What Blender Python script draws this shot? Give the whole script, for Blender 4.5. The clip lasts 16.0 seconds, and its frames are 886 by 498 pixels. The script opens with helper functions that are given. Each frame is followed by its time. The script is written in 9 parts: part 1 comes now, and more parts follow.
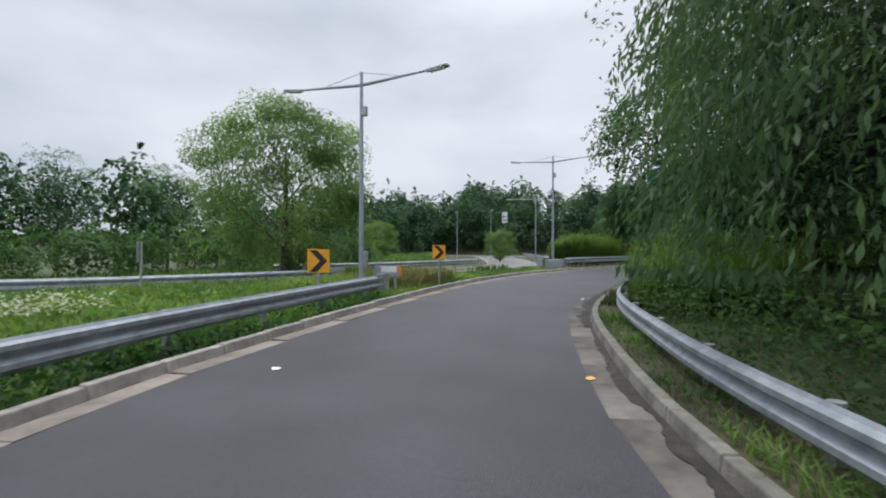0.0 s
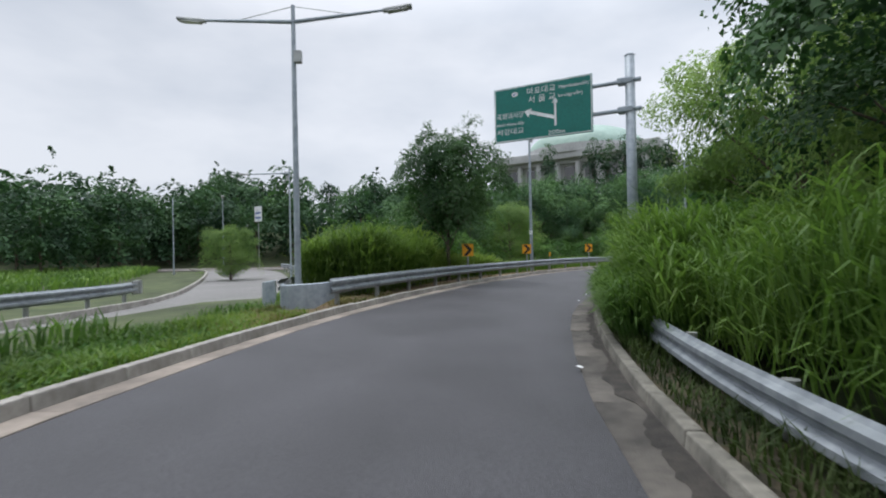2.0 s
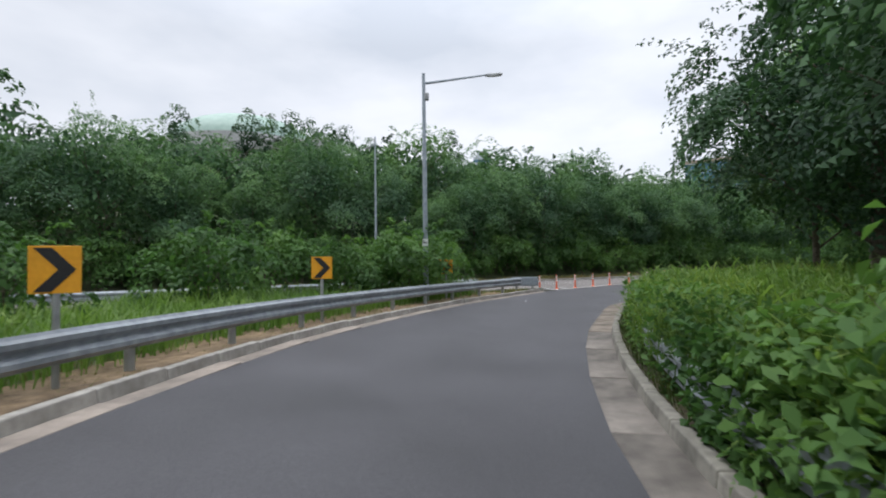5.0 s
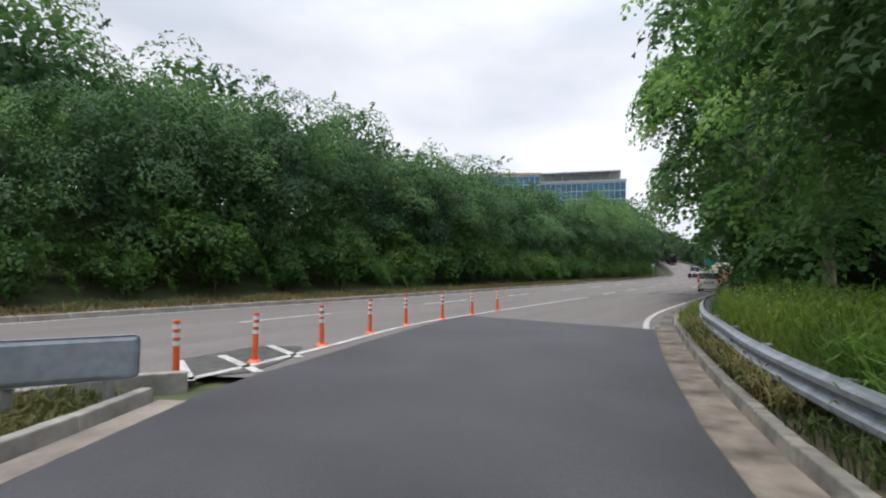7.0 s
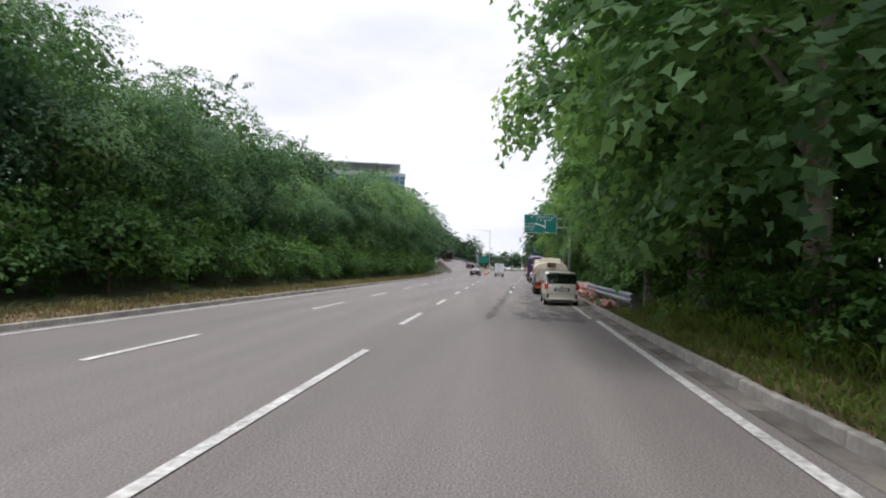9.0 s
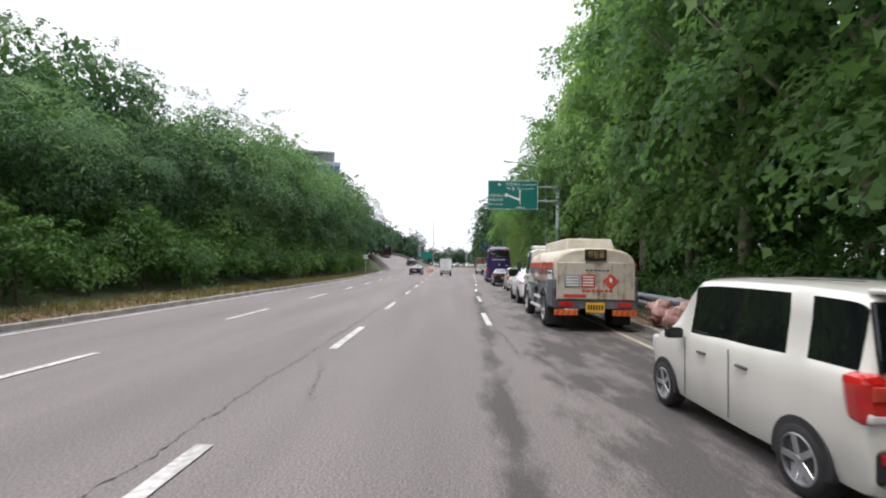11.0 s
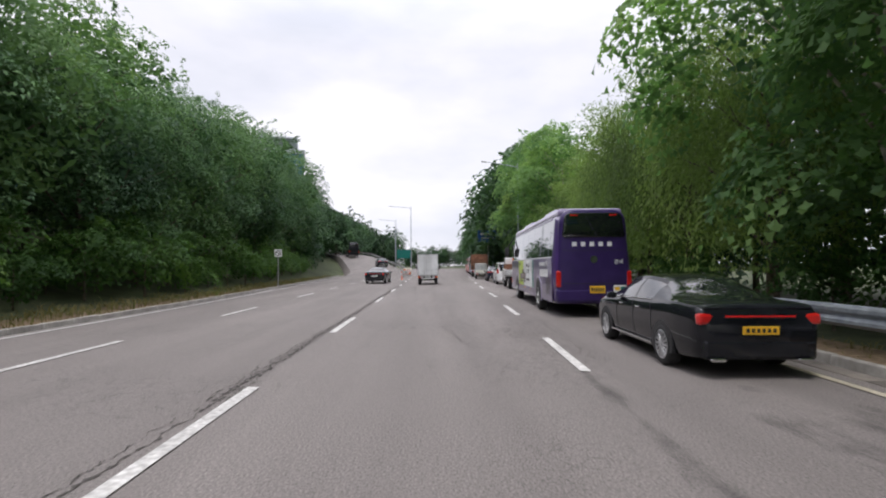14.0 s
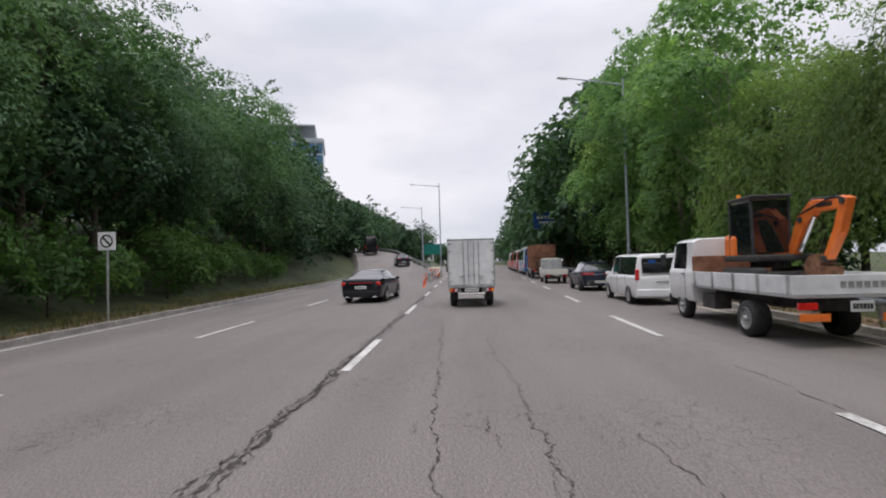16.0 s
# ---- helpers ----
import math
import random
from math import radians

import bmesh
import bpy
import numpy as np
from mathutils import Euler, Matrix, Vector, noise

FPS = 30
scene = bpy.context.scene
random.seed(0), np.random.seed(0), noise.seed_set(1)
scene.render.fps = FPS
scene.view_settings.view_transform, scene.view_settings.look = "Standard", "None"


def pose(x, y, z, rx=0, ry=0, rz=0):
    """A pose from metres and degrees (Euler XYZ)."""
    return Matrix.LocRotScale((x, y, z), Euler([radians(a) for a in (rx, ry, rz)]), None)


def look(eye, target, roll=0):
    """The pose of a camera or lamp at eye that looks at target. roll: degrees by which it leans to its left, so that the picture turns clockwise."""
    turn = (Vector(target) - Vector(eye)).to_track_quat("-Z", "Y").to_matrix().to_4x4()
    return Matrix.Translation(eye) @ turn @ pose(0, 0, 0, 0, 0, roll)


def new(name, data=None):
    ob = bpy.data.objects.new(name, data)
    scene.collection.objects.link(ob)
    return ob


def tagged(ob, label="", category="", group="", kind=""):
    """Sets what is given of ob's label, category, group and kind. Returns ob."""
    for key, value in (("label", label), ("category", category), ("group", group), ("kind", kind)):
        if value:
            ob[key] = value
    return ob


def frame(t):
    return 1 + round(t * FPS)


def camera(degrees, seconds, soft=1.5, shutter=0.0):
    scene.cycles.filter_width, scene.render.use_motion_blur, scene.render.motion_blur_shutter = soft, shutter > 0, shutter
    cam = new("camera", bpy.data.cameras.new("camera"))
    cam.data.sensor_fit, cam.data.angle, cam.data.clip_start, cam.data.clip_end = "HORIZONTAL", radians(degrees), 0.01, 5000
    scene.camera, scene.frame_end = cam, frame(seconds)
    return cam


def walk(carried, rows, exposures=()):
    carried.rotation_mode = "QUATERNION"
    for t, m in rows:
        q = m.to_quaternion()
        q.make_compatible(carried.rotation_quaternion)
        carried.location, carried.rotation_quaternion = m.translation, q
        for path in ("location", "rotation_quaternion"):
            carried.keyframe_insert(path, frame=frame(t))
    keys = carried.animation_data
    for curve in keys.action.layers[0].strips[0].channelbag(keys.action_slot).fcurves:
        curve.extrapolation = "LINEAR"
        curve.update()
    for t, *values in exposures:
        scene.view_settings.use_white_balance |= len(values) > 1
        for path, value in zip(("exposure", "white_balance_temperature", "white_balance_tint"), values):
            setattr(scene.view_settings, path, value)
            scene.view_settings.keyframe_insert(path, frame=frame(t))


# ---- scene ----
cam = camera(83.5, 16.0, soft=2.0, shutter=0.07)
PATH = [
    (0, (69.14, -50.40, 1.71), (60.59, -55.59, 1.65), 0.07),
    (0.5, (64.43, -52.66, 1.62), (55.36, -56.87, 1.60), -0.10),
    (1, (59.56, -54.37, 1.55), (50.10, -57.60, 1.51), -0.24),
    (1.5, (54.51, -55.57, 1.54), (44.76, -57.78, 1.53), -0.74),
    (2, (49.34, -56.25, 1.56), (39.40, -57.35, 1.61), -1.17),
    (2.5, (44.13, -56.33, 1.60), (34.13, -56.27, 1.73), -1.37),
    (3, (38.99, -55.82, 1.60), (29.05, -54.71, 1.73), -1.41),
    (3.5, (33.96, -54.81, 1.62), (24.18, -52.74, 1.78), -1.23),
    (4, (29.11, -53.32, 1.62), (19.60, -50.22, 1.79), -1.07),
    (4.5, (24.44, -51.38, 1.63), (15.33, -47.26, 1.86), -0.93),
    (5, (20.01, -48.95, 1.63), (11.44, -43.81, 1.89), -0.77),
    (5.5, (15.87, -46.02, 1.62), (7.96, -39.91, 1.90), -0.62),
    (6, (12.09, -42.59, 1.61), (4.94, -35.60, 1.91), -0.40),
    (6.5, (8.77, -38.66, 1.60), (2.49, -30.88, 1.94), 0.06),
    (7, (6.06, -34.29, 1.59), (0.77, -25.81, 1.96), 0.82),
    (7.5, (3.94, -29.63, 1.60), (-0.29, -20.58, 2.00), 1.38),
    (8, (2.35, -24.80, 1.62), (-0.82, -15.33, 2.02), 1.78),
    (8.5, (1.23, -19.85, 1.61), (-0.82, -10.07, 2.00), 1.84),
    (9, (0.53, -14.88, 1.61), (-0.65, -4.96, 1.97), 1.61),
    (9.5, (0.18, -9.92, 1.60), (-0.39, 0.06, 1.95), 1.42),
    (10, (0.05, -4.96, 1.60), (-0.15, 5.03, 1.93), 1.31),
    (10.5, (0.00, 0.00, 1.61), (-0.11, 9.99, 1.94), 1.17),
    (11, (-0.07, 5.00, 1.63), (-0.11, 15.00, 1.95), 0.85),
    (11.5, (-0.11, 10.10, 1.63), (-0.08, 20.10, 1.93), 0.57),
    (12, (-0.14, 15.32, 1.61), (-0.04, 25.31, 1.90), 0.29),
    (12.5, (-0.13, 20.66, 1.60), (0.02, 30.66, 1.89), 0.12),
    (13, (-0.07, 26.14, 1.59), (0.16, 36.14, 1.87), -0.07),
    (13.5, (0.02, 31.74, 1.57), (0.29, 41.73, 1.89), -0.28),
    (14, (0.13, 37.37, 1.58), (0.43, 47.36, 1.92), -0.40),
    (14.5, (0.23, 43.04, 1.60), (0.53, 53.03, 1.92), -0.52),
    (15, (0.24, 48.77, 1.63), (0.51, 58.76, 1.95), -0.78),
    (15.5, (0.06, 54.60, 1.64), (0.16, 64.60, 1.94), -1.23),
    (16, (-0.29, 60.56, 1.67), (-0.64, 70.55, 1.96), -1.53),
]
walk(cam, [(t, look(eye, target, roll)) for t, eye, target, roll in PATH],
     [(0, 0.1, 6150, 9), (1.0, 0.15, 6150, 9), (1.5, 0.06, 6150, 9), (2.0, 0.1, 6150, 9), (2.5, -0.12, 6150, 9), (3.0, 0.12, 6150, 9), (3.5, 0.2, 6150, 9), (4.0, 0.2, 6150, 9), (6.5, 0.08, 6300, 11), (7.5, 0.16, 6300, 11), (8.0, 0.14, 6300, 11), (9.5, 0.4, 6420, 15), (10.5, 0.6, 6420, 15), (11.0, 0.52, 6420, 15), (11.6, 0.26, 6420, 15), (12.5, -0.06, 6420, 15), (13.5, 0.1, 6420, 15), (14.5, 0.22, 6420, 15), (15.2, 0.12, 6420, 15), (16.0, -0.08, 6420, 15)])

# ---- sky, sun ----
world = bpy.data.worlds.new("overcast_sky")
scene.world = world
world.use_nodes = True
wn, wl = world.node_tree.nodes, world.node_tree.links
wn.clear()
w_out = wn.new("ShaderNodeOutputWorld")
w_bg = wn.new("ShaderNodeBackground")
w_sky = wn.new("ShaderNodeTexSky")
w_sky.sky_type, w_sky.sun_disc = "NISHITA", False
w_sky.sun_elevation, w_sky.sun_rotation = radians(58), radians(200)
w_co = wn.new("ShaderNodeTexCoord")
w_map = wn.new("ShaderNodeMapping")
w_map.inputs["Scale"].default_value = (1.2, 1.2, 3.0)
w_noise = wn.new("ShaderNodeTexNoise")
w_noise.inputs["Scale"].default_value, w_noise.inputs["Detail"].default_value = 1.6, 5.0
w_ramp = wn.new("ShaderNodeValToRGB")
w_ramp.color_ramp.elements[0].position, w_ramp.color_ramp.elements[0].color = 0.36, (0.66, 0.69, 0.75, 1)
w_ramp.color_ramp.elements[1].position, w_ramp.color_ramp.elements[1].color = 0.62, (0.92, 0.92, 0.95, 1)
w_sep = wn.new("ShaderNodeSeparateXYZ")
w_up = wn.new("ShaderNodeMapRange")
w_up.inputs["From Min"].default_value, w_up.inputs["From Max"].default_value = 0.4, 0.95
w_up.inputs["To Min"].default_value, w_up.inputs["To Max"].default_value = 1.0, 2.3
w_mul = wn.new("ShaderNodeVectorMath"); w_mul.operation = "SCALE"
w_dim = wn.new("ShaderNodeVectorMath"); w_dim.operation = "SCALE"
w_dim.inputs["Scale"].default_value = 0.1
w_mix = wn.new("ShaderNodeMix"); w_mix.data_type = "RGBA"
w_mix.inputs["Factor"].default_value = 0.93
wl.new(w_co.outputs["Generated"], w_map.inputs["Vector"])
wl.new(w_map.outputs["Vector"], w_noise.inputs["Vector"])
wl.new(w_noise.outputs["Fac"], w_ramp.inputs["Fac"])
wl.new(w_co.outputs["Generated"], w_sep.inputs["Vector"])
wl.new(w_sep.outputs["Z"], w_up.inputs["Value"])
wl.new(w_ramp.outputs["Color"], w_mul.inputs[0])
w_side = wn.new("ShaderNodeMapRange")
w_side.inputs["From Min"].default_value, w_side.inputs["From Max"].default_value = -0.6, 0.9
w_side.inputs["To Min"].default_value, w_side.inputs["To Max"].default_value = 0.84, 1.08
w_both = wn.new("ShaderNodeMath"); w_both.operation = "MULTIPLY"
wl.new(w_sep.outputs["Y"], w_side.inputs["Value"])
wl.new(w_up.outputs["Result"], w_both.inputs[0]); wl.new(w_side.outputs["Result"], w_both.inputs[1])
wl.new(w_both.outputs["Value"], w_mul.inputs["Scale"])
wl.new(w_sky.outputs["Color"], w_dim.inputs[0])
wl.new(w_dim.outputs["Vector"], w_mix.inputs["A"])
wl.new(w_mul.outputs["Vector"], w_mix.inputs["B"])
wl.new(w_mix.outputs["Result"], w_bg.inputs["Color"])
w_bg.inputs["Strength"].default_value = 1.0
wl.new(w_bg.outputs["Background"], w_out.inputs["Surface"])

sun = new("sun", bpy.data.lights.new("sun", "SUN"))
sun.data.energy, sun.data.angle, sun.data.color = 1.5, radians(14), (1.0, 0.97, 0.92)
sun.matrix_world = look((0, 0, 60), (9, 16, 0))


# ---- materials ----
def principled(name):
    m = bpy.data.materials.new(name)
    m.use_nodes = True
    return m, m.node_tree.nodes, m.node_tree.links, m.node_tree.nodes["Principled BSDF"]


def surface(name, dark, light, scale=6.0, rough=0.8, metal=0.0, bump=0.0, bump_scale=60.0, blotch=1.5, blotch_amount=0.25,
            random_piece=0.0, coat=0.0, spec=0.5):
    """A painted, mineral or metal surface: fine grain between two colours, broad blotches, fine relief."""
    m, n, l, b = principled(name)
    co = n.new("ShaderNodeTexCoord")
    fine = n.new("ShaderNodeTexNoise")
    fine.inputs["Scale"].default_value, fine.inputs["Detail"].default_value = scale, 6.0
    l.new(co.outputs["Object"], fine.inputs["Vector"])
    ramp = n.new("ShaderNodeValToRGB")
    ramp.color_ramp.elements[0].position, ramp.color_ramp.elements[0].color = 0.3, (*dark, 1)
    ramp.color_ramp.elements[1].position, ramp.color_ramp.elements[1].color = 0.7, (*light, 1)
    l.new(fine.outputs["Fac"], ramp.inputs["Fac"])
    broad = n.new("ShaderNodeTexNoise")
    broad.inputs["Scale"].default_value, broad.inputs["Detail"].default_value = blotch, 4.0
    l.new(co.outputs["Object"], broad.inputs["Vector"])
    span = n.new("ShaderNodeMapRange")
    span.inputs["From Min"].default_value, span.inputs["From Max"].default_value = 0.3, 0.7
    span.inputs["To Min"].default_value, span.inputs["To Max"].default_value = 1 - blotch_amount, 1 + blotch_amount
    l.new(broad.outputs["Fac"], span.inputs["Value"])
    scaled = n.new("ShaderNodeVectorMath"); scaled.operation = "SCALE"
    l.new(ramp.outputs["Color"], scaled.inputs[0])
    l.new(span.outputs["Result"], scaled.inputs["Scale"])
    last = scaled.outputs["Vector"]
    if random_piece:
        info = n.new("ShaderNodeObjectInfo")
        r = n.new("ShaderNodeMapRange")
        r.inputs["To Min"].default_value, r.inputs["To Max"].default_value = 1 - random_piece, 1 + random_piece
        l.new(info.outputs["Random"], r.inputs["Value"])
        again = n.new("ShaderNodeVectorMath"); again.operation = "SCALE"
        l.new(last, again.inputs[0]); l.new(r.outputs["Result"], again.inputs["Scale"])
        last = again.outputs["Vector"]
    l.new(last, b.inputs["Base Color"])
    b.inputs["Roughness"].default_value, b.inputs["Metallic"].default_value = rough, metal
    b.inputs["Specular IOR Level"].default_value = spec
    if coat:
        b.inputs["Coat Weight"].default_value, b.inputs["Coat Roughness"].default_value = coat, 0.05
    if bump:
        grain = n.new("ShaderNodeTexNoise")
        grain.inputs["Scale"].default_value, grain.inputs["Detail"].default_value = bump_scale, 3.0
        l.new(co.outputs["Object"], grain.inputs["Vector"])
        bp = n.new("ShaderNodeBump")
        bp.inputs["Strength"].default_value, bp.inputs["Distance"].default_value = bump, 0.02
        l.new(grain.outputs["Fac"], bp.inputs["Height"])
        l.new(bp.outputs["Normal"], b.inputs["Normal"])
    return m


def foliage(name, shades, clear=0.35, rough=0.55, size=0.25):
    """Leaves: every leaf takes its own shade, clumps drift between shades, light passes through."""
    m, n, l, b = principled(name)
    geo = n.new("ShaderNodeNewGeometry")
    co = n.new("ShaderNodeTexCoord")
    drift = n.new("ShaderNodeTexNoise")
    drift.inputs["Scale"].default_value, drift.inputs["Detail"].default_value = size, 4.0
    l.new(co.outputs["Object"], drift.inputs["Vector"])
    info = n.new("ShaderNodeObjectInfo")
    a = n.new("ShaderNodeMath"); a.operation = "MULTIPLY_ADD"
    a.inputs[1].default_value = 0.2
    l.new(geo.outputs["Random Per Island"], a.inputs[0])
    # steep contrast paints lit clumps and dark hollows into the leaf colour
    s1 = n.new("ShaderNodeMath"); s1.operation = "MULTIPLY_ADD"
    s1.inputs[1].default_value, s1.inputs[2].default_value = 1.9, -0.72
    l.new(drift.outputs["Fac"], s1.inputs[0])
    s2 = n.new("ShaderNodeMath"); s2.operation = "MULTIPLY_ADD"
    s2.inputs[1].default_value = 0.22
    l.new(info.outputs["Random"], s2.inputs[0])
    l.new(s1.outputs["Value"], s2.inputs[2])
    l.new(s2.outputs["Value"], a.inputs[2])
    ramp = n.new("ShaderNodeValToRGB")
    el = ramp.color_ramp.elements
    while len(el) < len(shades):
        el.new(0.5)
    for k, c in enumerate(shades):
        el[k].position, el[k].color = k / (len(shades) - 1), (*c, 1)
    l.new(a.outputs["Value"], ramp.inputs["Fac"])
    l.new(ramp.outputs["Color"], b.inputs["Base Color"])
    b.inputs["Roughness"].default_value = rough
    b.inputs["Specular IOR Level"].default_value = 0.2
    tr = n.new("ShaderNodeBsdfTranslucent")
    brighter = n.new("ShaderNodeVectorMath"); brighter.operation = "MULTIPLY"
    brighter.inputs[1].default_value = (1.25, 1.35, 0.85)
    l.new(ramp.outputs["Color"], brighter.inputs[0])
    l.new(brighter.outputs["Vector"], tr.inputs["Color"])
    mx = n.new("ShaderNodeMixShader")
    mx.inputs["Fac"].default_value = clear
    l.new(b.outputs["BSDF"], mx.inputs[1]); l.new(tr.outputs["BSDF"], mx.inputs[2])
    l.new(mx.outputs["Shader"], n["Material Output"].inputs["Surface"])
    return m


def glass_dark(name, tint, rough=0.03):
    m, n, l, b = principled(name)
    b.inputs["Base Color"].default_value = (*tint, 1)
    b.inputs["Roughness"].default_value = rough
    b.inputs["IOR"].default_value = 1.75
    b.inputs["Coat Weight"].default_value = 0.6
    b.inputs["Coat Roughness"].default_value = 0.02
    return m


M_ASPHALT = surface("fresh_asphalt", (0.034, 0.033, 0.038), (0.066, 0.064, 0.071), 38, 0.55, 0, 0.5, 110, 0.6, 0.26)
M_CONCRETE = surface("weathered_concrete", (0.24, 0.225, 0.2), (0.36, 0.34, 0.31), 9, 0.9, 0, 0.3, 70, 1.4, 0.22, 0.12)
M_GUTTER = surface("dusty_gutter_concrete", (0.17, 0.145, 0.125), (0.27, 0.23, 0.195), 5, 0.92, 0, 0.35, 60, 0.5, 0.22, 0.05)
M_GUTTER_DARK = surface("stained_gutter_concrete", (0.085, 0.075, 0.066), (0.175, 0.155, 0.135), 4, 0.9, 0, 0.4, 60, 0.45, 0.35, 0.06)
M_KERB_OLD = surface("grimy_kerb_concrete", (0.13, 0.122, 0.105), (0.25, 0.235, 0.2), 7, 0.92, 0, 0.35, 60, 1.2, 0.3, 0.1)
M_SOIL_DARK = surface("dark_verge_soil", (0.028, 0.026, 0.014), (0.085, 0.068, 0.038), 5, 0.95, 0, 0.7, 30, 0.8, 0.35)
M_STEEL = surface("galvanised_steel", (0.22, 0.245, 0.27), (0.36, 0.385, 0.41), 7, 0.58, 0.45, 0.05, 90, 1.3, 0.14, 0.05)
M_STEEL_OLD = surface("weathered_grey_steel", (0.30, 0.31, 0.31), (0.46, 0.47, 0.46), 5, 0.55, 0.55, 0.05, 90, 2.0, 0.2, 0.05)
M_POLE = surface("grey_painted_pole", (0.26, 0.30, 0.34), (0.38, 0.42, 0.46), 9, 0.5, 0.2, 0.03, 60, 1.0, 0.12)
M_WHITE_LINE = surface("worn_white_marking", (0.34, 0.33, 0.315), (0.66, 0.65, 0.625), 16, 0.7, 0, 0.3, 120, 2.0, 0.22)
M_YELLOW_LINE = surface("worn_cream_marking", (0.38, 0.34, 0.26), (0.58, 0.52, 0.40), 16, 0.7, 0, 0.3, 120, 2.0, 0.2)
M_YELLOW = surface("amber_sign_sheet", (0.82, 0.36, 0.012), (0.9, 0.42, 0.02), 20, 0.45, 0, 0, 1, 3, 0.07)
M_BLACK = surface("black_sheet", (0.012, 0.012, 0.013), (0.022, 0.022, 0.024), 20, 0.5)
M_GREEN_SIGN = surface("green_sign_sheet", (0.0, 0.14, 0.115), (0.002, 0.175, 0.14), 14, 0.4, 0, 0, 1, 2, 0.08)
M_BLUE_SIGN = surface("blue_sign_sheet", (0.01, 0.07, 0.27), (0.015, 0.09, 0.32), 14, 0.4)
M_WHITE_SHEET = surface("white_sign_sheet", (0.72, 0.73, 0.74), (0.8, 0.81, 0.81), 20, 0.45)
M_ORANGE_PLASTIC = surface("orange_plastic", (0.72, 0.11, 0.03), (0.85, 0.16, 0.05), 9, 0.5, 0, 0, 1, 3, 0.15)
M_WHITE_PAINT = surface("white_paint", (0.70, 0.71, 0.72), (0.80, 0.81, 0.81), 3, 0.35, 0, 0, 1, 1.2, 0.05, 0, 0.4)
M_BARK = surface("tree_bark", (0.06, 0.045, 0.032), (0.16, 0.13, 0.1), 12, 0.95, 0, 0.8, 25, 3, 0.3)
M_BARK_PALE = surface("pale_plane_bark", (0.2, 0.175, 0.14), (0.44, 0.4, 0.33), 6, 0.9, 0, 0.5, 25, 2, 0.3)
M_RUBBER = surface("tyre_rubber", (0.015, 0.015, 0.016), (0.03, 0.03, 0.03), 14, 0.85, 0, 0.2, 80, 4, 0.2)
M_ALLOY = surface("alloy_rim", (0.42, 0.43, 0.44), (0.6, 0.6, 0.61), 6, 0.3, 0.8)
M_DARK_PLASTIC = surface("dark_plastic", (0.018, 0.018, 0.02), (0.035, 0.035, 0.037), 14, 0.6)
M_GLASS = glass_dark("tinted_glass", (0.008, 0.009, 0.011))
M_RED_LAMP = surface("red_lamp_lens", (0.5, 0.01, 0.01), (0.62, 0.02, 0.015), 10, 0.15, 0, 0, 1, 3, 0.1, 0, 1.0)
M_CLEAR_LAMP = surface("clear_lamp_lens", (0.6, 0.6, 0.6), (0.75, 0.75, 0.75), 10, 0.12, 0, 0, 1, 3, 0.1, 0, 1.0)
M_AMBER_LAMP = surface("amber_lamp_lens", (0.8, 0.25, 0.02), (0.9, 0.3, 0.03), 10, 0.2)
M_CHROME = surface("chrome_trim", (0.6, 0.6, 0.61), (0.75, 0.75, 0.76), 5, 0.15, 1.0)
M_PLATE = surface("white_plate", (0.66, 0.68, 0.66), (0.74, 0.76, 0.74), 8, 0.5)
M_PLATE_YELLOW = surface("yellow_plate", (0.75, 0.42, 0.02), (0.82, 0.48, 0.03), 8, 0.5)

M_LEAF_BANK = foliage("bank_leaves", [(0.03, 0.068, 0.04), (0.066, 0.136, 0.062), (0.138, 0.248, 0.09), (0.25, 0.375, 0.128)], 0.3)
M_LEAF_DARK = foliage("dark_leaves", [(0.02, 0.046, 0.028), (0.042, 0.09, 0.044), (0.074, 0.15, 0.06), (0.12, 0.21, 0.08)], 0.26)
M_LEAF_PLANE = foliage("plane_leaves", [(0.058, 0.122, 0.065), (0.135, 0.25, 0.1), (0.24, 0.38, 0.135), (0.44, 0.56, 0.2)], 0.52)
M_LEAF_WILLOW = foliage("willow_leaves", [(0.085, 0.13, 0.05), (0.15, 0.225, 0.075), (0.225, 0.32, 0.105), (0.33, 0.42, 0.155)], 0.55)
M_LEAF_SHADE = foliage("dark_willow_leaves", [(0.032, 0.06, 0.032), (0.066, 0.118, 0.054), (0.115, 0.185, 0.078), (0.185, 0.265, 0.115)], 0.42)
M_LITTER = foliage("dead_leaves", [(0.09, 0.055, 0.03), (0.16, 0.1, 0.055), (0.24, 0.165, 0.09), (0.13, 0.13, 0.05)], 0.15, 0.8)
M_LEAF_PALE = foliage("pale_willow_leaves", [(0.085, 0.14, 0.055), (0.155, 0.235, 0.085), (0.23, 0.32, 0.115), (0.33, 0.42, 0.16)], 0.6)
M_LEAF_GREY = foliage("grey_willow_leaves", [(0.022, 0.052, 0.026), (0.048, 0.1, 0.04), (0.084, 0.155, 0.056), (0.135, 0.215, 0.08)], 0.44)
M_LEAF_SHRUB = foliage("shrub_leaves", [(0.028, 0.066, 0.024), (0.062, 0.135, 0.038), (0.12, 0.22, 0.055), (0.21, 0.33, 0.085)], 0.38)
M_GRASS = foliage("reed_grass", [(0.042, 0.088, 0.022), (0.088, 0.165, 0.036), (0.15, 0.245, 0.055), (0.25, 0.34, 0.115)], 0.4, 0.5, 0.5)
M_GRASS_PALE = foliage("pale_meadow_grass", [(0.055, 0.098, 0.024), (0.115, 0.185, 0.04), (0.2, 0.28, 0.06), (0.33, 0.385, 0.125)], 0.5)
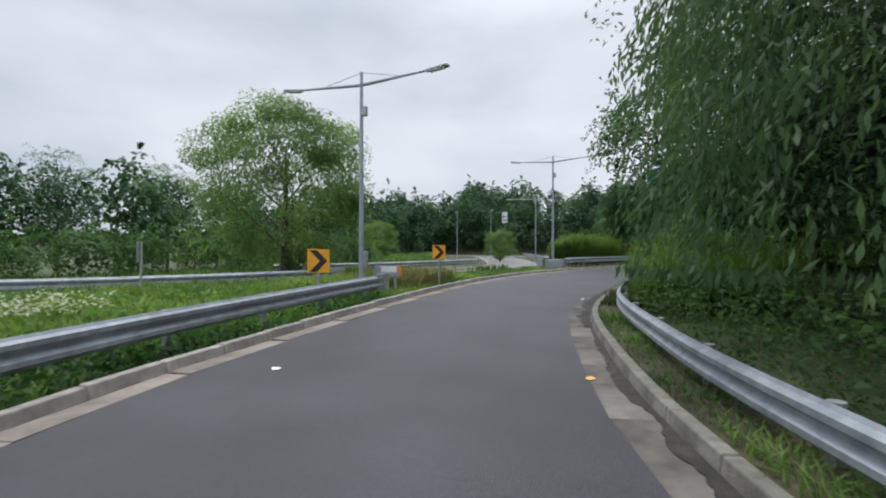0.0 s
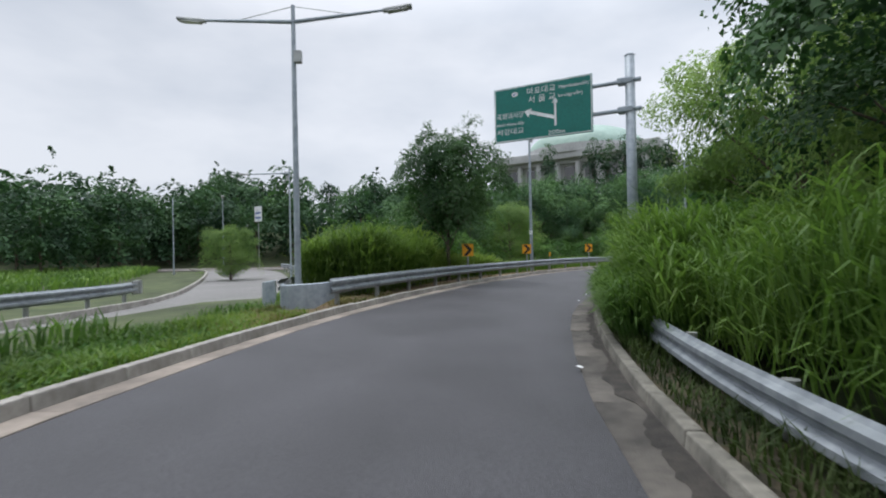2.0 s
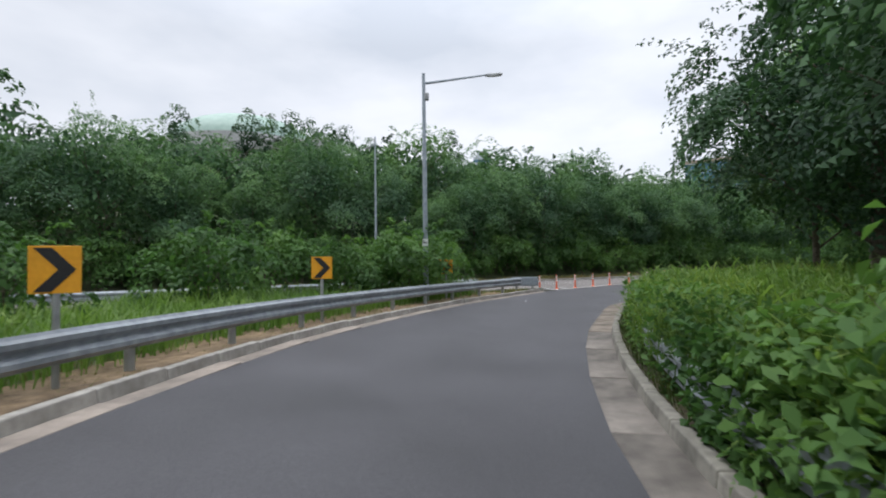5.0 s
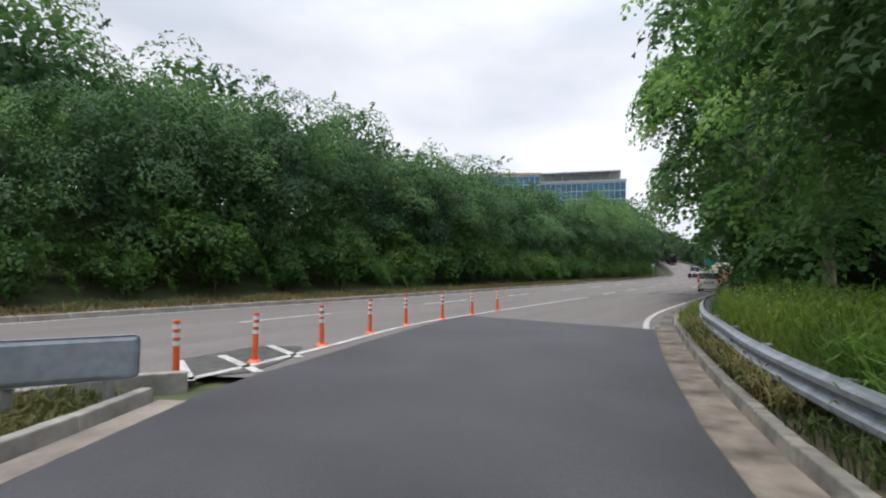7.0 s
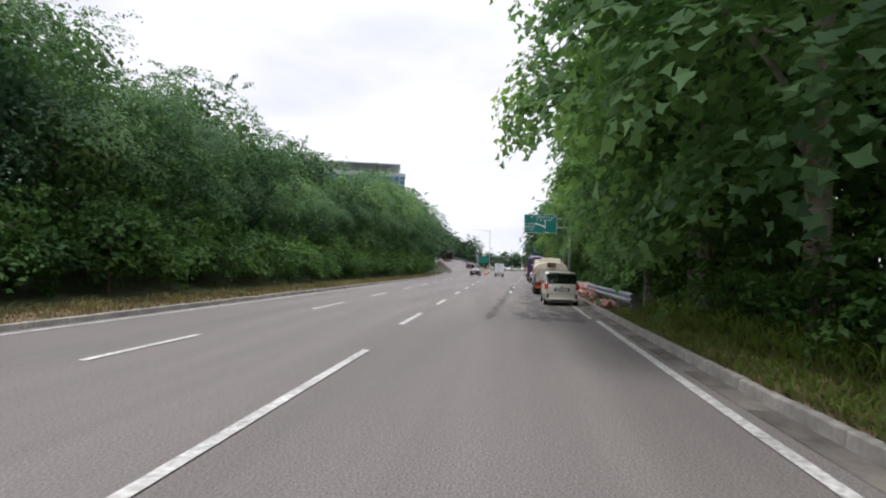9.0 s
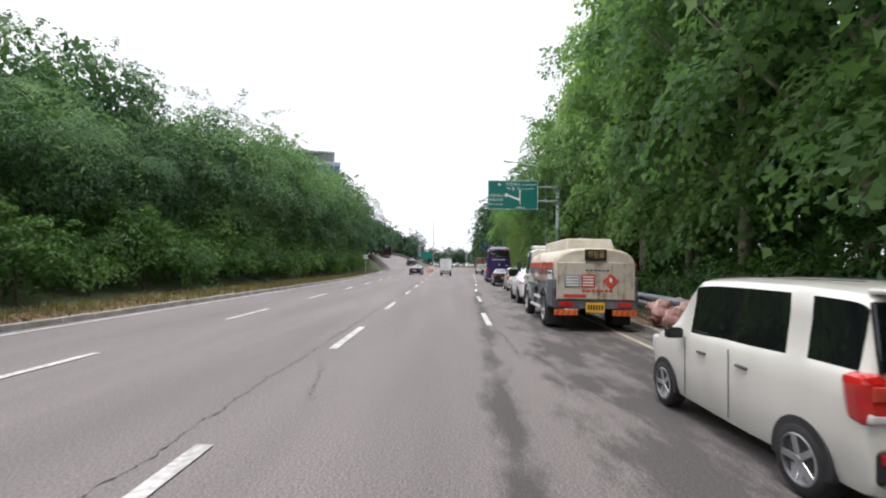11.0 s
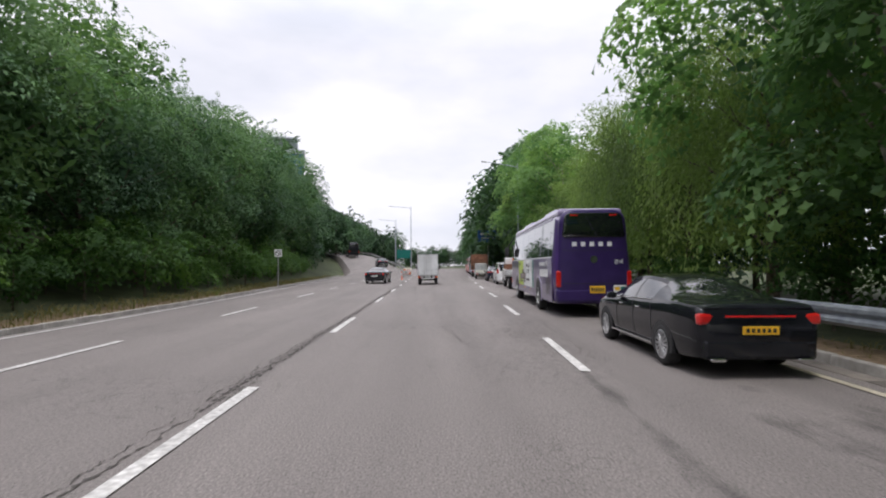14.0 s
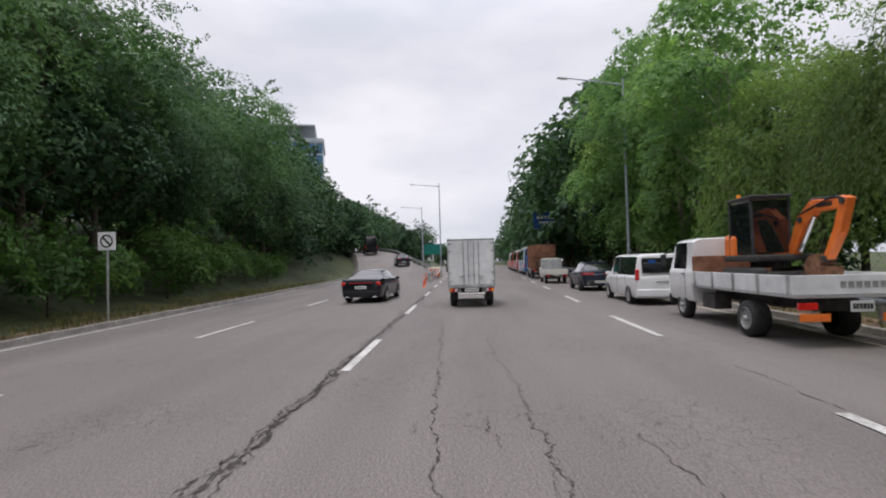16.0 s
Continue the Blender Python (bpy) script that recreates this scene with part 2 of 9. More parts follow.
M_GRASS_DRY = foliage("dry_grass", [(0.06, 0.09, 0.025), (0.14, 0.14, 0.05), (0.2, 0.165, 0.08), (0.1, 0.18, 0.035)], 0.3, 0.7, 0.6)
# darker, browner reed grass: shade inside the bend painted into the blades
M_GRASS_SHADED = foliage("shaded_verge_grass", [(0.02, 0.035, 0.012), (0.045, 0.07, 0.02), (0.08, 0.105, 0.035), (0.11, 0.1, 0.05)], 0.3, 0.7, 0.7)
M_FLOWER = foliage("pale_blossom", [(0.35, 0.36, 0.25), (0.5, 0.5, 0.38), (0.62, 0.62, 0.5)], 0.3)


# ---- building helpers ----
def link_mesh(name, verts, faces, material, smooth=False):
    me = bpy.data.meshes.new(name)
    me.from_pydata([tuple(v) for v in verts], [], [tuple(f) for f in faces])
    me.update()
    if material:
        me.materials.append(material)
    if smooth:
        me.polygons.foreach_set("use_smooth", [True] * len(me.polygons))
    return me


def adopt(ob, parent):
    ob.parent = parent
    return ob


def part(name, bm, material, parent=None, label="", smooth=False):
    """Links a bmesh as one mesh object under a thing or a part."""
    me = bpy.data.meshes.new(name)
    bm.to_mesh(me)
    bm.free()
    me.materials.append(material)
    if smooth:
        me.polygons.foreach_set("use_smooth", [True] * len(me.polygons))
    ob = new(name, me)
    if parent:
        ob.parent = parent
    return tagged(ob, label)


def thing(name, label, category, m=None, group="", kind=""):
    ob = new(name)
    ob.empty_display_size = 0.2
    if m is not None:
        ob.matrix_basis = m
    return tagged(ob, label, category, group, kind)


def box(sx, sy, sz, at=(0, 0, 0), bevel=0.0, rot=None, bm=None, taper=1.0):
    """A box centred at a place, with rounded edges."""
    own = bmesh.new()
    bmesh.ops.create_cube(own, size=1.0)
    for v in own.verts:
        k = taper if v.co.z > 0 else 1.0
        v.co = Vector((v.co.x * sx * k, v.co.y * sy * k, v.co.z * sz))
    if bevel:
        bmesh.ops.bevel(own, geom=own.edges[:], offset=bevel, segments=2, affect="EDGES", profile=0.5)
    m = Matrix.Translation(at) @ (rot or Matrix())
    own.transform(m)
    if bm is None:
        return own
    me = bpy.data.meshes.new("tmp")
    own.to_mesh(me)
    own.free()
    bm.from_mesh(me)
    bpy.data.meshes.remove(me)
    return bm


def rod(a, b, r0, r1=None, seg=10, bm=None, caps=True):
    """A tapered rod from a to b."""
    a, b = Vector(a), Vector(b)
    r1 = r0 if r1 is None else r1
    bm = bm or bmesh.new()
    q = (b - a).to_track_quat("Z", "Y").to_matrix()
    rings = []
    for p, r in ((a, r0), (b, r1)):
        rings.append([bm.verts.new(p + q @ Vector((math.cos(6.28318 * k / seg) * r, math.sin(6.28318 * k / seg) * r, 0))) for k in range(seg)])
    for k in range(seg):
        bm.faces.new((rings[0][k], rings[0][(k + 1) % seg], rings[1][(k + 1) % seg], rings[1][k]))
    if caps:
        bm.faces.new(rings[0][::-1])
        bm.faces.new(rings[1])
    return bm


def sweep(points, profile, closed=False, caps=True, bm=None):
    """Sweeps a profile of (aside, up) along a flat polyline; aside points to the right of the way."""
    bm = bm or bmesh.new()
    n = len(points)
    rings = []
    for k in range(n):
        a, b = Vector(points[max(k - 1, 0)]), Vector(points[min(k + 1, n - 1)])
        d = (b - a).to_3d()
        d.z = 0
        d.normalize()
        side = Vector((d.y, -d.x, 0))
        p = Vector(points[k]).to_3d()
        rings.append([bm.verts.new(p + side * u + Vector((0, 0, w))) for u, w in profile])
    m = len(profile)
    for k in range(n - 1):
        for j in range(m if closed else m - 1):
            bm.faces.new((rings[k][j], rings[k][(j + 1) % m], rings[k + 1][(j + 1) % m], rings[k + 1][j]))
    if closed and caps:
        bm.faces.new(rings[0][::-1])
        bm.faces.new(rings[-1])
    bmesh.ops.recalc_face_normals(bm, faces=bm.faces[:])
    return bm


def glide(ctrl, step=0.5):
    """A smooth polyline through control points, evenly spaced."""
    c = [Vector(p) for p in ctrl]
    fine = []
    for i in range(len(c) - 1):
        p0, p1, p2, p3 = c[max(i - 1, 0)], c[i], c[i + 1], c[min(i + 2, len(c) - 1)]
        for k in range(20):
            f = k / 20
            fine.append(0.5 * (2 * p1 + (p2 - p0) * f + (2 * p0 - 5 * p1 + 4 * p2 - p3) * f * f + (3 * p1 - p0 - 3 * p2 + p3) * f ** 3))
    fine.append(c[-1])
    out, left = [fine[0]], step
    for a, b in zip(fine, fine[1:]):
        seg = (b - a).length
        pos = 0.0
        while seg - pos >= left and seg > 0:
            pos += left
            out.append(a + (b - a) * (pos / seg))
            left = step
        left -= seg - pos
    if (out[-1] - fine[-1]).length > step * 0.3:
        out.append(fine[-1])
    return out


def aside(points, d):
    """The polyline moved d metres to the right of its way."""
    out = []
    for k in range(len(points)):
        a, b = points[max(k - 1, 0)], points[min(k + 1, len(points) - 1)]
        t = (b - a).normalized()
        out.append(points[k] + Vector((t.y, -t.x)) * d)
    return out


def heading(points, k):
    a, b = points[max(k - 1, 0)], points[min(k + 1, len(points) - 1)]
    return math.degrees(math.atan2(-(b - a).x, (b - a).y))


def strip(name, left, right, z, material, label, category="road", banked=False):
    """A paved sheet between two polylines of any length."""
    n = 120
    pick = lambda line, f: line[min(int(f * (len(line) - 1)), len(line) - 2)].lerp(
        line[min(int(f * (len(line) - 1)), len(line) - 2) + 1], f * (len(line) - 1) - min(int(f * (len(line) - 1)), len(line) - 2))
    v, f = [], []
    for k in range(n + 1):
        a, b = pick(left, k / n), pick(right, k / n)
        for j in range(5):
            p = a.lerp(b, j / 4)
            v.append((p.x, p.y, z + (lift_of(p.x, p.y) if banked else 0)))
    for k in range(n):
        for j in range(4):
            i = k * 5 + j
            f.append((i, i + 1, i + 6, i + 5))
    ob = new(name, link_mesh(name, v, f, material))
    return tagged(ob, label, category, kind="structure")


def lift_of(x, y):
    """Height of the banked ramp and its outer verge above the plan's level."""
    pts = LIFT_LINE
    d2 = (pts[:, 0] - x) ** 2 + (pts[:, 1] - y) ** 2
    i = int(np.argmin(d2))
    j = min(max(i, 1), len(pts) - 2)
    t = pts[j + 1] - pts[j - 1]
    out = ((x - pts[i, 0]) * -t[1] + (y - pts[i, 1]) * t[0]) / math.hypot(*t)   # > 0: outside the bend
    px = pts[i, 0]
    b = min(max((58 - px) / 14, 0), 1) * min(max((px - 3) / 9, 0), 1)
    if out < 0:
        f = max(1 + out * 0.29, -0.3) if out > -6 else max(-0.3 + (-6 - out) * 0.1, -0.3) if out > -9 else 0.0
    else:
        f = 1.0 if out < 2.5 else max(0.0, 1 - (out - 2.5) / 6)
    return 0.14 * b * f


# ---- plan: edges of the paved surfaces ----
RAMP_LEFT = glide([(90, -27), (76, -38.6), (66, -45.2), (59.2, -48.9), (53.8, -50.75), (48.4, -52.15), (44, -52.85), (39.9, -53.1), (34.9, -52.8), (29.6, -51.75),
                   (25.4, -50.5), (21.9, -49.1), (17.3, -46.95), (13.1, -44.3), (9.2, -41.0), (6.4, -37.6), (4.6, -35.0), (3.4, -33.1), (2.0, -30.3), (0.9, -28.0), (0.1, -26.6)])
RAMP_RIGHT = glide([(87, -23), (72, -34.8), (64, -40.7), (57.4, -44.5), (53.5, -46.2), (49.4, -47.5), (45, -48.15), (40.2, -48.45), (35.9, -48.2), (31.5, -47.5),
                    (27.1, -46.15), (21.5, -43.95), (18.4, -42.2), (14.6, -39.4), (11.0, -35.8), (8.05, -32.0), (7.0, -30.4), (6.05, -28), (5.2, -25.7), (4.25, -21.7), (3.45, -17.45)])
RAMP_LEFT = [p + (q - p) * min(max((58 - p.x) / 14, 0), 1) * min(max((p.x - 3) / 9, 0), 1) for p, q in zip(RAMP_LEFT, aside(RAMP_LEFT, 0.34))]
LIFT_LINE = np.array([tuple(p) for p in RAMP_LEFT])
MAIN_RIGHT = glide([(3.45, -17.45), (3.05, -14), (3.0, -10), (3.12, -5), (3.4, 1.6), (3.68, 8), (4.2, 18), (4.85, 32), (5.7, 47), (6.6, 62), (8.4, 92), (11, 130), (14, 170), (22, 280)])
MAIN_LEFT = glide([(-8.4, -220), (-9.4, -60), (-9.0, -26), (-8.6, -15), (-8.55, 10), (-8.7, 45), (-9.7, 66), (-11.7, 92), (-15, 130), (-19, 170), (-30, 280)])
SIDE_NEAR = glide([(52, -61.2), (44, -57.4), (38.5, -55.7), (33.5, -55.3), (28.5, -56.0), (24.0, -57.6), (14.5, -62.0), (4, -67.5), (-3.5, -73)])
SIDE_FAR = glide([(50, -65), (42, -61.2), (36.8, -59.4), (32.0, -59.2), (27.5, -60.4), (21.5, -63.4), (11.6, -69.0), (2, -75), (-3.5, -80)])


# ---- ground, one sheet that rises into the wooded bank ----
def ground_height(x, y):
    z = -0.06 + (lift_of(x, y) if -2 < x < 62 and -66 < y < -22 else 0.0)
    bank = max(0.0, -x - 11.5 - 0.02 * max(y - 60, 0))
    z += min(bank * 0.33, 6.0)
    right = max(0.0, x - (7.5 + 0.055 * y)) if y > -6 else 0.0
    z += min(right * 0.05, 1.5)
    z += 0.05 * noise.noise(Vector((x * 0.2, y * 0.2, 0)))
    return z


gx = [-2600, -900, -300, -140, -90] + [-70 + 2.5 * k for k in range(65)] + [100, 130, 180, 320, 900, 2600]
gy = [-2600, -900, -320, -200, -150] + [-120 + 2.5 * k for k in range(120)] + [190, 220, 280, 420, 900, 2600]
gv = [(x, y, ground_height(x, y) - 0.02) for y in gy for x in gx]
gf = [(j * len(gx) + i, j * len(gx) + i + 1, (j + 1) * len(gx) + i + 1, (j + 1) * len(gx) + i) for j in range(len(gy) - 1) for i in range(len(gx) - 1)]
M_GROUND = surface("grassy_soil", (0.035, 0.05, 0.018), (0.085, 0.1, 0.042), 1.2, 0.95, 0, 0.7, 12, 0.25, 0.35)
tagged(new("ground", link_mesh("ground", gv, gf, M_GROUND, True)), "grassy earth with dry soil patches around the roads", "ground", kind="structure")


# ---- road surfaces ----
def worn_road():
    """Old pale pavement: aggregate, broad tone drift, long wheel stains and an oily dark lane beside the parked row."""
    m, n, l, b = principled("worn_pale_asphalt")
    co = n.new("ShaderNodeTexCoord")
    fine = n.new("ShaderNodeTexNoise")
    fine.inputs["Scale"].default_value, fine.inputs["Detail"].default_value = 55, 5
    l.new(co.outputs["Object"], fine.inputs["Vector"])
    ramp = n.new("ShaderNodeValToRGB")
    ramp.color_ramp.elements[0].position, ramp.color_ramp.elements[0].color = 0.36, (0.1, 0.092, 0.085, 1)
    ramp.color_ramp.elements[1].position, ramp.color_ramp.elements[1].color = 0.66, (0.262, 0.232, 0.22, 1)
    l.new(fine.outputs["Fac"], ramp.inputs["Fac"])
    long = n.new("ShaderNodeMapping")
    long.inputs["Scale"].default_value = (0.9, 0.07, 1)
    l.new(co.outputs["Object"], long.inputs["Vector"])
    wear = n.new("ShaderNodeTexNoise")
    wear.inputs["Scale"].default_value, wear.inputs["Detail"].default_value = 1.0, 4
    l.new(long.outputs["Vector"], wear.inputs["Vector"])
    span = n.new("ShaderNodeMapRange")
    span.inputs["From Min"].default_value, span.inputs["From Max"].default_value = 0.3, 0.7
    span.inputs["To Min"].default_value, span.inputs["To Max"].default_value = 0.84, 1.14
    l.new(wear.outputs["Fac"], span.inputs["Value"])
    # spilled oil and dirt in the lane of the parked row
    sep = n.new("ShaderNodeSeparateXYZ")
    l.new(co.outputs["Object"], sep.inputs["Vector"])
    lane = n.new("ShaderNodeMath"); lane.operation = "MULTIPLY_ADD"
    lane.inputs[1].default_value, lane.inputs[2].default_value = -0.052, -1.9
    l.new(sep.outputs["Y"], lane.inputs[0])
    off = n.new("ShaderNodeMath"); off.operation = "ADD"
    l.new(sep.outputs["X"], off.inputs[0]); l.new(lane.outputs["Value"], off.inputs[1])
    dist = n.new("ShaderNodeMath"); dist.operation = "ABSOLUTE"
    l.new(off.outputs["Value"], dist.inputs[0])
    band = n.new("ShaderNodeMapRange")
    band.inputs["From Min"].default_value, band.inputs["From Max"].default_value = 0.7, 2.4
    band.inputs["To Min"].default_value, band.inputs["To Max"].default_value = 0.15, -0.22
    l.new(dist.outputs["Value"], band.inputs["Value"])
    far = n.new("ShaderNodeMapRange")
    far.inputs["From Min"].default_value, far.inputs["From Max"].default_value = 30, 44
    far.inputs["To Min"].default_value, far.inputs["To Max"].default_value = 0.0, 0.26
    l.new(sep.outputs["Y"], far.inputs["Value"])
    spots = n.new("ShaderNodeTexNoise")
    spots.inputs["Scale"].default_value, spots.inputs["Detail"].default_value = 1.3, 12
    spots.inputs["Roughness"].default_value = 0.66
    along_way = n.new("ShaderNodeMapping")
    along_way.inputs["Scale"].default_value = (1.5, 0.45, 1)
    l.new(co.outputs["Object"], along_way.inputs["Vector"])
    l.new(along_way.outputs["Vector"], spots.inputs["Vector"])
    early = n.new("ShaderNodeMapRange")
    early.inputs["From Min"].default_value, early.inputs["From Max"].default_value = -5, 1.5
    early.inputs["To Min"].default_value, early.inputs["To Max"].default_value = 0.9, 0.0
    l.new(sep.outputs["Y"], early.inputs["Value"])
    where = n.new("ShaderNodeMath"); where.operation = "ADD"
    l.new(far.outputs["Result"], where.inputs[0]); l.new(early.outputs["Result"], where.inputs[1])
    both = n.new("ShaderNodeMath"); both.operation = "ADD"
    l.new(band.outputs["Result"], both.inputs[0]); l.new(spots.outputs["Fac"], both.inputs[1])
    less = n.new("ShaderNodeMath"); less.operation = "SUBTRACT"
    l.new(both.outputs["Value"], less.inputs[0]); l.new(where.outputs["Value"], less.inputs[1])
    stain = n.new("ShaderNodeMapRange")
    stain.inputs["From Min"].default_value, stain.inputs["From Max"].default_value = 0.55, 0.67
    stain.inputs["To Min"].default_value, stain.inputs["To Max"].default_value = 1.0, 0.46
    l.new(less.outputs["Value"], stain.inputs["Value"])
    # narrow tyre and oil streak in the travelled lane
    aside_2 = n.new("ShaderNodeMath"); aside_2.operation = "ADD"
    aside_2.inputs[1].default_value = 1.82
    l.new(off.outputs["Value"], aside_2.inputs[0])
    dist_2 = n.new("ShaderNodeMath"); dist_2.operation = "ABSOLUTE"
    l.new(aside_2.outputs["Value"], dist_2.inputs[0])
    band_2 = n.new("ShaderNodeMapRange")
    band_2.inputs["From Min"].default_value, band_2.inputs["From Max"].default_value = 0.02, 0.5
    band_2.inputs["To Min"].default_value, band_2.inputs["To Max"].default_value = 0.2, -0.3
    l.new(dist_2.outputs["Value"], band_2.inputs["Value"])
    both_2 = n.new("ShaderNodeMath"); both_2.operation = "ADD"
    l.new(band_2.outputs["Result"], both_2.inputs[0]); l.new(spots.outputs["Fac"], both_2.inputs[1])
    less_2 = n.new("ShaderNodeMath"); less_2.operation = "SUBTRACT"
    l.new(both_2.outputs["Value"], less_2.inputs[0]); l.new(where.outputs["Value"], less_2.inputs[1])
    streak = n.new("ShaderNodeMapRange")
    streak.inputs["From Min"].default_value, streak.inputs["From Max"].default_value = 0.5, 0.68
    streak.inputs["To Min"].default_value, streak.inputs["To Max"].default_value = 1.0, 0.42
    l.new(less_2.outputs["Value"], streak.inputs["Value"])
    marks = n.new("ShaderNodeMath"); marks.operation = "MULTIPLY"
    l.new(stain.outputs["Result"], marks.inputs[0]); l.new(streak.outputs["Result"], marks.inputs[1])
    mul = n.new("ShaderNodeMath"); mul.operation = "MULTIPLY"
    l.new(span.outputs["Result"], mul.inputs[0]); l.new(marks.outputs["Value"], mul.inputs[1])
    # crazed surface of fine cracks in worn patches
    net = n.new("ShaderNodeTexVoronoi")
    net.feature = "DISTANCE_TO_EDGE"
    net.inputs["Scale"].default_value = 5.5
    bend = n.new("ShaderNodeTexNoise")
    bend.inputs["Scale"].default_value, bend.inputs["Detail"].default_value = 9, 4
    l.new(co.outputs["Object"], bend.inputs["Vector"])
    warp = n.new("ShaderNodeVectorMath"); warp.operation = "MULTIPLY_ADD"
    warp.inputs[1].default_value = (0.16, 0.16, 0)
    l.new(bend.outputs["Color"], warp.inputs[0]); l.new(co.outputs["Object"], warp.inputs[2])
    l.new(warp.outputs["Vector"], net.inputs["Vector"])
    thin = n.new("ShaderNodeMapRange")
    thin.inputs["From Min"].default_value, thin.inputs["From Max"].default_value = 0.005, 0.035
    thin.inputs["To Min"].default_value, thin.inputs["To Max"].default_value = 0.5, 0.0
    l.new(net.outputs["Distance"], thin.inputs["Value"])
    tired = n.new("ShaderNodeTexNoise")
    tired.inputs["Scale"].default_value, tired.inputs["Detail"].default_value = 0.35, 5
    l.new(co.outputs["Object"], tired.inputs["Vector"])
    old = n.new("ShaderNodeMapRange")
    old.inputs["From Min"].default_value, old.inputs["From Max"].default_value = 0.5, 0.62
    l.new(tired.outputs["Fac"], old.inputs["Value"])
    later = n.new("ShaderNodeMapRange")
    later.inputs["From Min"].default_value, later.inputs["From Max"].default_value = 30, 40
    l.new(sep.outputs["Y"], later.inputs["Value"])
    craze = n.new("ShaderNodeMath"); craze.operation = "MULTIPLY"
    l.new(thin.outputs["Result"], craze.inputs[0]); l.new(old.outputs["Result"], craze.inputs[1])
    craze2 = n.new("ShaderNodeMath"); craze2.operation = "MULTIPLY"
    l.new(craze.outputs["Value"], craze2.inputs[0]); l.new(later.outputs["Result"], craze2.inputs[1])
    keep = n.new("ShaderNodeMath"); keep.operation = "SUBTRACT"
    keep.inputs[0].default_value = 1.0
    l.new(craze2.outputs["Value"], keep.inputs[1])
    mul2 = n.new("ShaderNodeMath"); mul2.operation = "MULTIPLY"
    l.new(mul.outputs["Value"], mul2.inputs[0]); l.new(keep.outputs["Value"], mul2.inputs[1])
    sc = n.new("ShaderNodeVectorMath"); sc.operation = "SCALE"
    l.new(ramp.outputs["Color"], sc.inputs[0]); l.new(mul2.outputs["Value"], sc.inputs["Scale"])
    l.new(sc.outputs["Vector"], b.inputs["Base Color"])
    b.inputs["Roughness"].default_value = 0.78
    grain = n.new("ShaderNodeTexNoise")
    grain.inputs["Scale"].default_value = 130
    l.new(co.outputs["Object"], grain.inputs["Vector"])
    bp = n.new("ShaderNodeBump")
    bp.inputs["Strength"].default_value, bp.inputs["Distance"].default_value = 0.4, 0.02
    l.new(grain.outputs["Fac"], bp.inputs["Height"]); l.new(bp.outputs["Normal"], b.inputs["Normal"])
    return m


M_WORN = worn_road()
south_right = glide([(-1.0, -220), (-1.4, -60), (-0.75, -27.5), (0.1, -26.6), (3.45, -17.45)])
strip("main_road", MAIN_LEFT, south_right[:-1] + MAIN_RIGHT, 0.0, M_WORN, "pale worn multi-lane road pavement with oil stains")
ramp_l = RAMP_LEFT[:-1] + glide([(0.1, -26.6), (-0.25, -24.9), (-0.9, -22.3), (-1.5, -19.5), (-1.73, -17.42)])
strip("ramp_road", ramp_l, RAMP_RIGHT, 0.006, M_ASPHALT, "dark fresh asphalt of the curving ramp", banked=True)
M_SIDE = surface("pale_side_asphalt", (0.15, 0.145, 0.14), (0.24, 0.23, 0.22), 40, 0.8, 0, 0.4, 120, 0.4, 0.12)
strip("side_road", SIDE_FAR, SIDE_NEAR, -0.02, M_SIDE, "pale grey side road bending away behind the grass island")


# ---- gutters and kerbs, slab by slab ----
def slab_mesh(name, length, width, height, bevel, material, lean=0.0):
    bm = box(width, length - 0.012, height, (width / 2, 0, height / 2), bevel)
    for v in bm.verts:
        if v.co.z > height * 0.6 and v.co.x < width * 0.5:
            v.co.x += lean
    me = bpy.data.meshes.new(name)
    bm.to_mesh(me)
    bm.free()
    me.materials.append(material)
    return me


ME_KERB = slab_mesh("kerb_stone", 1.0, 0.16, 0.30, 0.018, M_CONCRETE, 0.03)
ME_GUTTER = slab_mesh("gutter_slab", 2.0, 0.30, 0.12, 0.008, M_GUTTER)


ME_GUTTER_DARK = slab_mesh("gutter_slab", 2.0, 0.30, 0.12, 0.008, M_GUTTER_DARK)
# silty slabs inside the bend, with the shade there put into their colour
M_GUTTER_SHADED = surface("silted_shaded_gutter", (0.04, 0.036, 0.032), (0.11, 0.098, 0.085), 4, 0.8, 0, 0.4, 60, 0.6, 0.4, 0.1)
ME_GUTTER_SHADED = slab_mesh("gutter_slab", 2.0, 0.46, 0.12, 0.008, M_GUTTER_SHADED)
M_GUTTER_DIRT = surface("dirt_covered_gutter", (0.08, 0.066, 0.052), (0.2, 0.168, 0.135), 3, 0.95, 0, 0.6, 40, 1.4, 0.4, 0.06)
ME_GUTTER_DIRT = slab_mesh("gutter_slab", 2.0, 0.46, 0.12, 0.008, M_GUTTER_DIRT)
ME_GUTTER_WIDE = slab_mesh("gutter_slab", 2.0, 0.46, 0.12, 0.008, M_GUTTER_DARK)


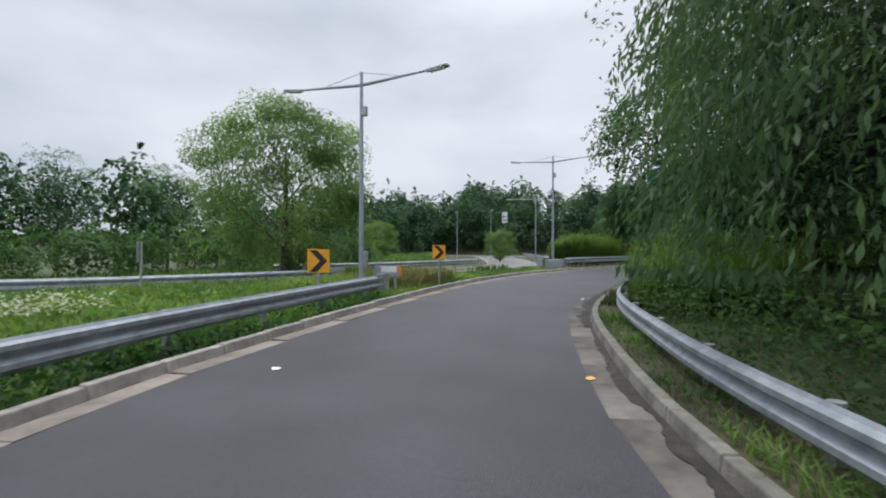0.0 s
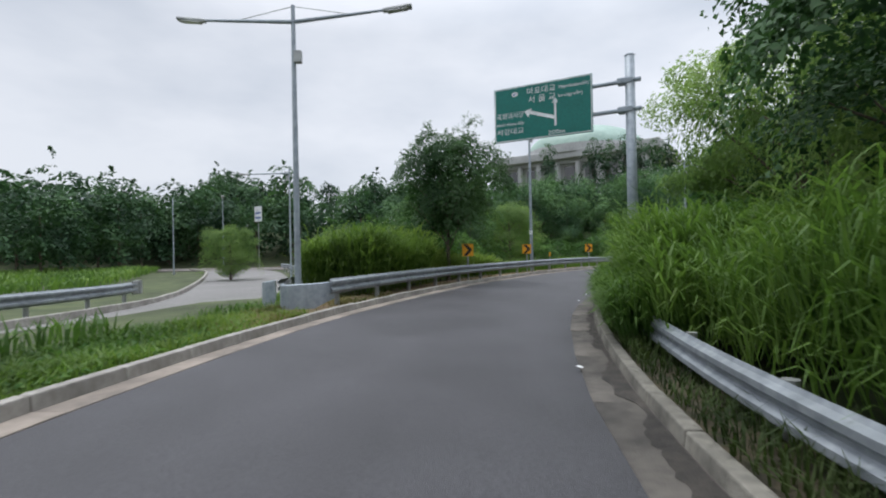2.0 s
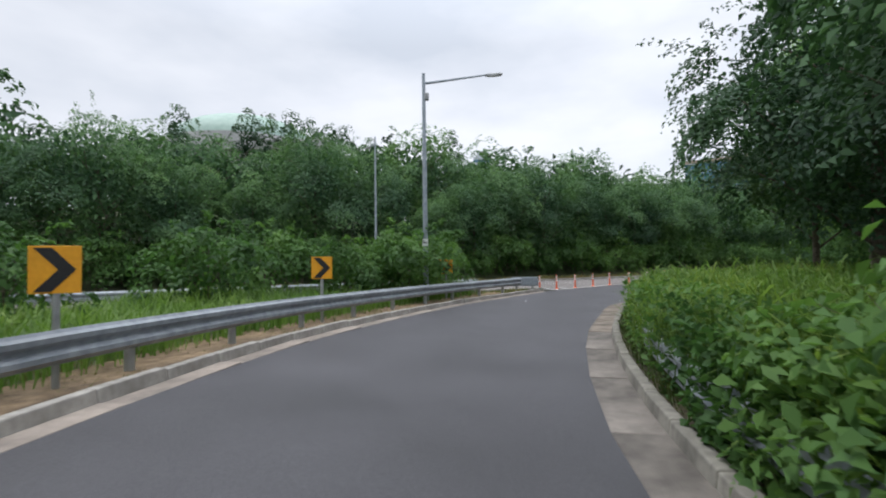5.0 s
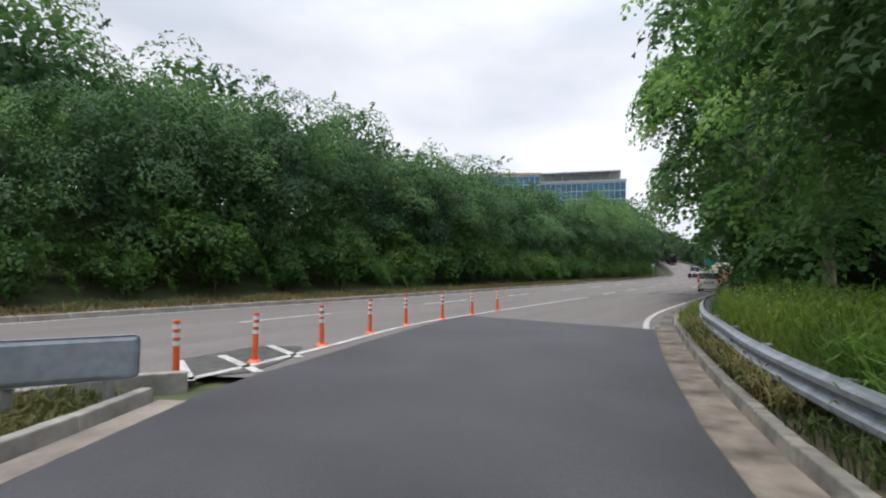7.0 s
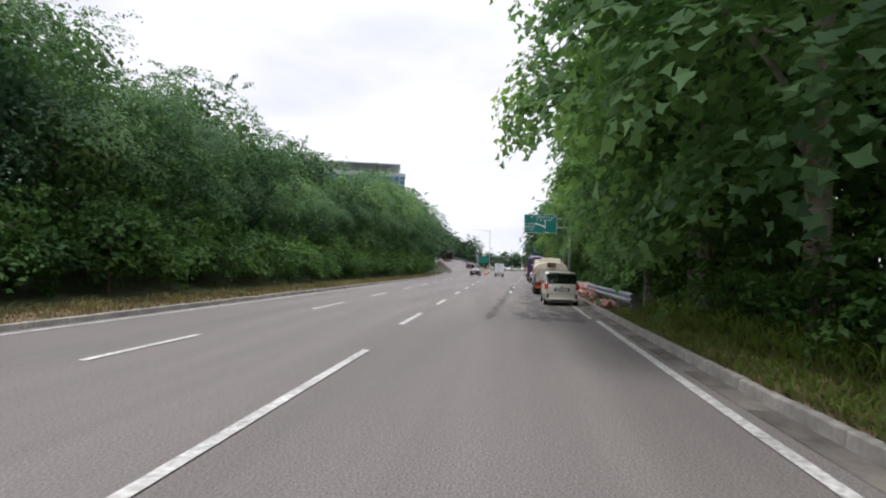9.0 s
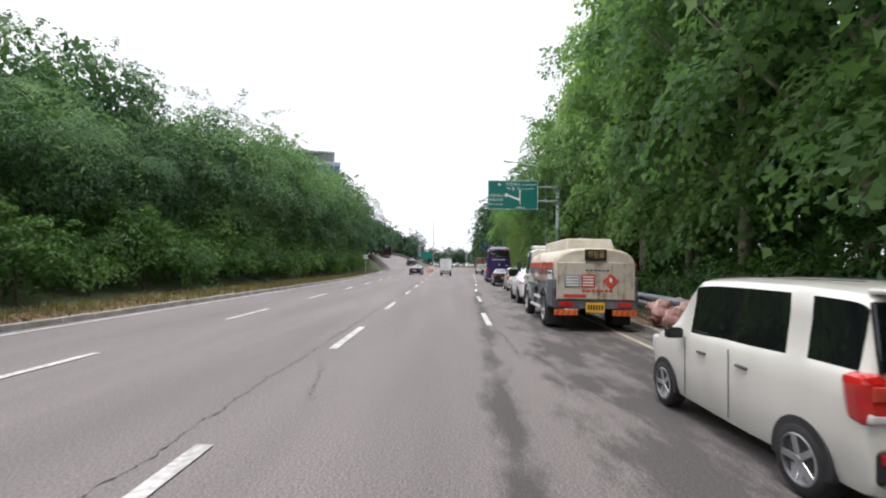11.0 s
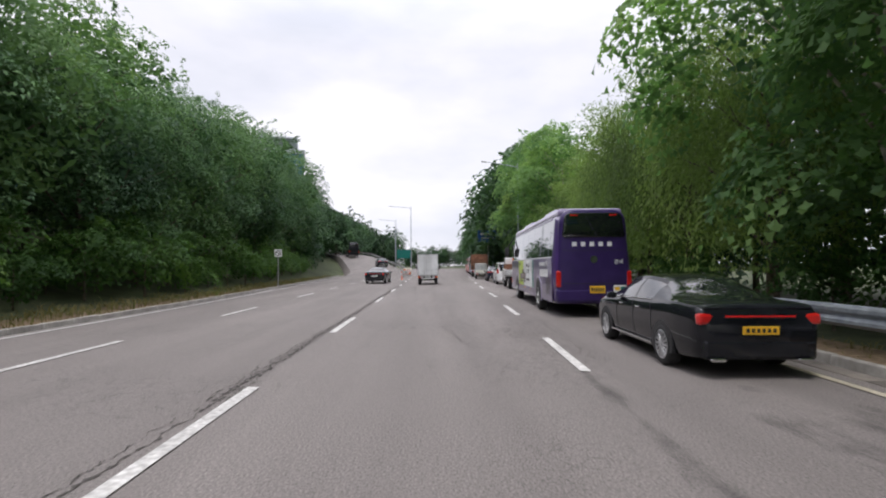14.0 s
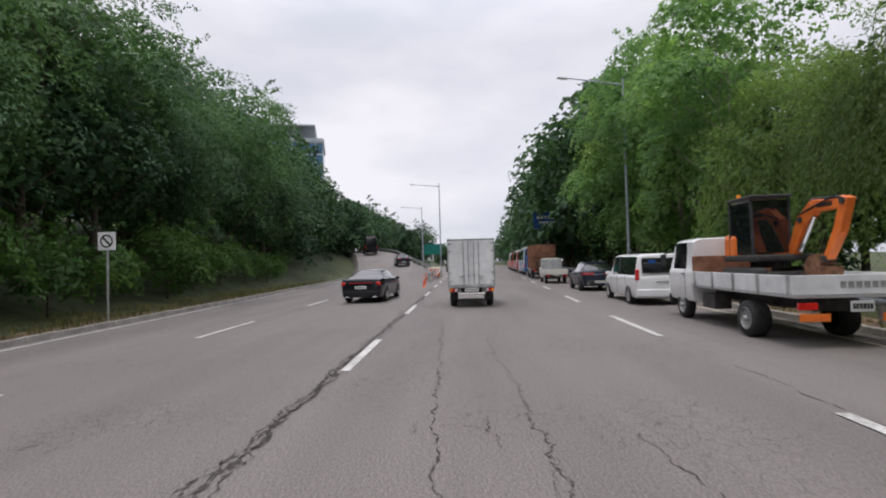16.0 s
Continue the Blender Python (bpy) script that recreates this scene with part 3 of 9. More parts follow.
def kerb_row(name, label, line, sign, gutter=True, drop=0.14, slab=None, stone=None, width=0.30):
    """Kerb stones (and gutter slabs) along a line; sign +1: they lie to the right of its way."""
    holder = tagged(new(name), label, "kerb", kind="structure")
    rnd = random.Random(len(line))
    inner = width if gutter else 0.0
    stones = aside(line, sign * inner)
    for k in range(1, len(stones) - 1, 2):
        p, a = stones[k], heading(stones, k)
        ob = adopt(new("kerb_stone", stone or ME_KERB), holder)
        ob.matrix_basis = pose(p.x, p.y, drop - 0.30 + lift_of(p.x, p.y) + rnd.uniform(-0.008, 0.008), rnd.uniform(-0.5, 0.5), 0, a + (0 if sign > 0 else 180) + rnd.uniform(-0.5, 0.5))
    if gutter:
        for k in range(2, len(line) - 2, 4):
            p, a = line[k], heading(line, k)
            ob = adopt(new("gutter_slab", ME_GUTTER_SHADED if slab is ME_GUTTER_WIDE and 29 < p.x < 50 else ME_GUTTER_DIRT if slab is ME_GUTTER_WIDE and p.x < 10 else slab or ME_GUTTER), holder)
            ob.matrix_basis = pose(p.x, p.y, 0.012 - 0.12 + lift_of(p.x, p.y) + rnd.uniform(-0.003, 0.003), 0, 0, a + (0 if sign > 0 else 180) + rnd.uniform(-0.3, 0.3))
    return holder


kerb_row("kerb_ramp_outer", "pale concrete kerb and gutter along the outer side of the ramp", RAMP_LEFT[20:], -1)
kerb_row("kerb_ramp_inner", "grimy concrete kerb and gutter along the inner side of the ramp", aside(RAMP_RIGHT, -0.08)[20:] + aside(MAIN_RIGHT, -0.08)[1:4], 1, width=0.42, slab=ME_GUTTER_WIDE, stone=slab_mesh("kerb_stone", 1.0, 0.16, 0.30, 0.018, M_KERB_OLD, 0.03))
kerb_row("kerb_main_right", "stained concrete kerb beside the row of parked vehicles", MAIN_RIGHT[:260], 1, slab=ME_GUTTER_DARK)
kerb_row("kerb_main_left", "low concrete kerb at the foot of the wooded bank", [p for p in MAIN_LEFT if -70 < p.y < 120], -1, False, 0.13)
kerb_row("kerb_side_near", "low concrete kerb of the side road", SIDE_FAR[20:], -1, False, 0.12)
nose = [Vector((0.1 - 0.36, -26.75)), Vector((-0.55, -26.9)), Vector((-0.75, -27.35)), Vector((-0.85, -28.2)), Vector((-1.0, -31)), Vector((-1.1, -36))]
kerb_row("kerb_nose", "rounded concrete kerb end of the traffic island", glide([tuple(p) for p in nose]), -1, False)


# ---- painted markings ----
def marking(holder, line, width, material, z=0.012, name="line"):
    bm = sweep([tuple(p) + (0,) for p in line], [(-width / 2, z), (width / 2, z)])
    ob = part(name, bm, material, holder)
    return ob


marks = tagged(new("road_markings"), "worn white lane lines painted on the road", "road marking", kind="structure")
for y0, y1 in ((-1.3, 1.7), (5.3, 8.27), (12.69, 15.6), (20.1, 23.0), (28.0, 31.15), (35.6, 38.6), (43.3, 46.3), (52.0, 55.0), (60.0, 62.85), (67.8, 70.8), (75.8, 78.8), (83.8, 86.8), (91, 94), (99, 102), (107, 110)):
    marking(marks, [Vector((-1.9, y0)), Vector((-1.9, y1))], 0.14, M_WHITE_LINE, name="dash")
for y0, y1 in ((-46.5, -43.5), (-38.5, -35.5), (-30.5, -27.5), (-22.5, -19.5), (-14.6, -11.4), (-6.9, -4.2), (1.7, 4.8), (9, 12), (16.6, 19.65), (24.5, 27.45), (31.8, 34.5), (39.4, 42.4), (47.1, 50.1), (55.7, 59.0), (63.6, 66.6), (71.6, 74.6), (79.6, 82.6), (88, 91)):
    fx = lambda y: -5.12 - 0.0112 * max(y + 10, 0)
    marking(marks, [Vector((fx(y0), y0)), Vector((fx(y1), y1))], 0.13, M_WHITE_LINE, name="dash")
for y0, y1 in ((16.2, 19.26), (24.0, 27.2), (31.45, 34.45), (39.2, 42.2), (46.55, 49.85), (54.5, 57.8), (62.5, 66.0), (70.5, 73.5), (78.5, 81.5), (86.5, 89.5), (94.5, 97.5)):
    fx = lambda y: float(np.interp(y, (16, 19.3, 24, 27.3, 31.45, 34.45, 46.6, 49.9, 54.5, 57.8, 62.5, 66, 100), (1.02, 1.1, 1.38, 1.47, 1.66, 1.86, 2.6, 2.75, 3.1, 3.17, 3.41, 3.56, 5.4)))
    marking(marks, [Vector((fx(y0), y0)), Vector((fx(y1), y1))], 0.14, M_WHITE_LINE, name="dash")
marking(marks, glide([(-0.45, -26.6), (-0.62, -25.3), (-1.0, -23.4), (-1.5, -21.2), (-1.74, -19.0), (-1.74, -15), (-1.72, -5.0)]), 0.13, M_WHITE_LINE, name="edge_line")
marking(marks, [p for p in aside(MAIN_LEFT, 0.35) if -110 < p.y < 110], 0.12, M_WHITE_LINE, name="edge_line")
marking(marks, glide([(3.17, -17.5), (2.86, -15.5), (2.69, -12.8), (2.75, -9), (2.95, -4), (3.2, 1.6)]), 0.14, M_WHITE_LINE, name="edge_line")
marking(marks, [p for p in aside(MAIN_RIGHT, -0.32) if 1.6 < p.y < 140], 0.11, M_YELLOW_LINE, name="edge_line")
# white frame of the dark patch in the gore
for a, b in (((-1.65, -26.0), (-0.35, -26.62)), ((-0.11, -25.83), (-1.55, -25.4)), ((-0.5, -24.8), (-1.75, -24.35))):
    marking(marks, [Vector(a), Vector(b)], 0.13, M_WHITE_LINE, name="gore_bar")
M_WET = surface("wet_dark_patch", (0.045, 0.044, 0.04), (0.11, 0.105, 0.095), 5, 0.5, 0, 0.2, 40, 1.2, 0.3)
pv = [(-1.72, -25.9, 0.011), (-0.45, -26.45, 0.011), (-0.2, -25.9, 0.011), (-0.55, -24.95, 0.011), (-1.2, -24.1, 0.011), (-1.85, -24.5, 0.011)]
tagged(new("wet_patch", link_mesh("wet_patch", pv, [tuple(range(6))], M_WET)), "dark damp patch between the gore lines", "road patch", kind="structure")


def crack(holder, a, b, width, seed, sway=0.06, n=60, z=0.006):
    """A jagged open crack with frayed sides."""
    rnd = random.Random(seed)
    a, b = Vector(a), Vector(b)
    t = (b - a).normalized()
    s = Vector((t.y, -t.x))
    v, f = [], []
    drift = 0.0
    for k in range(n + 1):
        drift = drift * 0.8 + rnd.uniform(-sway, sway) * 0.55
        p = a.lerp(b, k / n) + s * drift
        w = width * 0.36 * rnd.choice((0.1, 0.3, 0.6, 1.0, 1.9)) * (1 if 0 < k < n else 0.1)
        v += [(p.x - s.x * w, p.y - s.y * w, z), (p.x + s.x * w, p.y + s.y * w, z)]
    for k in range(n):
        f.append((2 * k, 2 * k + 1, 2 * k + 3, 2 * k + 2))
    adopt(new("crack", link_mesh("crack", v, f, M_CRACK)), holder)


M_CRACK = surface("open_crack", (0.035, 0.031, 0.028), (0.095, 0.086, 0.078), 30, 0.95)
cracks = tagged(new("road_cracks"), "jagged dark cracks and a frayed joint in the old pavement", "road crack", kind="structure")
for k, (y0, y1, w) in enumerate(((2, 14, 0.02), (14, 26, 0.028), (26, 38, 0.035), (38, 50, 0.05), (50, 62, 0.055), (62, 82, 0.035))):
    crack(cracks, (-2.08 + 0.004 * (y0 - 40), y0), (-2.08 + 0.004 * (y1 - 40), y1), w, k, 0.05, 240)
    if y0 >= 36:
        for j in range(3):
            o = -0.05 + 0.06 * j
            crack(cracks, (-2.1 + o + 0.004 * (y0 - 40), y0), (-2.1 + o + 0.004 * (y1 - 40), y1), 0.028, 100 + 3 * k + j, 0.07, 300)
    if y0 >= 26:
        crack(cracks, (-2.2 + 0.004 * (y0 - 40), y0), (-2.18 + 0.004 * (y1 - 40), y1), w * 0.45, k + 20, 0.07, 240)
for k, (a, b, w) in enumerate((((-0.45, 55.5), (-0.75, 65), 0.02), ((0.42, 55.2), (0.36, 59), 0.022), ((0.36, 59), (-0.05, 68), 0.014), ((-0.3, 47), (-0.45, 55.5), 0.014), ((0.5, 44), (0.3, 55), 0.012),
                               ((0.8, 41.5), (0.45, 44.2), 0.03), ((-1.5, 42.5), (1.6, 43.2), 0.01), ((-1.8, 50), (1.9, 50.4), 0.008), ((-6.2, 14), (-6.4, 44), 0.016), ((-6.4, 44), (-7, 80), 0.016), ((2.6, 40), (3.4, 60), 0.014),
                               ((-1.9, 18.3), (-4.9, 18.9), 0.01), ((-8, -14), (-2, -16.2), 0.012), ((-1.4, 9.5), (-1.9, 12), 0.018), ((1.15, 12), (1.05, 19.5), 0.03))):
    crack(cracks, a, b, w, 50 + k, 0.06, 170)


def crack_net(holder, x0, y0, nx, ny, step, mask, seed, widest):
    """A net of fine cracks that part the worn surface into small plates."""
    rnd = random.Random(seed)
    node = [[Vector((x0 + step * (i + 0.5 * (j % 2)) + rnd.gauss(0, step * 0.24), y0 + step * 1.3 * j + rnd.gauss(0, step * 0.3))) for j in range(ny)] for i in range(nx)]
    v, f = [], []
    for i in range(nx - 1):
        for j in range(ny - 1):
            for b in (node[i + 1][j], node[i][j + 1]):
                a = node[i][j]
                m = mask((a.x + b.x) / 2, (a.y + b.y) / 2)
                if rnd.random() > m:
                    continue
                d = (b - a).normalized()
                n = Vector((-d.y, d.x))
                w = rnd.uniform(0.25, 1.0) ** 2 * widest * (0.4 + 0.6 * m)
                o = len(v)
                for k in range(4):
                    p = a.lerp(b, k / 3) + n * (rnd.gauss(0, step * 0.1) if 0 < k < 3 else 0)
                    u = w * rnd.uniform(0.4, 1.3)
                    v += [(p.x - n.x * u, p.y - n.y * u, 0.006), (p.x + n.x * u, p.y + n.y * u, 0.006)]
                f += [(o + 2 * k, o + 2 * k + 1, o + 2 * k + 3, o + 2 * k + 2) for k in range(3)]
    adopt(new("crack_net", link_mesh("crack_net", v, f, M_CRACK)), holder)


blot = lambda x, y, cx, cy, rx, ry: math.exp(-((x - cx) / rx) ** 2 - ((y - cy) / ry) ** 2)
crack_net(cracks, 0.4, 38.5, 24, 52, 0.12, lambda x, y: 0.95 * blot(x, y, 2.15 - 0.06 * (y - 42), 42.2, 0.5, 2.6), 3, 0.011)
crack_net(cracks, -1.0, 37.0, 22, 60, 0.19, lambda x, y: 0.6 * blot(x, y, 0.9, 42.5, 0.7, 4.0), 4, 0.007)
rnd = random.Random(21)
for k in range(12):
    x, y = rnd.gauss(1.9, 0.5), rnd.uniform(40.6, 45.6)
    a, ln = rnd.choice((1.3, 1.5, 1.7)) + rnd.uniform(-0.35, 0.35), rnd.uniform(0.3, 0.9)
    crack(cracks, (x, y), (x + ln * math.cos(a), y + ln * math.sin(a)), rnd.choice((0.012, 0.02, 0.03)), 200 + k, 0.07, 24)
for k in range(34):
    x, y = rnd.uniform(-1.4, 1.4), rnd.uniform(40, 58)
    a, ln = rnd.choice((0.1, 1.4, 1.6)) + rnd.uniform(-0.4, 0.4), rnd.uniform(0.4, 1.3)
    crack(cracks, (x, y), (x + ln * math.cos(a), y + ln * math.sin(a)), rnd.choice((0.006, 0.01, 0.014)), 260 + k, 0.06, 24)


# silt washed against the inner kerb
M_SILT = surface("damp_silt", (0.018, 0.016, 0.014), (0.055, 0.047, 0.039), 6, 0.85, 0, 0.6, 45, 1.0, 0.35)
for k0, k1, most, seed in ((22, 34, 0.24, 1), (33.5, 52, 0.3, 2), (51, 63, 0.16, 3)):
    rs = [p for p in RAMP_RIGHT if k0 < p.x < k1 and p.y < -30]
    v, f = [], []
    rnd = random.Random(seed)
    wide = 0.1
    for a, b in zip(rs, rs[1:]):
        d = (b - a).normalized()
        n = Vector((d.y, -d.x))
        for j in range(6):
            wide = min(max(wide + rnd.uniform(-0.045, 0.05), 0.04), most)
            p = a.lerp(b, j / 6)
            e = p + n * 0.33
            q = p + n * (0.33 - wide)
            z = 0.022 + lift_of(p.x, p.y)
            v += [(e.x, e.y, z + 0.012), (q.x, q.y, z)]
    for k in range(len(v) // 2 - 1):
        f.append((2 * k, 2 * k + 1, 2 * k + 3, 2 * k + 2))
    tagged(new("gutter_silt", link_mesh("gutter_silt", v, f, M_SILT, True)), "dark damp silt lying against the inner kerb", "dirt", kind="stuff")

# dry verges
M_STRAW = surface("dry_straw_soil", (0.10, 0.065, 0.035), (0.24, 0.17, 0.1), 7, 0.95, 0, 0.8, 22, 1.1, 0.35)
ml = [p for p in MAIN_LEFT if -75 < p.y < 125]
strip("dry_verge", aside(ml, -2.3), aside(ml, -0.42), 0.05, M_STRAW, "strip of dry straw-covered soil at the foot of the bank", "verge")
rl = [p for p in RAMP_LEFT if p.x < 36.5 and p.y < -29]
strip("dry_verge", aside(rl, -1.5), aside(rl, -0.5), 0.1, M_STRAW, "strip of dry straw-covered soil behind the outer kerb", "verge", banked=True)
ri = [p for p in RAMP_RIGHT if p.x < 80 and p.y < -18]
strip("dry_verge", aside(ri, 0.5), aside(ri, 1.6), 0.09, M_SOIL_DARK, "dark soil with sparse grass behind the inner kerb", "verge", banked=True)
mr = [p for p in MAIN_RIGHT if p.y < 100]
me_ = [p for p in RAMP_RIGHT if p.y > -23] + [p for p in MAIN_RIGHT[1:] if p.y < 3]
strip("dry_verge", aside(me_, 1.45), aside(me_, 3.2), 0.085, M_STRAW, "dry straw-covered soil around the merge guardrail", "verge")
strip("gutter_bed", aside(me_, -1.3), aside(me_, 0.3), -0.008, M_GUTTER, "dusty gutter bed beside the merging lane", "gutter")
strip("dry_verge", aside(mr, 0.52), aside(mr, 1.5), 0.1, M_STRAW, "dusty soil below the guardrail", "verge")


# ---- guardrails ----
W_BEAM = [(0.0, 0.0), (0.02, 0.03), (0.075, 0.055), (0.075, 0.105), (0.02, 0.15), (0.02, 0.18), (0.075, 0.225), (0.075, 0.275), (0.02, 0.30), (0.0, 0.33),
          (-0.006, 0.33), (0.012, 0.295), (0.067, 0.27), (0.067, 0.23), (0.012, 0.185), (0.012, 0.145), (0.067, 0.10), (0.067, 0.06), (0.012, 0.035), (-0.006, 0.0)]


def guardrail(label, line, face, top=0.68, post_step=4, end_first=False, end_last=False):
    """A corrugated beam on round posts; face +1: its front looks to the right of the way."""
    g = thing("guardrail", label, "guardrail")
    pr = [(u * face, w + top - 0.33) for u, w in W_BEAM]
    part("beam", sweep([(p.x, p.y, lift_of(p.x, p.y)) for p in line], pr, True), M_STEEL, g)
    me = None
    back = aside(line, -0.11 * face)
    for k in range(1, len(line) - 1, post_step):
        if me is None:
            bm = rod((0, 0, -0.3), (0, 0, top - 0.02), 0.057, seg=12)
            box(0.12, 0.06, 0.2, (0.06 * face, 0, top - 0.17), 0.008, bm=bm)
            ob = part("post", bm, M_STEEL_OLD, g)
            me = ob.data
        else:
            ob = adopt(new("post", me), g)
        ob.matrix_basis = pose(back[k].x, back[k].y, lift_of(back[k].x, back[k].y), 0, 0, heading(line, k))
    for on, k in ((end_first, 0), (end_last, len(line) - 1)):
        if on:
            p, a = line[k], heading(line, k)
            bm = box(0.05, 0.5, 0.42, (0.03 * face, 0, top - 0.17), 0.02)
            rod((0.03 * face, 0.25 if k else -0.25, top - 0.38), (0.03 * face, 0.25 if k else -0.25, top + 0.04), 0.1, seg=14, bm=bm)
            ob = part("end_piece", bm, M_STEEL_OLD, g, "grey bull-nosed rail end")
            ob.matrix_basis = pose(p.x, p.y, lift_of(p.x, p.y), 0, 0, a)
    return g


def between(line, inside):
    return [p for p in line if inside(p)]


outer = aside(RAMP_LEFT, -0.70)
inner = [p.lerp(q, float(np.interp(p.x, (9, 16, 30, 37, 60), (0.9, 0.66, 0.62, 0.94, 0.98)))) for p, q in zip(RAMP_RIGHT, aside(RAMP_RIGHT, 1.0))]
guardrail("galvanised corrugated guardrail along the outer kerb of the ramp", between(outer, lambda p: 50.2 < p.x < 80), 1, 0.68, end_last=True)
guardrail("long galvanised guardrail on the outer side of the bend", between(outer, lambda p: p.x < 33.6 and p.y < -28.4), 1, 0.70)
guardrail("galvanised guardrail half hidden by tall grass inside the bend", between(inner, lambda p: p.x < 80 and p.y < -31.0), -1, 0.52)
guardrail("low galvanised guardrail beside the merge", glide([(8.4, -30.9), (7.25, -28.5), (6.55, -26.9), (5.5, -23.6), (4.9, -20.6), (4.4, -17.6), (4.1, -13.3), (4.15, -8.6)]), -1, 0.56, end_last=True)
guardrail("dusty guardrail behind the parked vehicles", between(aside(MAIN_RIGHT, 0.95), lambda p: 2 < p.y < 150), -1, 0.78)
guardrail("pale guardrail across the grass by the street lamp", glide([(74, -70), (62, -64.5), (55.6, -60.6), (47.9, -56.3)]), 1, 0.62, end_last=True)
guardrail("pale guardrail along the far edge of the side road", [p for p in aside(SIDE_FAR, -0.7) if 29 < p.x < 45], 1, 0.62, end_last=True)
guardrail("pale guardrail at the outer edge of the side road bend", [p for p in aside(SIDE_NEAR, 0.6) if 2 < p.x < 31.5], -1, 0.62)
guardrail("pale guardrail between the island and the main road", glide([(-1.9, -29.4), (-2.1, -33), (-2.4, -40), (-2.6, -60)]), -1, 0.6)


# ---- rail end shields ----
def rail_shield(label, m, w=1.5, h=0.55):
    g = thing("rail_shield", label, "guardrail end", m)
    part("plate", box(w, 0.06, h, (0, 0, 0.12 + h / 2), 0.05), M_POLE, g)
    for u in (-w * 0.3, w * 0.3):
        part("stub", rod((u, 0.06, -0.75), (u, 0.06, 0.4), 0.05), M_STEEL_OLD, g)
    return g


def rail_nose(label, line, far_side):
    """Bent sheet steel that joins two rails round a lamp foot; line: (x, y, low, top) along the sheet."""
    g = thing("rail_shield", label, "guardrail end")
    for name, pts in (("plate", line), ("side_plate", far_side)):
        v, f = [], []
        for k, (x, y, low, top) in enumerate(pts):
            a, b = Vector(pts[max(k - 1, 0)][:2]), Vector(pts[min(k + 1, len(pts) - 1)][:2])
            d = (b - a).normalized() * 0.05
            v += [(x, y, low), (x, y, top - 0.02), (x + d.y * 0.4, y - d.x * 0.4, top), (x + d.y, y - d.x, top), (x + d.y, y - d.x, low)]
        n = len(pts)
        for k in range(n - 1):
            for j in range(5):
                f.append((5 * k + j, 5 * k + (j + 1) % 5, 5 * k + 5 + (j + 1) % 5, 5 * k + 5 + j))
        f += [tuple(range(5)), tuple(range(5 * n - 1, 5 * n - 6, -1))]
        adopt(new(name, link_mesh(name, v, f, M_POLE)), g)
    for x, y in ((33.3, -53.72), (32.2, -54.7)):
        part("stub", rod((x, y, -0.2), (x, y, 0.6), 0.05), M_STEEL_OLD, g)
    return g


rail_nose("grey sheet steel box shielding the lamp foot and rail start",
          [(33.0, -52.83, 0.42, 0.78), (33.2, -52.98, 0.34, 0.77), (33.42, -53.3, 0.15, 0.76), (33.52, -53.62, 0.13, 0.75), (33.48, -53.8, 0.13, 0.75), (33.36, -53.88, 0.13, 0.75), (33.05, -53.95, 0.13, 0.75)],
          [(31.4, -54.87, 0.28, 0.74), (31.9, -54.82, 0.2, 0.74), (32.3, -54.74, 0.14, 0.74), (32.42, -54.62, 0.14, 0.74), (32.36, -54.45, 0.14, 0.74)])
rail_shield("bluish grey rounded sheet at the guardrail end", pose(-0.05, -28.05, 0.16, 0, 0, 62), 1.25, 0.42)
end = rail_shield("pale grey rail end with a white label and amber nose", pose(49.18, -53.1, 0.46, 0, 0, 100), 0.86, 0.36)
part("label", box(0.5, 0.008, 0.15, (0.1, -0.036, 0.36), 0.003), M_WHITE_SHEET, end)
part("nose", rod((0.44, 0, 0.2), (0.44, 0, 0.47), 0.05, 0.055, 14), M_AMBER_LAMP, end, "amber rounded nose of the rail end")
part("nose_band", rod((0.44, 0, 0.4), (0.44, 0, 0.475), 0.053, 0.053, 14), M_BLACK, end)


# ---- plants ----
def leaf_quads(centres, ups, sizes, rng, slender=0.5, fold=0.25, wild=0.55):
    """Many small folded leaves; ups: the way each leaf's face tends to look; sizes: length of each leaf."""
    n = len(centres)
    nrm = ups + rng.normal(0, wild, (n, 3))
    nrm /= np.linalg.norm(nrm, axis=1)[:, None] + 1e-9
    ran = rng.normal(0, 1, (n, 3))
    ax = np.cross(nrm, ran)
    ax /= np.linalg.norm(ax, axis=1)[:, None] + 1e-9
    sd = np.cross(nrm, ax)
    s = sizes[:, None]
    lift = nrm * s * fold
    v = np.empty((n, 4, 3))
    v[:, 0] = centres - ax * s * 0.5
    v[:, 1] = centres + sd * s * slender * 0.5 + lift
    v[:, 2] = centres + ax * s * 0.5
    v[:, 3] = centres - sd * s * slender * 0.5 + lift
    return v


def leaf_cloud(name, centres, ups, sizes, rng, material, slender=0.5, wild=0.55):
    return quads(name, leaf_quads(centres, ups, sizes, rng, slender, 0.25, wild), material)


def quads(name, v, material):
    n = len(v)
    me = bpy.data.meshes.new(name)
    me.vertices.add(n * 4)
    me.vertices.foreach_set("co", v.reshape(-1).astype(np.float32))
    me.loops.add(n * 4)
    me.loops.foreach_set("vertex_index", np.arange(n * 4, dtype=np.int32))
    me.polygons.add(n)
    me.polygons.foreach_set("loop_start", np.arange(0, n * 4, 4, dtype=np.int32))
    me.update(calc_edges=True)
    me.validate()
    me.materials.append(material)
    return me


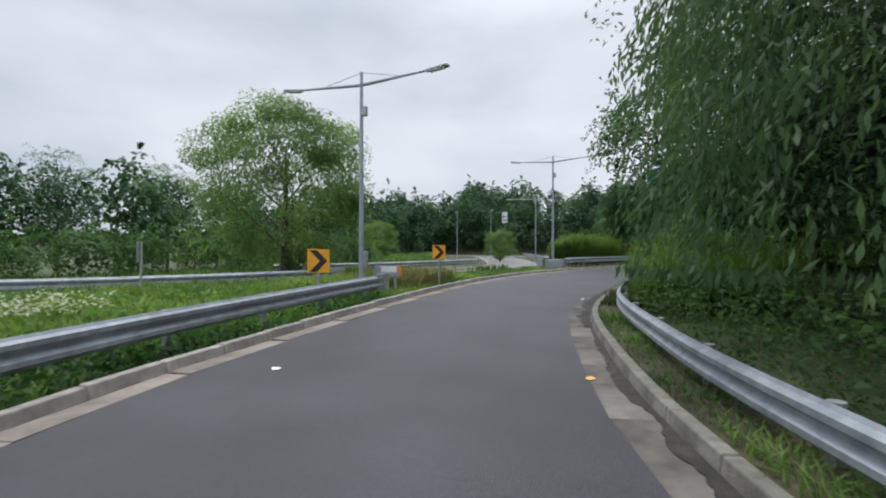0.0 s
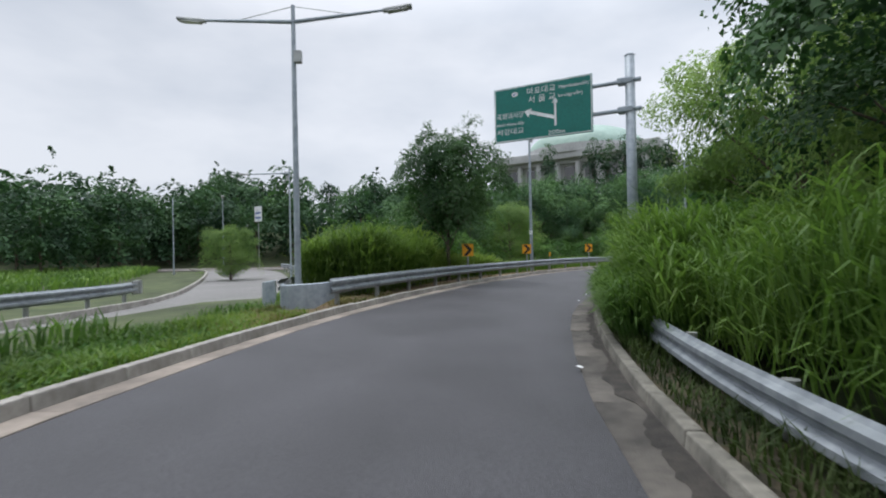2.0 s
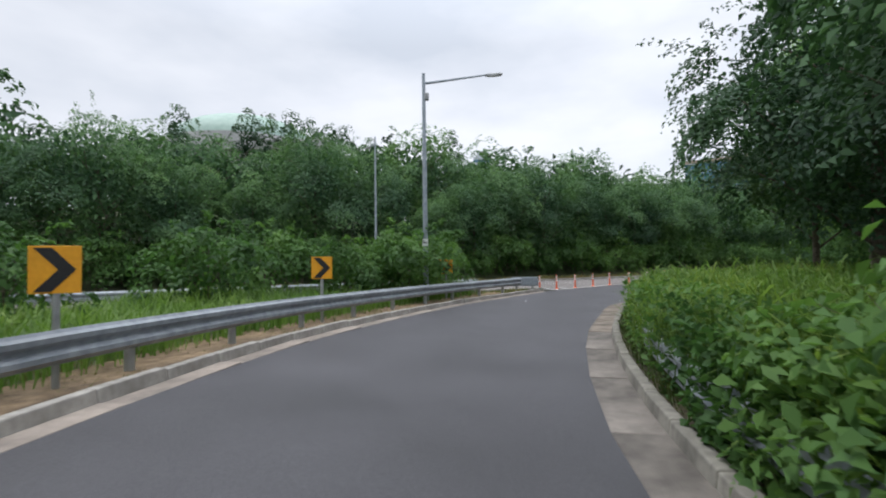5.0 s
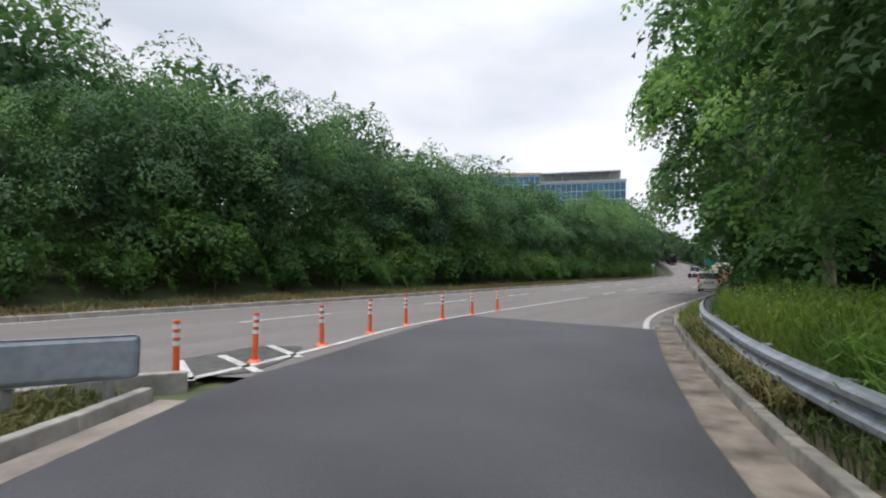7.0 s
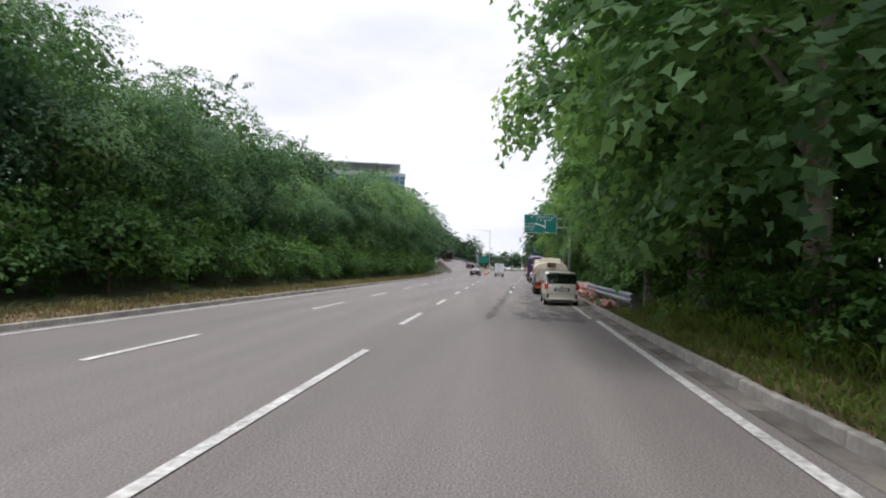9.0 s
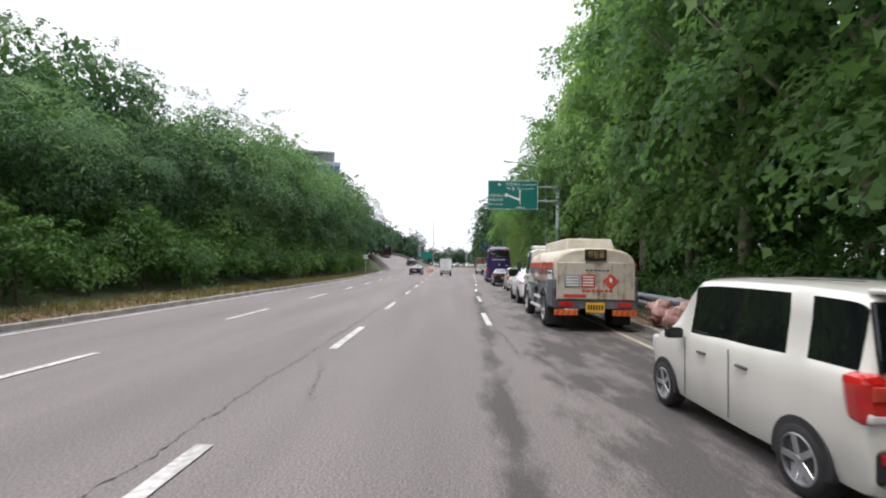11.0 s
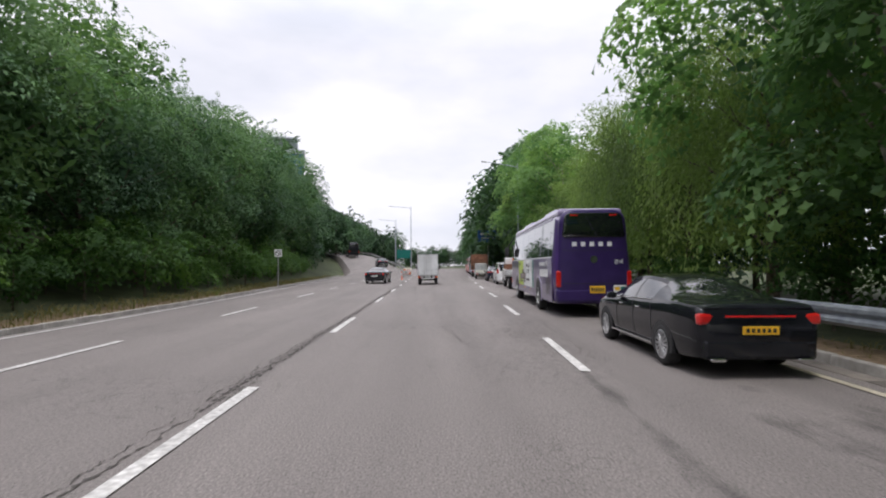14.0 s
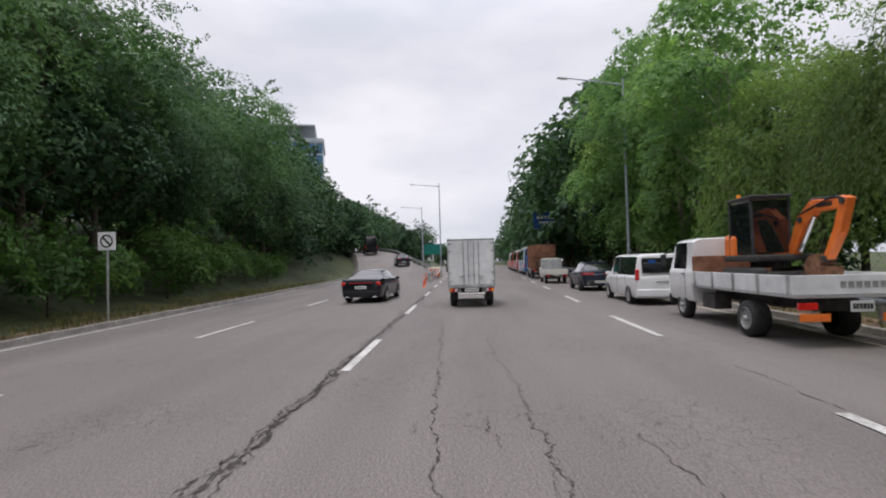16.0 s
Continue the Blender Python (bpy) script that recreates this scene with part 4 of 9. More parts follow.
def limb_mesh(name, height, crown_r, low, rng, material, thick, limbs=9, lean=0.0):
    """A tapered, bending trunk with limbs that fork once."""
    bm = bmesh.new()
    pts = [Vector((0, 0, -0.3))]
    mid, half = (height + low) / 2, (height - low) / 2

    def inside(p):
        """Draws a limb's end back into the leaves."""
        d = math.sqrt((p.x ** 2 + p.y ** 2) / (0.8 * crown_r) ** 2 + ((p.z - mid) / (0.8 * half)) ** 2)
        return p if d <= 1 else Vector((p.x / d, p.y / d, mid + (p.z - mid) / d))

    for k in range(1, 7):
        f = k / 6
        pts.append(Vector((lean * f * height * 0.2 + rng.normal(0, 0.05 * height * 0.1) * f, rng.normal(0, 0.05 * height * 0.1) * f, height * 0.74 * f)))
    for k in range(6):
        rod(pts[k], pts[k + 1], thick * (1 - 0.14 * k), thick * (1 - 0.14 * (k + 1)), 9, bm, False)
    for k in range(limbs):
        f = 0.25 + 0.7 * k / limbs
        f = max(f, low / height)
        i = min(int(f * 6), 5)
        a = pts[i].lerp(pts[i + 1], f * 6 - i if f * 6 - i <= 1 else 1)
        ang = k * 2.4 + rng.uniform(-0.4, 0.4)
        reach = crown_r * rng.uniform(0.55, 0.95)
        b = a + Vector((math.cos(ang) * reach * 0.5, math.sin(ang) * reach * 0.5, reach * 0.45))
        c = b + Vector((math.cos(ang + 0.3) * reach * 0.5, math.sin(ang + 0.3) * reach * 0.5, reach * 0.25))
        d = b + Vector((math.cos(ang - 0.6) * reach * 0.35, math.sin(ang - 0.6) * reach * 0.35, reach * 0.4))
        b, c, d = inside(b), inside(c), inside(d)
        r = thick * 0.34 * (1 - 0.5 * f)
        rod(a, b, r, r * 0.6, 6, bm, False)
        rod(b, c, r * 0.6, r * 0.18, 5, bm, False)
        rod(b, d, r * 0.5, r * 0.15, 5, bm, False)
    me = bpy.data.meshes.new(name)
    bm.to_mesh(me)
    bm.free()
    me.materials.append(material)
    me.polygons.foreach_set("use_smooth", [True] * len(me.polygons))
    return me


def crown_points(rng, n, height, crown_r, low, clumps, clump_r, flat=1.0, top_heavy=0.0, rise=0.75):
    """Leaf places in clumps: clumps sit on and inside an uneven egg from low to the tree's top."""
    mid, half = (height + low) / 2, (height - low) / 2
    c, out = [], []
    for k in range(clumps):
        u, a = rng.uniform(-1, 1), rng.uniform(0, 6.2832)
        ring = math.sqrt(max(0.0, 1 - abs(u) ** 2.2))
        d = rng.uniform(0.45, 1.0) ** 0.5
        bulge = 1.0 + 0.22 * math.sin(3 * a + 5 * u + clumps) + 0.15 * math.sin(7 * a + clumps * 2)
        rr = crown_r * ring * d * bulge
        c.append((math.cos(a) * rr, math.sin(a) * rr, mid + (u + top_heavy * (1 - u * u)) * half * 0.92))
        out.append((math.cos(a) * ring, math.sin(a) * ring, 0.55 + 0.6 * u))
    c, out = np.array(c), np.array(out)
    pick = rng.integers(0, clumps, n)
    rad = clump_r * (0.6 + 0.8 * rng.random(clumps))[pick]
    dirs = rng.normal(0, 1, (n, 3))
    dirs /= np.linalg.norm(dirs, axis=1)[:, None]
    shell = (0.35 + 0.65 * rng.random(n) ** 0.5)[:, None]
    p = c[pick] + dirs * shell * rad[:, None] * np.array((1, 1, 0.62 * flat))
    ups = dirs * 0.5 + out[pick] * 0.5 + np.array((0, 0, rise))
    return p, ups


def spray_points(rng, n, height, crown_r, low, sprays, spray_r, droop=0.6, lobes=13, core=0.2, whips=10, top_heavy=0.0, core_size=1.3):
    """Leaf places on small drooping sprays; the sprays roof the upper and outer sides of a few rounded lobes that make up the crown.
    A loose core closes the crown and a few whips break its outline."""
    mid, half = (height + low) / 2, (height - low) / 2
    # lobes, evenly spread over an uneven egg
    i = np.arange(lobes)
    lu = 1 - 2 * (i + 0.5) / lobes + rng.normal(0, 0.06, lobes)
    la = i * 2.39996 + rng.normal(0, 0.25, lobes)
    ring = np.sqrt(np.clip(1 - np.abs(lu) ** 2.4, 0.05, 1))
    lr = crown_r * (0.38 + 0.2 * rng.random(lobes)) * (11 / lobes) ** 0.4
    reach = (crown_r * ring * rng.uniform(0.8, 1.12, lobes) - lr * 0.8).clip(0)
    lc = np.stack([np.cos(la) * reach, np.sin(la) * reach, mid + (lu + top_heavy * (1 - lu * lu)) * (half - lr * 0.5)], 1)
    # sprays on the lobes
    j = rng.choice(lobes, sprays, p=lr ** 2 / (lr ** 2).sum())
    d = rng.normal(0, 1, (sprays, 3))
    d[:, :2] += np.stack([np.cos(la), np.sin(la)], 1)[j] * 0.7
    d[:, 2] = np.abs(d[:, 2]) * 1.1 - 0.22
    d /= np.linalg.norm(d, axis=1)[:, None]
    c = lc[j] + d * lr[j][:, None] * np.array((1, 1, 0.8)) * rng.uniform(0.8, 1.05, sprays)[:, None]
    axis = d * 0.8 + np.array((0, 0, 0.65)) + rng.normal(0, 0.15, (sprays, 3))
    axis /= np.linalg.norm(axis, axis=1)[:, None]
    side = np.cross(axis, d + np.array((0.01, 0.02, 0.3)))
    side /= np.linalg.norm(side, axis=1)[:, None] + 1e-6
    fwd = np.cross(side, axis)
    size = spray_r * (0.55 + 0.8 * rng.random(sprays))
    m = int(n * (1 - core)) - whips * 26
    weight = size ** 1.6
    k = rng.choice(sprays, m, p=weight / weight.sum())
    rho, phi = np.sqrt(rng.random(m)), rng.uniform(0, 6.2832, m)
    rho = np.where(rng.random(m) < 0.18, rho * 1.25, rho)
    e = fwd[k] * (np.cos(phi) * 1.25)[:, None] + side[k] * np.sin(phi)[:, None]
    p = c[k] + (e * rho[:, None] - np.array((0, 0, 1.0)) * (droop * rho ** 2)[:, None]) * size[k][:, None] + axis[k] * rng.normal(0, 0.06, m)[:, None]
    ups = axis[k] * 1.1 + e * (0.9 * droop * rho)[:, None] + np.array((0, 0, 0.2))
    w = int(n * core)
    q = rng.normal(0, 1, (w, 3))
    q *= (rng.random(w) ** 0.4 / np.linalg.norm(q, axis=1))[:, None]
    inner = q * np.array((crown_r * 0.7, crown_r * 0.7, half * 0.84)) + np.array((0, 0, mid))
    out = np.stack([np.cos(la), np.sin(la), 0 * la], 1)
    t = np.repeat(rng.choice(np.flatnonzero(lu > -0.2), whips), 26) if whips else np.zeros(0, int)
    f = np.tile(np.arange(26) / 26, whips)
    far = np.repeat(crown_r * rng.uniform(0.12, 0.26, whips), 26)
    turn = np.repeat(rng.normal(0, 0.25, (whips, 3)), 26, axis=0)
    tip = lc[t] + (out[t] + turn) * (far * f * 0.8 + lr[t] * 0.6)[:, None] + np.array((0, 0, 1.0)) * (lr[t] * 0.55 + far * (1.1 * f - 0.75 * f * f))[:, None] + rng.normal(0, 0.06, (len(t), 3))
    return (np.concatenate([p, inner, tip]), np.concatenate([ups, rng.normal(0, 1, (w, 3)), rng.normal(0, 0.5, (len(t), 3)) + np.array((0, 0, 1.0))]),
            np.concatenate([np.ones(m), np.full(w, core_size), np.full(len(t), 0.85)]))


LOBES = np.array(((0, -0.45), (0.5, -0.14), (0.2, 0.08), (0, 0.56), (-0.2, 0.08), (-0.5, -0.14)))


def lobed_leaves(name, centres, ups, sizes, rng, material):
    """Broad leaves with pointed lobes, each one slightly cupped."""
    n = len(centres)
    nrm = ups + rng.normal(0, 0.42, (n, 3))
    nrm /= np.linalg.norm(nrm, axis=1)[:, None] + 1e-9
    ax = np.cross(nrm, rng.normal(0, 1, (n, 3)))
    ax /= np.linalg.norm(ax, axis=1)[:, None] + 1e-9
    sd = np.cross(nrm, ax)
    k = len(LOBES)
    v = centres[:, None, :] + (sd[:, None, :] * LOBES[None, :, :1] + ax[:, None, :] * LOBES[None, :, 1:] + nrm[:, None, :] * (np.abs(LOBES[None, :, :1]) * 0.3)) * sizes[:, None, None]
    me = bpy.data.meshes.new(name)
    me.vertices.add(n * k)
    me.vertices.foreach_set("co", v.reshape(-1).astype(np.float32))
    me.loops.add(n * k)
    me.loops.foreach_set("vertex_index", np.arange(n * k, dtype=np.int32))
    me.polygons.add(n)
    me.polygons.foreach_set("loop_start", np.arange(0, n * k, k, dtype=np.int32))
    me.update(calc_edges=True)
    me.validate()
    me.materials.append(material)
    return me


TREE_KINDS = {}


def tree_kind(key, seed, height, crown_r, low, leaves, leaf, bark, leafy, thick=0.16, sprays=90, spray_r=0.85, slender=0.55, limbs=9, droop=0.6, top_heavy=0.0, lobes=9, core=0.22, whips=8, lobed=False, core_size=1.3):
    rng = np.random.default_rng(seed)
    p, ups, big = spray_points(rng, leaves, height, crown_r, low, sprays, spray_r, droop, lobes, core, whips, top_heavy, core_size)
    sizes = leaf * (0.65 + 0.7 * rng.random(len(p))) * big
    crown = lobed_leaves("crown", p, ups, sizes, rng, leafy) if lobed else leaf_cloud("crown", p, ups, sizes, rng, leafy, slender, 0.26)
    TREE_KINDS[key] = (limb_mesh("trunk", height, crown_r, low, rng, bark, thick, limbs), crown)


def willow_kind(key, seed, height, crown_r, low, strands, per, leafy, leaf=0.26, thick=0.2, drop=2.2, mass=5000, clumps=70, clump_r=0.9):
    """Drooping strands of narrow leaves hung from an upper dome."""
    rng = np.random.default_rng(seed)
    a = rng.uniform(0, 6.2832, strands)
    rr = crown_r * np.sqrt(rng.random(strands)) * (1 + 0.18 * np.sin(3 * a + seed))
    top = low + (height - low) * np.sqrt(np.clip(1 - (rr / crown_r / 1.15) ** 2, 0.05, 1)) * rng.uniform(0.55, 1.0, strands)
    ln = drop * rng.uniform(0.5, 1.2, strands)
    f = np.tile(np.arange(per) / per, (strands, 1))
    x = np.cos(a)[:, None] * (rr[:, None] + 0.5 * np.sqrt(f)) + rng.normal(0, 0.07, (strands, per))
    y = np.sin(a)[:, None] * (rr[:, None] + 0.5 * np.sqrt(f)) + rng.normal(0, 0.07, (strands, per))
    z = np.maximum(top[:, None] - f * ln[:, None] + 0.25 * np.sin(f * 3.0), low * 0.8 + 0.3)
    c = np.stack([x, y, z], -1).reshape(-1, 3)
    n = len(c)
    s = leaf * (0.7 + 0.6 * rng.random(n))[:, None]
    ax = np.stack([np.cos(a)[:, None] * 0.35 + 0 * f, np.sin(a)[:, None] * 0.35 + 0 * f, -1 + 0 * f], -1).reshape(-1, 3) + rng.normal(0, 0.35, (n, 3))
    ax /= np.linalg.norm(ax, axis=1)[:, None]
    nr = rng.normal(0, 1, (n, 3))
    sd = np.cross(ax, nr)
    sd /= np.linalg.norm(sd, axis=1)[:, None]
    v = np.empty((n, 4, 3))
    v[:, 0], v[:, 1], v[:, 2], v[:, 3] = c - ax * s * 0.5, c + sd * s * 0.13, c + ax * s * 0.5, c - sd * s * 0.13
    p2, up2 = crown_points(rng, mass, height, crown_r * 0.92, low, clumps, clump_r, 1.0, 0.25)
    more = (p2, up2, leaf * 1.05 * (0.7 + 0.6 * rng.random(mass)), rng, 0.3)
    TREE_KINDS[key] = (limb_mesh("trunk", height, crown_r, low, rng, M_BARK, thick, 12), quads("crown", np.concatenate([v, leaf_quads(*more)]), leafy))


WOODS = {}


def wood(label, places):
    """Distant woods as one mesh: crowns of many leaves on tapered trunks."""
    quads_all, trunks = [], []
    for key, x, y, z, turn, size in places:
        crown = TREE_KINDS[key][1]
        c = np.empty(len(crown.vertices) * 3, np.float32)
        crown.vertices.foreach_get("co", c)
        c = c.reshape(-1, 3) * size
        a = radians(turn)
        q = np.stack([c[:, 0] * math.cos(a) - c[:, 1] * math.sin(a) + x, c[:, 0] * math.sin(a) + c[:, 1] * math.cos(a) + y, c[:, 2] + z], 1)
        quads_all.append(q.reshape(-1, 4, 3))
        for k in range(6):
            a0, a1 = 1.0472 * k, 1.0472 * (k + 1)
            r0, r1, h = 0.16 * size, 0.06 * size, 7.5 * size
            trunks.append([(x + r0 * math.cos(a0), y + r0 * math.sin(a0), z - 0.3), (x + r0 * math.cos(a1), y + r0 * math.sin(a1), z - 0.3), (x + r1 * math.cos(a1), y + r1 * math.sin(a1), z + h), (x + r1 * math.cos(a0), y + r1 * math.sin(a0), z + h)])
    leaves = np.concatenate(quads_all)
    me = quads("far_trees", np.concatenate([leaves, np.array(trunks)]), M_LEAF_DARK)
    me.materials.append(M_BARK)
    me.polygons.foreach_set("material_index", np.concatenate([np.zeros(len(leaves), np.int32), np.ones(len(trunks), np.int32)]))
    tagged(new("far_trees", me), label, "trees", kind="stuff")


def plant(key, x, y, turn=0.0, size=1.0, label="", name="tree", category="tree", group="", z=None, tall=1.0):
    if key.startswith("far"):
        WOODS.setdefault(label, []).append((key, x, y, ground_height(x, y) if z is None else z, turn, size))
        return None
    trunk, crown = TREE_KINDS[key]
    t = thing(name, label, category, pose(x, y, ground_height(x, y) if z is None else z, 0, 0, turn), group)
    t.scale = (size, size, size * tall)
    adopt(new("trunk", trunk), t)
    adopt(new("crown", crown), t)
    return t


# wooded bank, near and far kinds
for k in range(4):
    tree_kind(f"bank{k}", 10 + k, 9.5, 3.7, 1.3, 12500, 0.165, M_BARK, M_LEAF_BANK, 0.15, 150, 0.62, 0.42, core=0.24, core_size=2.0, whips=12)
    tree_kind(f"mid{k}", 20 + k, 9.5, 3.7, 0.4, 4200, 0.26, M_BARK, M_LEAF_BANK, 0.15, 110, 0.66, 0.45, core=0.3, core_size=1.8, whips=6)
    tree_kind(f"far{k}", 30 + k, 9.5, 3.9, 0.1, 1900, 0.44, M_BARK, M_LEAF_DARK, 0.16, 80, 0.8, 0.5, core=0.3, core_size=1.5, whips=4)
for k in range(3):
    tree_kind(f"bush{k}", 50 + k, 3.0, 1.9, 0.1, 1800, 0.19, M_BARK, M_LEAF_SHRUB, 0.05, 50, 0.36, 0.5, 7, lobes=8, whips=6)
    tree_kind(f"plane{k}", 60 + k, 13.0, 4.1, 1.3, 19000, 0.18, M_BARK_PALE, M_LEAF_PLANE, 0.17, 260, 0.6, 0.8, 14, 0.8, lobes=26, core=0.18, whips=12, lobed=True, core_size=1.2)
tree_kind("leafy", 71, 7.0, 2.9, 1.5, 26000, 0.15, M_BARK, M_LEAF_GREY, 0.11, 190, 0.5, 0.42, 14, lobes=16, whips=40)
tree_kind("open", 75, 7.0, 2.6, 1.9, 24000, 0.145, M_BARK, M_LEAF_GREY, 0.11, 170, 0.5, 0.42, 14, 0.6, 0.1, lobes=16, whips=40)
for k in range(3):
    tree_kind(f"edge{k}", 90 + k, 9.8, 4.0, 1.9, 13000, 0.165, M_BARK, M_LEAF_BANK, 0.16, 150, 0.66, 0.42, 9, 0.6, 0.3, core=0.24, core_size=2.0, whips=14)
tree_kind("broad", 72, 8.8, 4.5, 1.5, 27000, 0.165, M_BARK, M_LEAF_DARK, 0.2, 260, 0.62, 0.5, 14, lobes=20, whips=40, core_size=1.1)
tree_kind("pine", 73, 9.0, 1.0, 0.8, 1500, 0.3, M_BARK, M_LEAF_DARK, 0.14, 90, 0.35, 0.35, 10, 0.9, lobes=22, whips=0)
willow_kind("willow_light", 81, 7.4, 3.4, 0.5, 620, 12, M_LEAF_PALE, 0.17, 0.2, 1.3, 28000, 85, 0.9)
willow_kind("willow_big", 82, 10.5, 5.0, 1.2, 2100, 26, M_LEAF_SHADE, 0.165, 0.26, 3.2, 22000, 150, 1.15)
willow_kind("willow_row", 83, 9.0, 3.6, 1.2, 1300, 17, M_LEAF_WILLOW, 0.17, 0.18, 2.6, 11000, 90, 0.9)

rnd = random.Random(4)
# left bank along the whole main road: shrubs at the foot, two rows of trees up the slope
yy = -150.0
while yy < 215:
    near = -50 < yy < 95
    shift = -0.075 * max(yy - 60, 0) + 0.04 * max(yy - 100, 0) - 0.13 * max(yy - 92, 0)
    grow = float(np.interp(yy, (-40, -28, 10, 28, 42, 56, 66, 84, 110, 170), (1.02, 1.0, 1.0, 1.08, 1.16, 1.3, 1.3, 1.42, 1.62, 1.4)))
    x = -14.3 + shift + rnd.uniform(-0.7, 0.5)
    plant(f"edge{rnd.randrange(3)}" if 12 < yy < 95 else f"{'bank' if near else 'far'}{rnd.randrange(4)}", x, yy, rnd.uniform(0, 360), grow * rnd.uniform(0.64, 1.0),
          "dense green broadleaf tree at the foot of the roadside bank", group="trees on the wooded bank", z=ground_height(x, yy) - 0.6)
    if -52 < yy < -34:
        grow *= 0.82
    if near or rnd.random() < 0.7:
        x2 = -18.5 + shift + rnd.uniform(-1, 1)
        plant(f"{'mid' if near else 'far'}{rnd.randrange(4)}", x2, yy + 2.2, rnd.uniform(0, 360), grow * rnd.uniform(0.8, 1.12),
              "tall green broadleaf tree on the roadside bank", group="trees on the wooded bank")
    yy += rnd.uniform(3.4, 4.6)
for k in range(46):
    y = -58 + k * 3.3
    x = -11.9 - 0.075 * max(y - 60, 0) + rnd.uniform(-0.5, 0.3)
    plant(f"bush{rnd.randrange(3)}", x, y, rnd.uniform(0, 360), rnd.uniform(0.6, 1.15), "leafy green shrub at the foot of the bank", "shrub", "shrub", "shrubs along the bank")
for k in range(40):
    y = -44 + k * 2.7
    x = -13.2 - 0.075 * max(y - 60, 0)
    plant(f"bush{k % 3}", x, y, 77 * k, 0.85 + 0.3 * math.sin(2.3 * k), "leafy green shrub at the foot of the bank", "shrub", "shrub", "shrubs along the bank")
for k in range(26):
    x, y = -30 + rnd.uniform(-5, 5), -75 + 5.5 * k + rnd.uniform(-2, 2)
    plant(f"far{rnd.randrange(4)}", x, y, rnd.uniform(0, 360), rnd.uniform(0.6, 0.8) * (0.85 if -54 < y < -33 else 1.0), "dark green trees on the upper bank")
for k in range(52):
    x, y = -23.5 + rnd.uniform(-1.2, 1.2) - 0.06 * max(3.4 * k - 130, 0), -66 + 3.4 * k
    plant(f"far{rnd.randrange(4)}", x, y, rnd.uniform(0, 360), rnd.uniform(0.8, 0.95) * (0.8 if -54 < y < -33 else 1.0), "dark green trees on the upper bank")
for k, (y, q) in enumerate(((-39.6, 1.72), (-31.6, 1.82), (-29.0, 1.78), (-26.2, 1.84), (-23.6, 1.76), (-20.8, 1.74), (-18.2, 1.76), (-14.6, 1.6), (-11.4, 1.55), (-1.2, 1.9))):
    plant("pine", -50 + 0.6 * math.sin(5 * k), y, 47 * k, q, "slim dark conifer on the hill top", group="conifers on the hill")

# right side: plane trees behind the guardrail
yy = -4.2
k = 0
while yy < 150:
    x = 6.2 + 0.055 * max(yy, -6) + rnd.uniform(-0.3, 0.5)
    if yy < 2:
        x -= 0.5
    elif 14 < yy < 34:
        x += 1.5
    elif 34 <= yy < 46:
        x += 3.4
    elif yy > 72:
        x += 1.3
    if 46 < yy < 72:
        plant("willow_row", x + (1.3 if yy < 57 else 2.2), yy, rnd.uniform(0, 360), (1.04 if yy < 57 else 0.92) * rnd.uniform(0.96, 1.06), "pale green willow drooping behind the parked bus", group="willows behind the parked row")
    elif yy < 95:
        plant(f"plane{k % 3}", x, yy, rnd.uniform(0, 360), rnd.uniform(0.98, 1.15) * (1.25 if yy < 2 else 1.0) if yy < 60 else rnd.uniform(1.0, 1.12) if yy < 83 else rnd.uniform(1.15, 1.25), "plane tree with broad bright green leaves and a pale trunk", group="plane trees along the road", tall=1.3 if 12 < yy < 46 else 0.97 if yy < 2 else 1.0)
    else:
        plant(f"far{k % 4}", x, yy, rnd.uniform(0, 360), rnd.uniform(1.8, 2.0), "tall green trees beyond the parked row", group="trees beyond the parked row")
    x2 = x + 5.2
    back = 0.8 if 44 < yy < 78 else 1.0
    plant(f"far{(k + 1) % 4}", x2, yy + 2, rnd.uniform(0, 360), back * rnd.uniform(1.15, 1.4), "dark green trees behind the roadside row", group="trees behind the roadside row")
    yy += rnd.uniform(4.2, 5.2)
    k += 1
for k, (x, y, q) in enumerate(((5.9, -9.2, 0.62), (5.7, -6.6, 0.8), (5.4, -4.3, 0.75), (5.3, -1.8, 0.7), (6.3, -7.6, 0.95))):
    plant(f"bush{k % 3}", x, y, 70 * k, q, "bright leafy shrub before the plane trees", "shrub", "shrub", "undergrowth shrubs")
for k in range(9):
    plant(f"bush{k % 3}", 6.9 + rnd.uniform(0, 1.2), -3 + 2.4 * k, rnd.uniform(0, 360), rnd.uniform(0.7, 1.05), "dark green undergrowth shrub between the plane trees", "shrub", "shrub", "undergrowth shrubs")
for k in range(14):
    plant(f"bush{k % 3}", 6.4 + 0.055 * (4 + 4 * k) + rnd.uniform(0, 0.5), 12 + 4 * k + rnd.uniform(-1, 1), rnd.uniform(0, 360), rnd.uniform(0.5, 0.75), "shrub with bright leaves behind the guardrail", "shrub", "shrub", "shrubs behind the guardrail")
yy = 155
while yy < 290:
    for sx in (1, -1):
        x = (13 + 0.07 * (yy - 150)) if sx > 0 else (-22 - 0.1 * (yy - 150))
        plant(f"far{rnd.randrange(4)}", x + rnd.uniform(-1, 3), yy, rnd.uniform(0, 360), rnd.uniform(1.35, 1.6), "distant green roadside trees", group="distant roadside trees")
    yy += 7

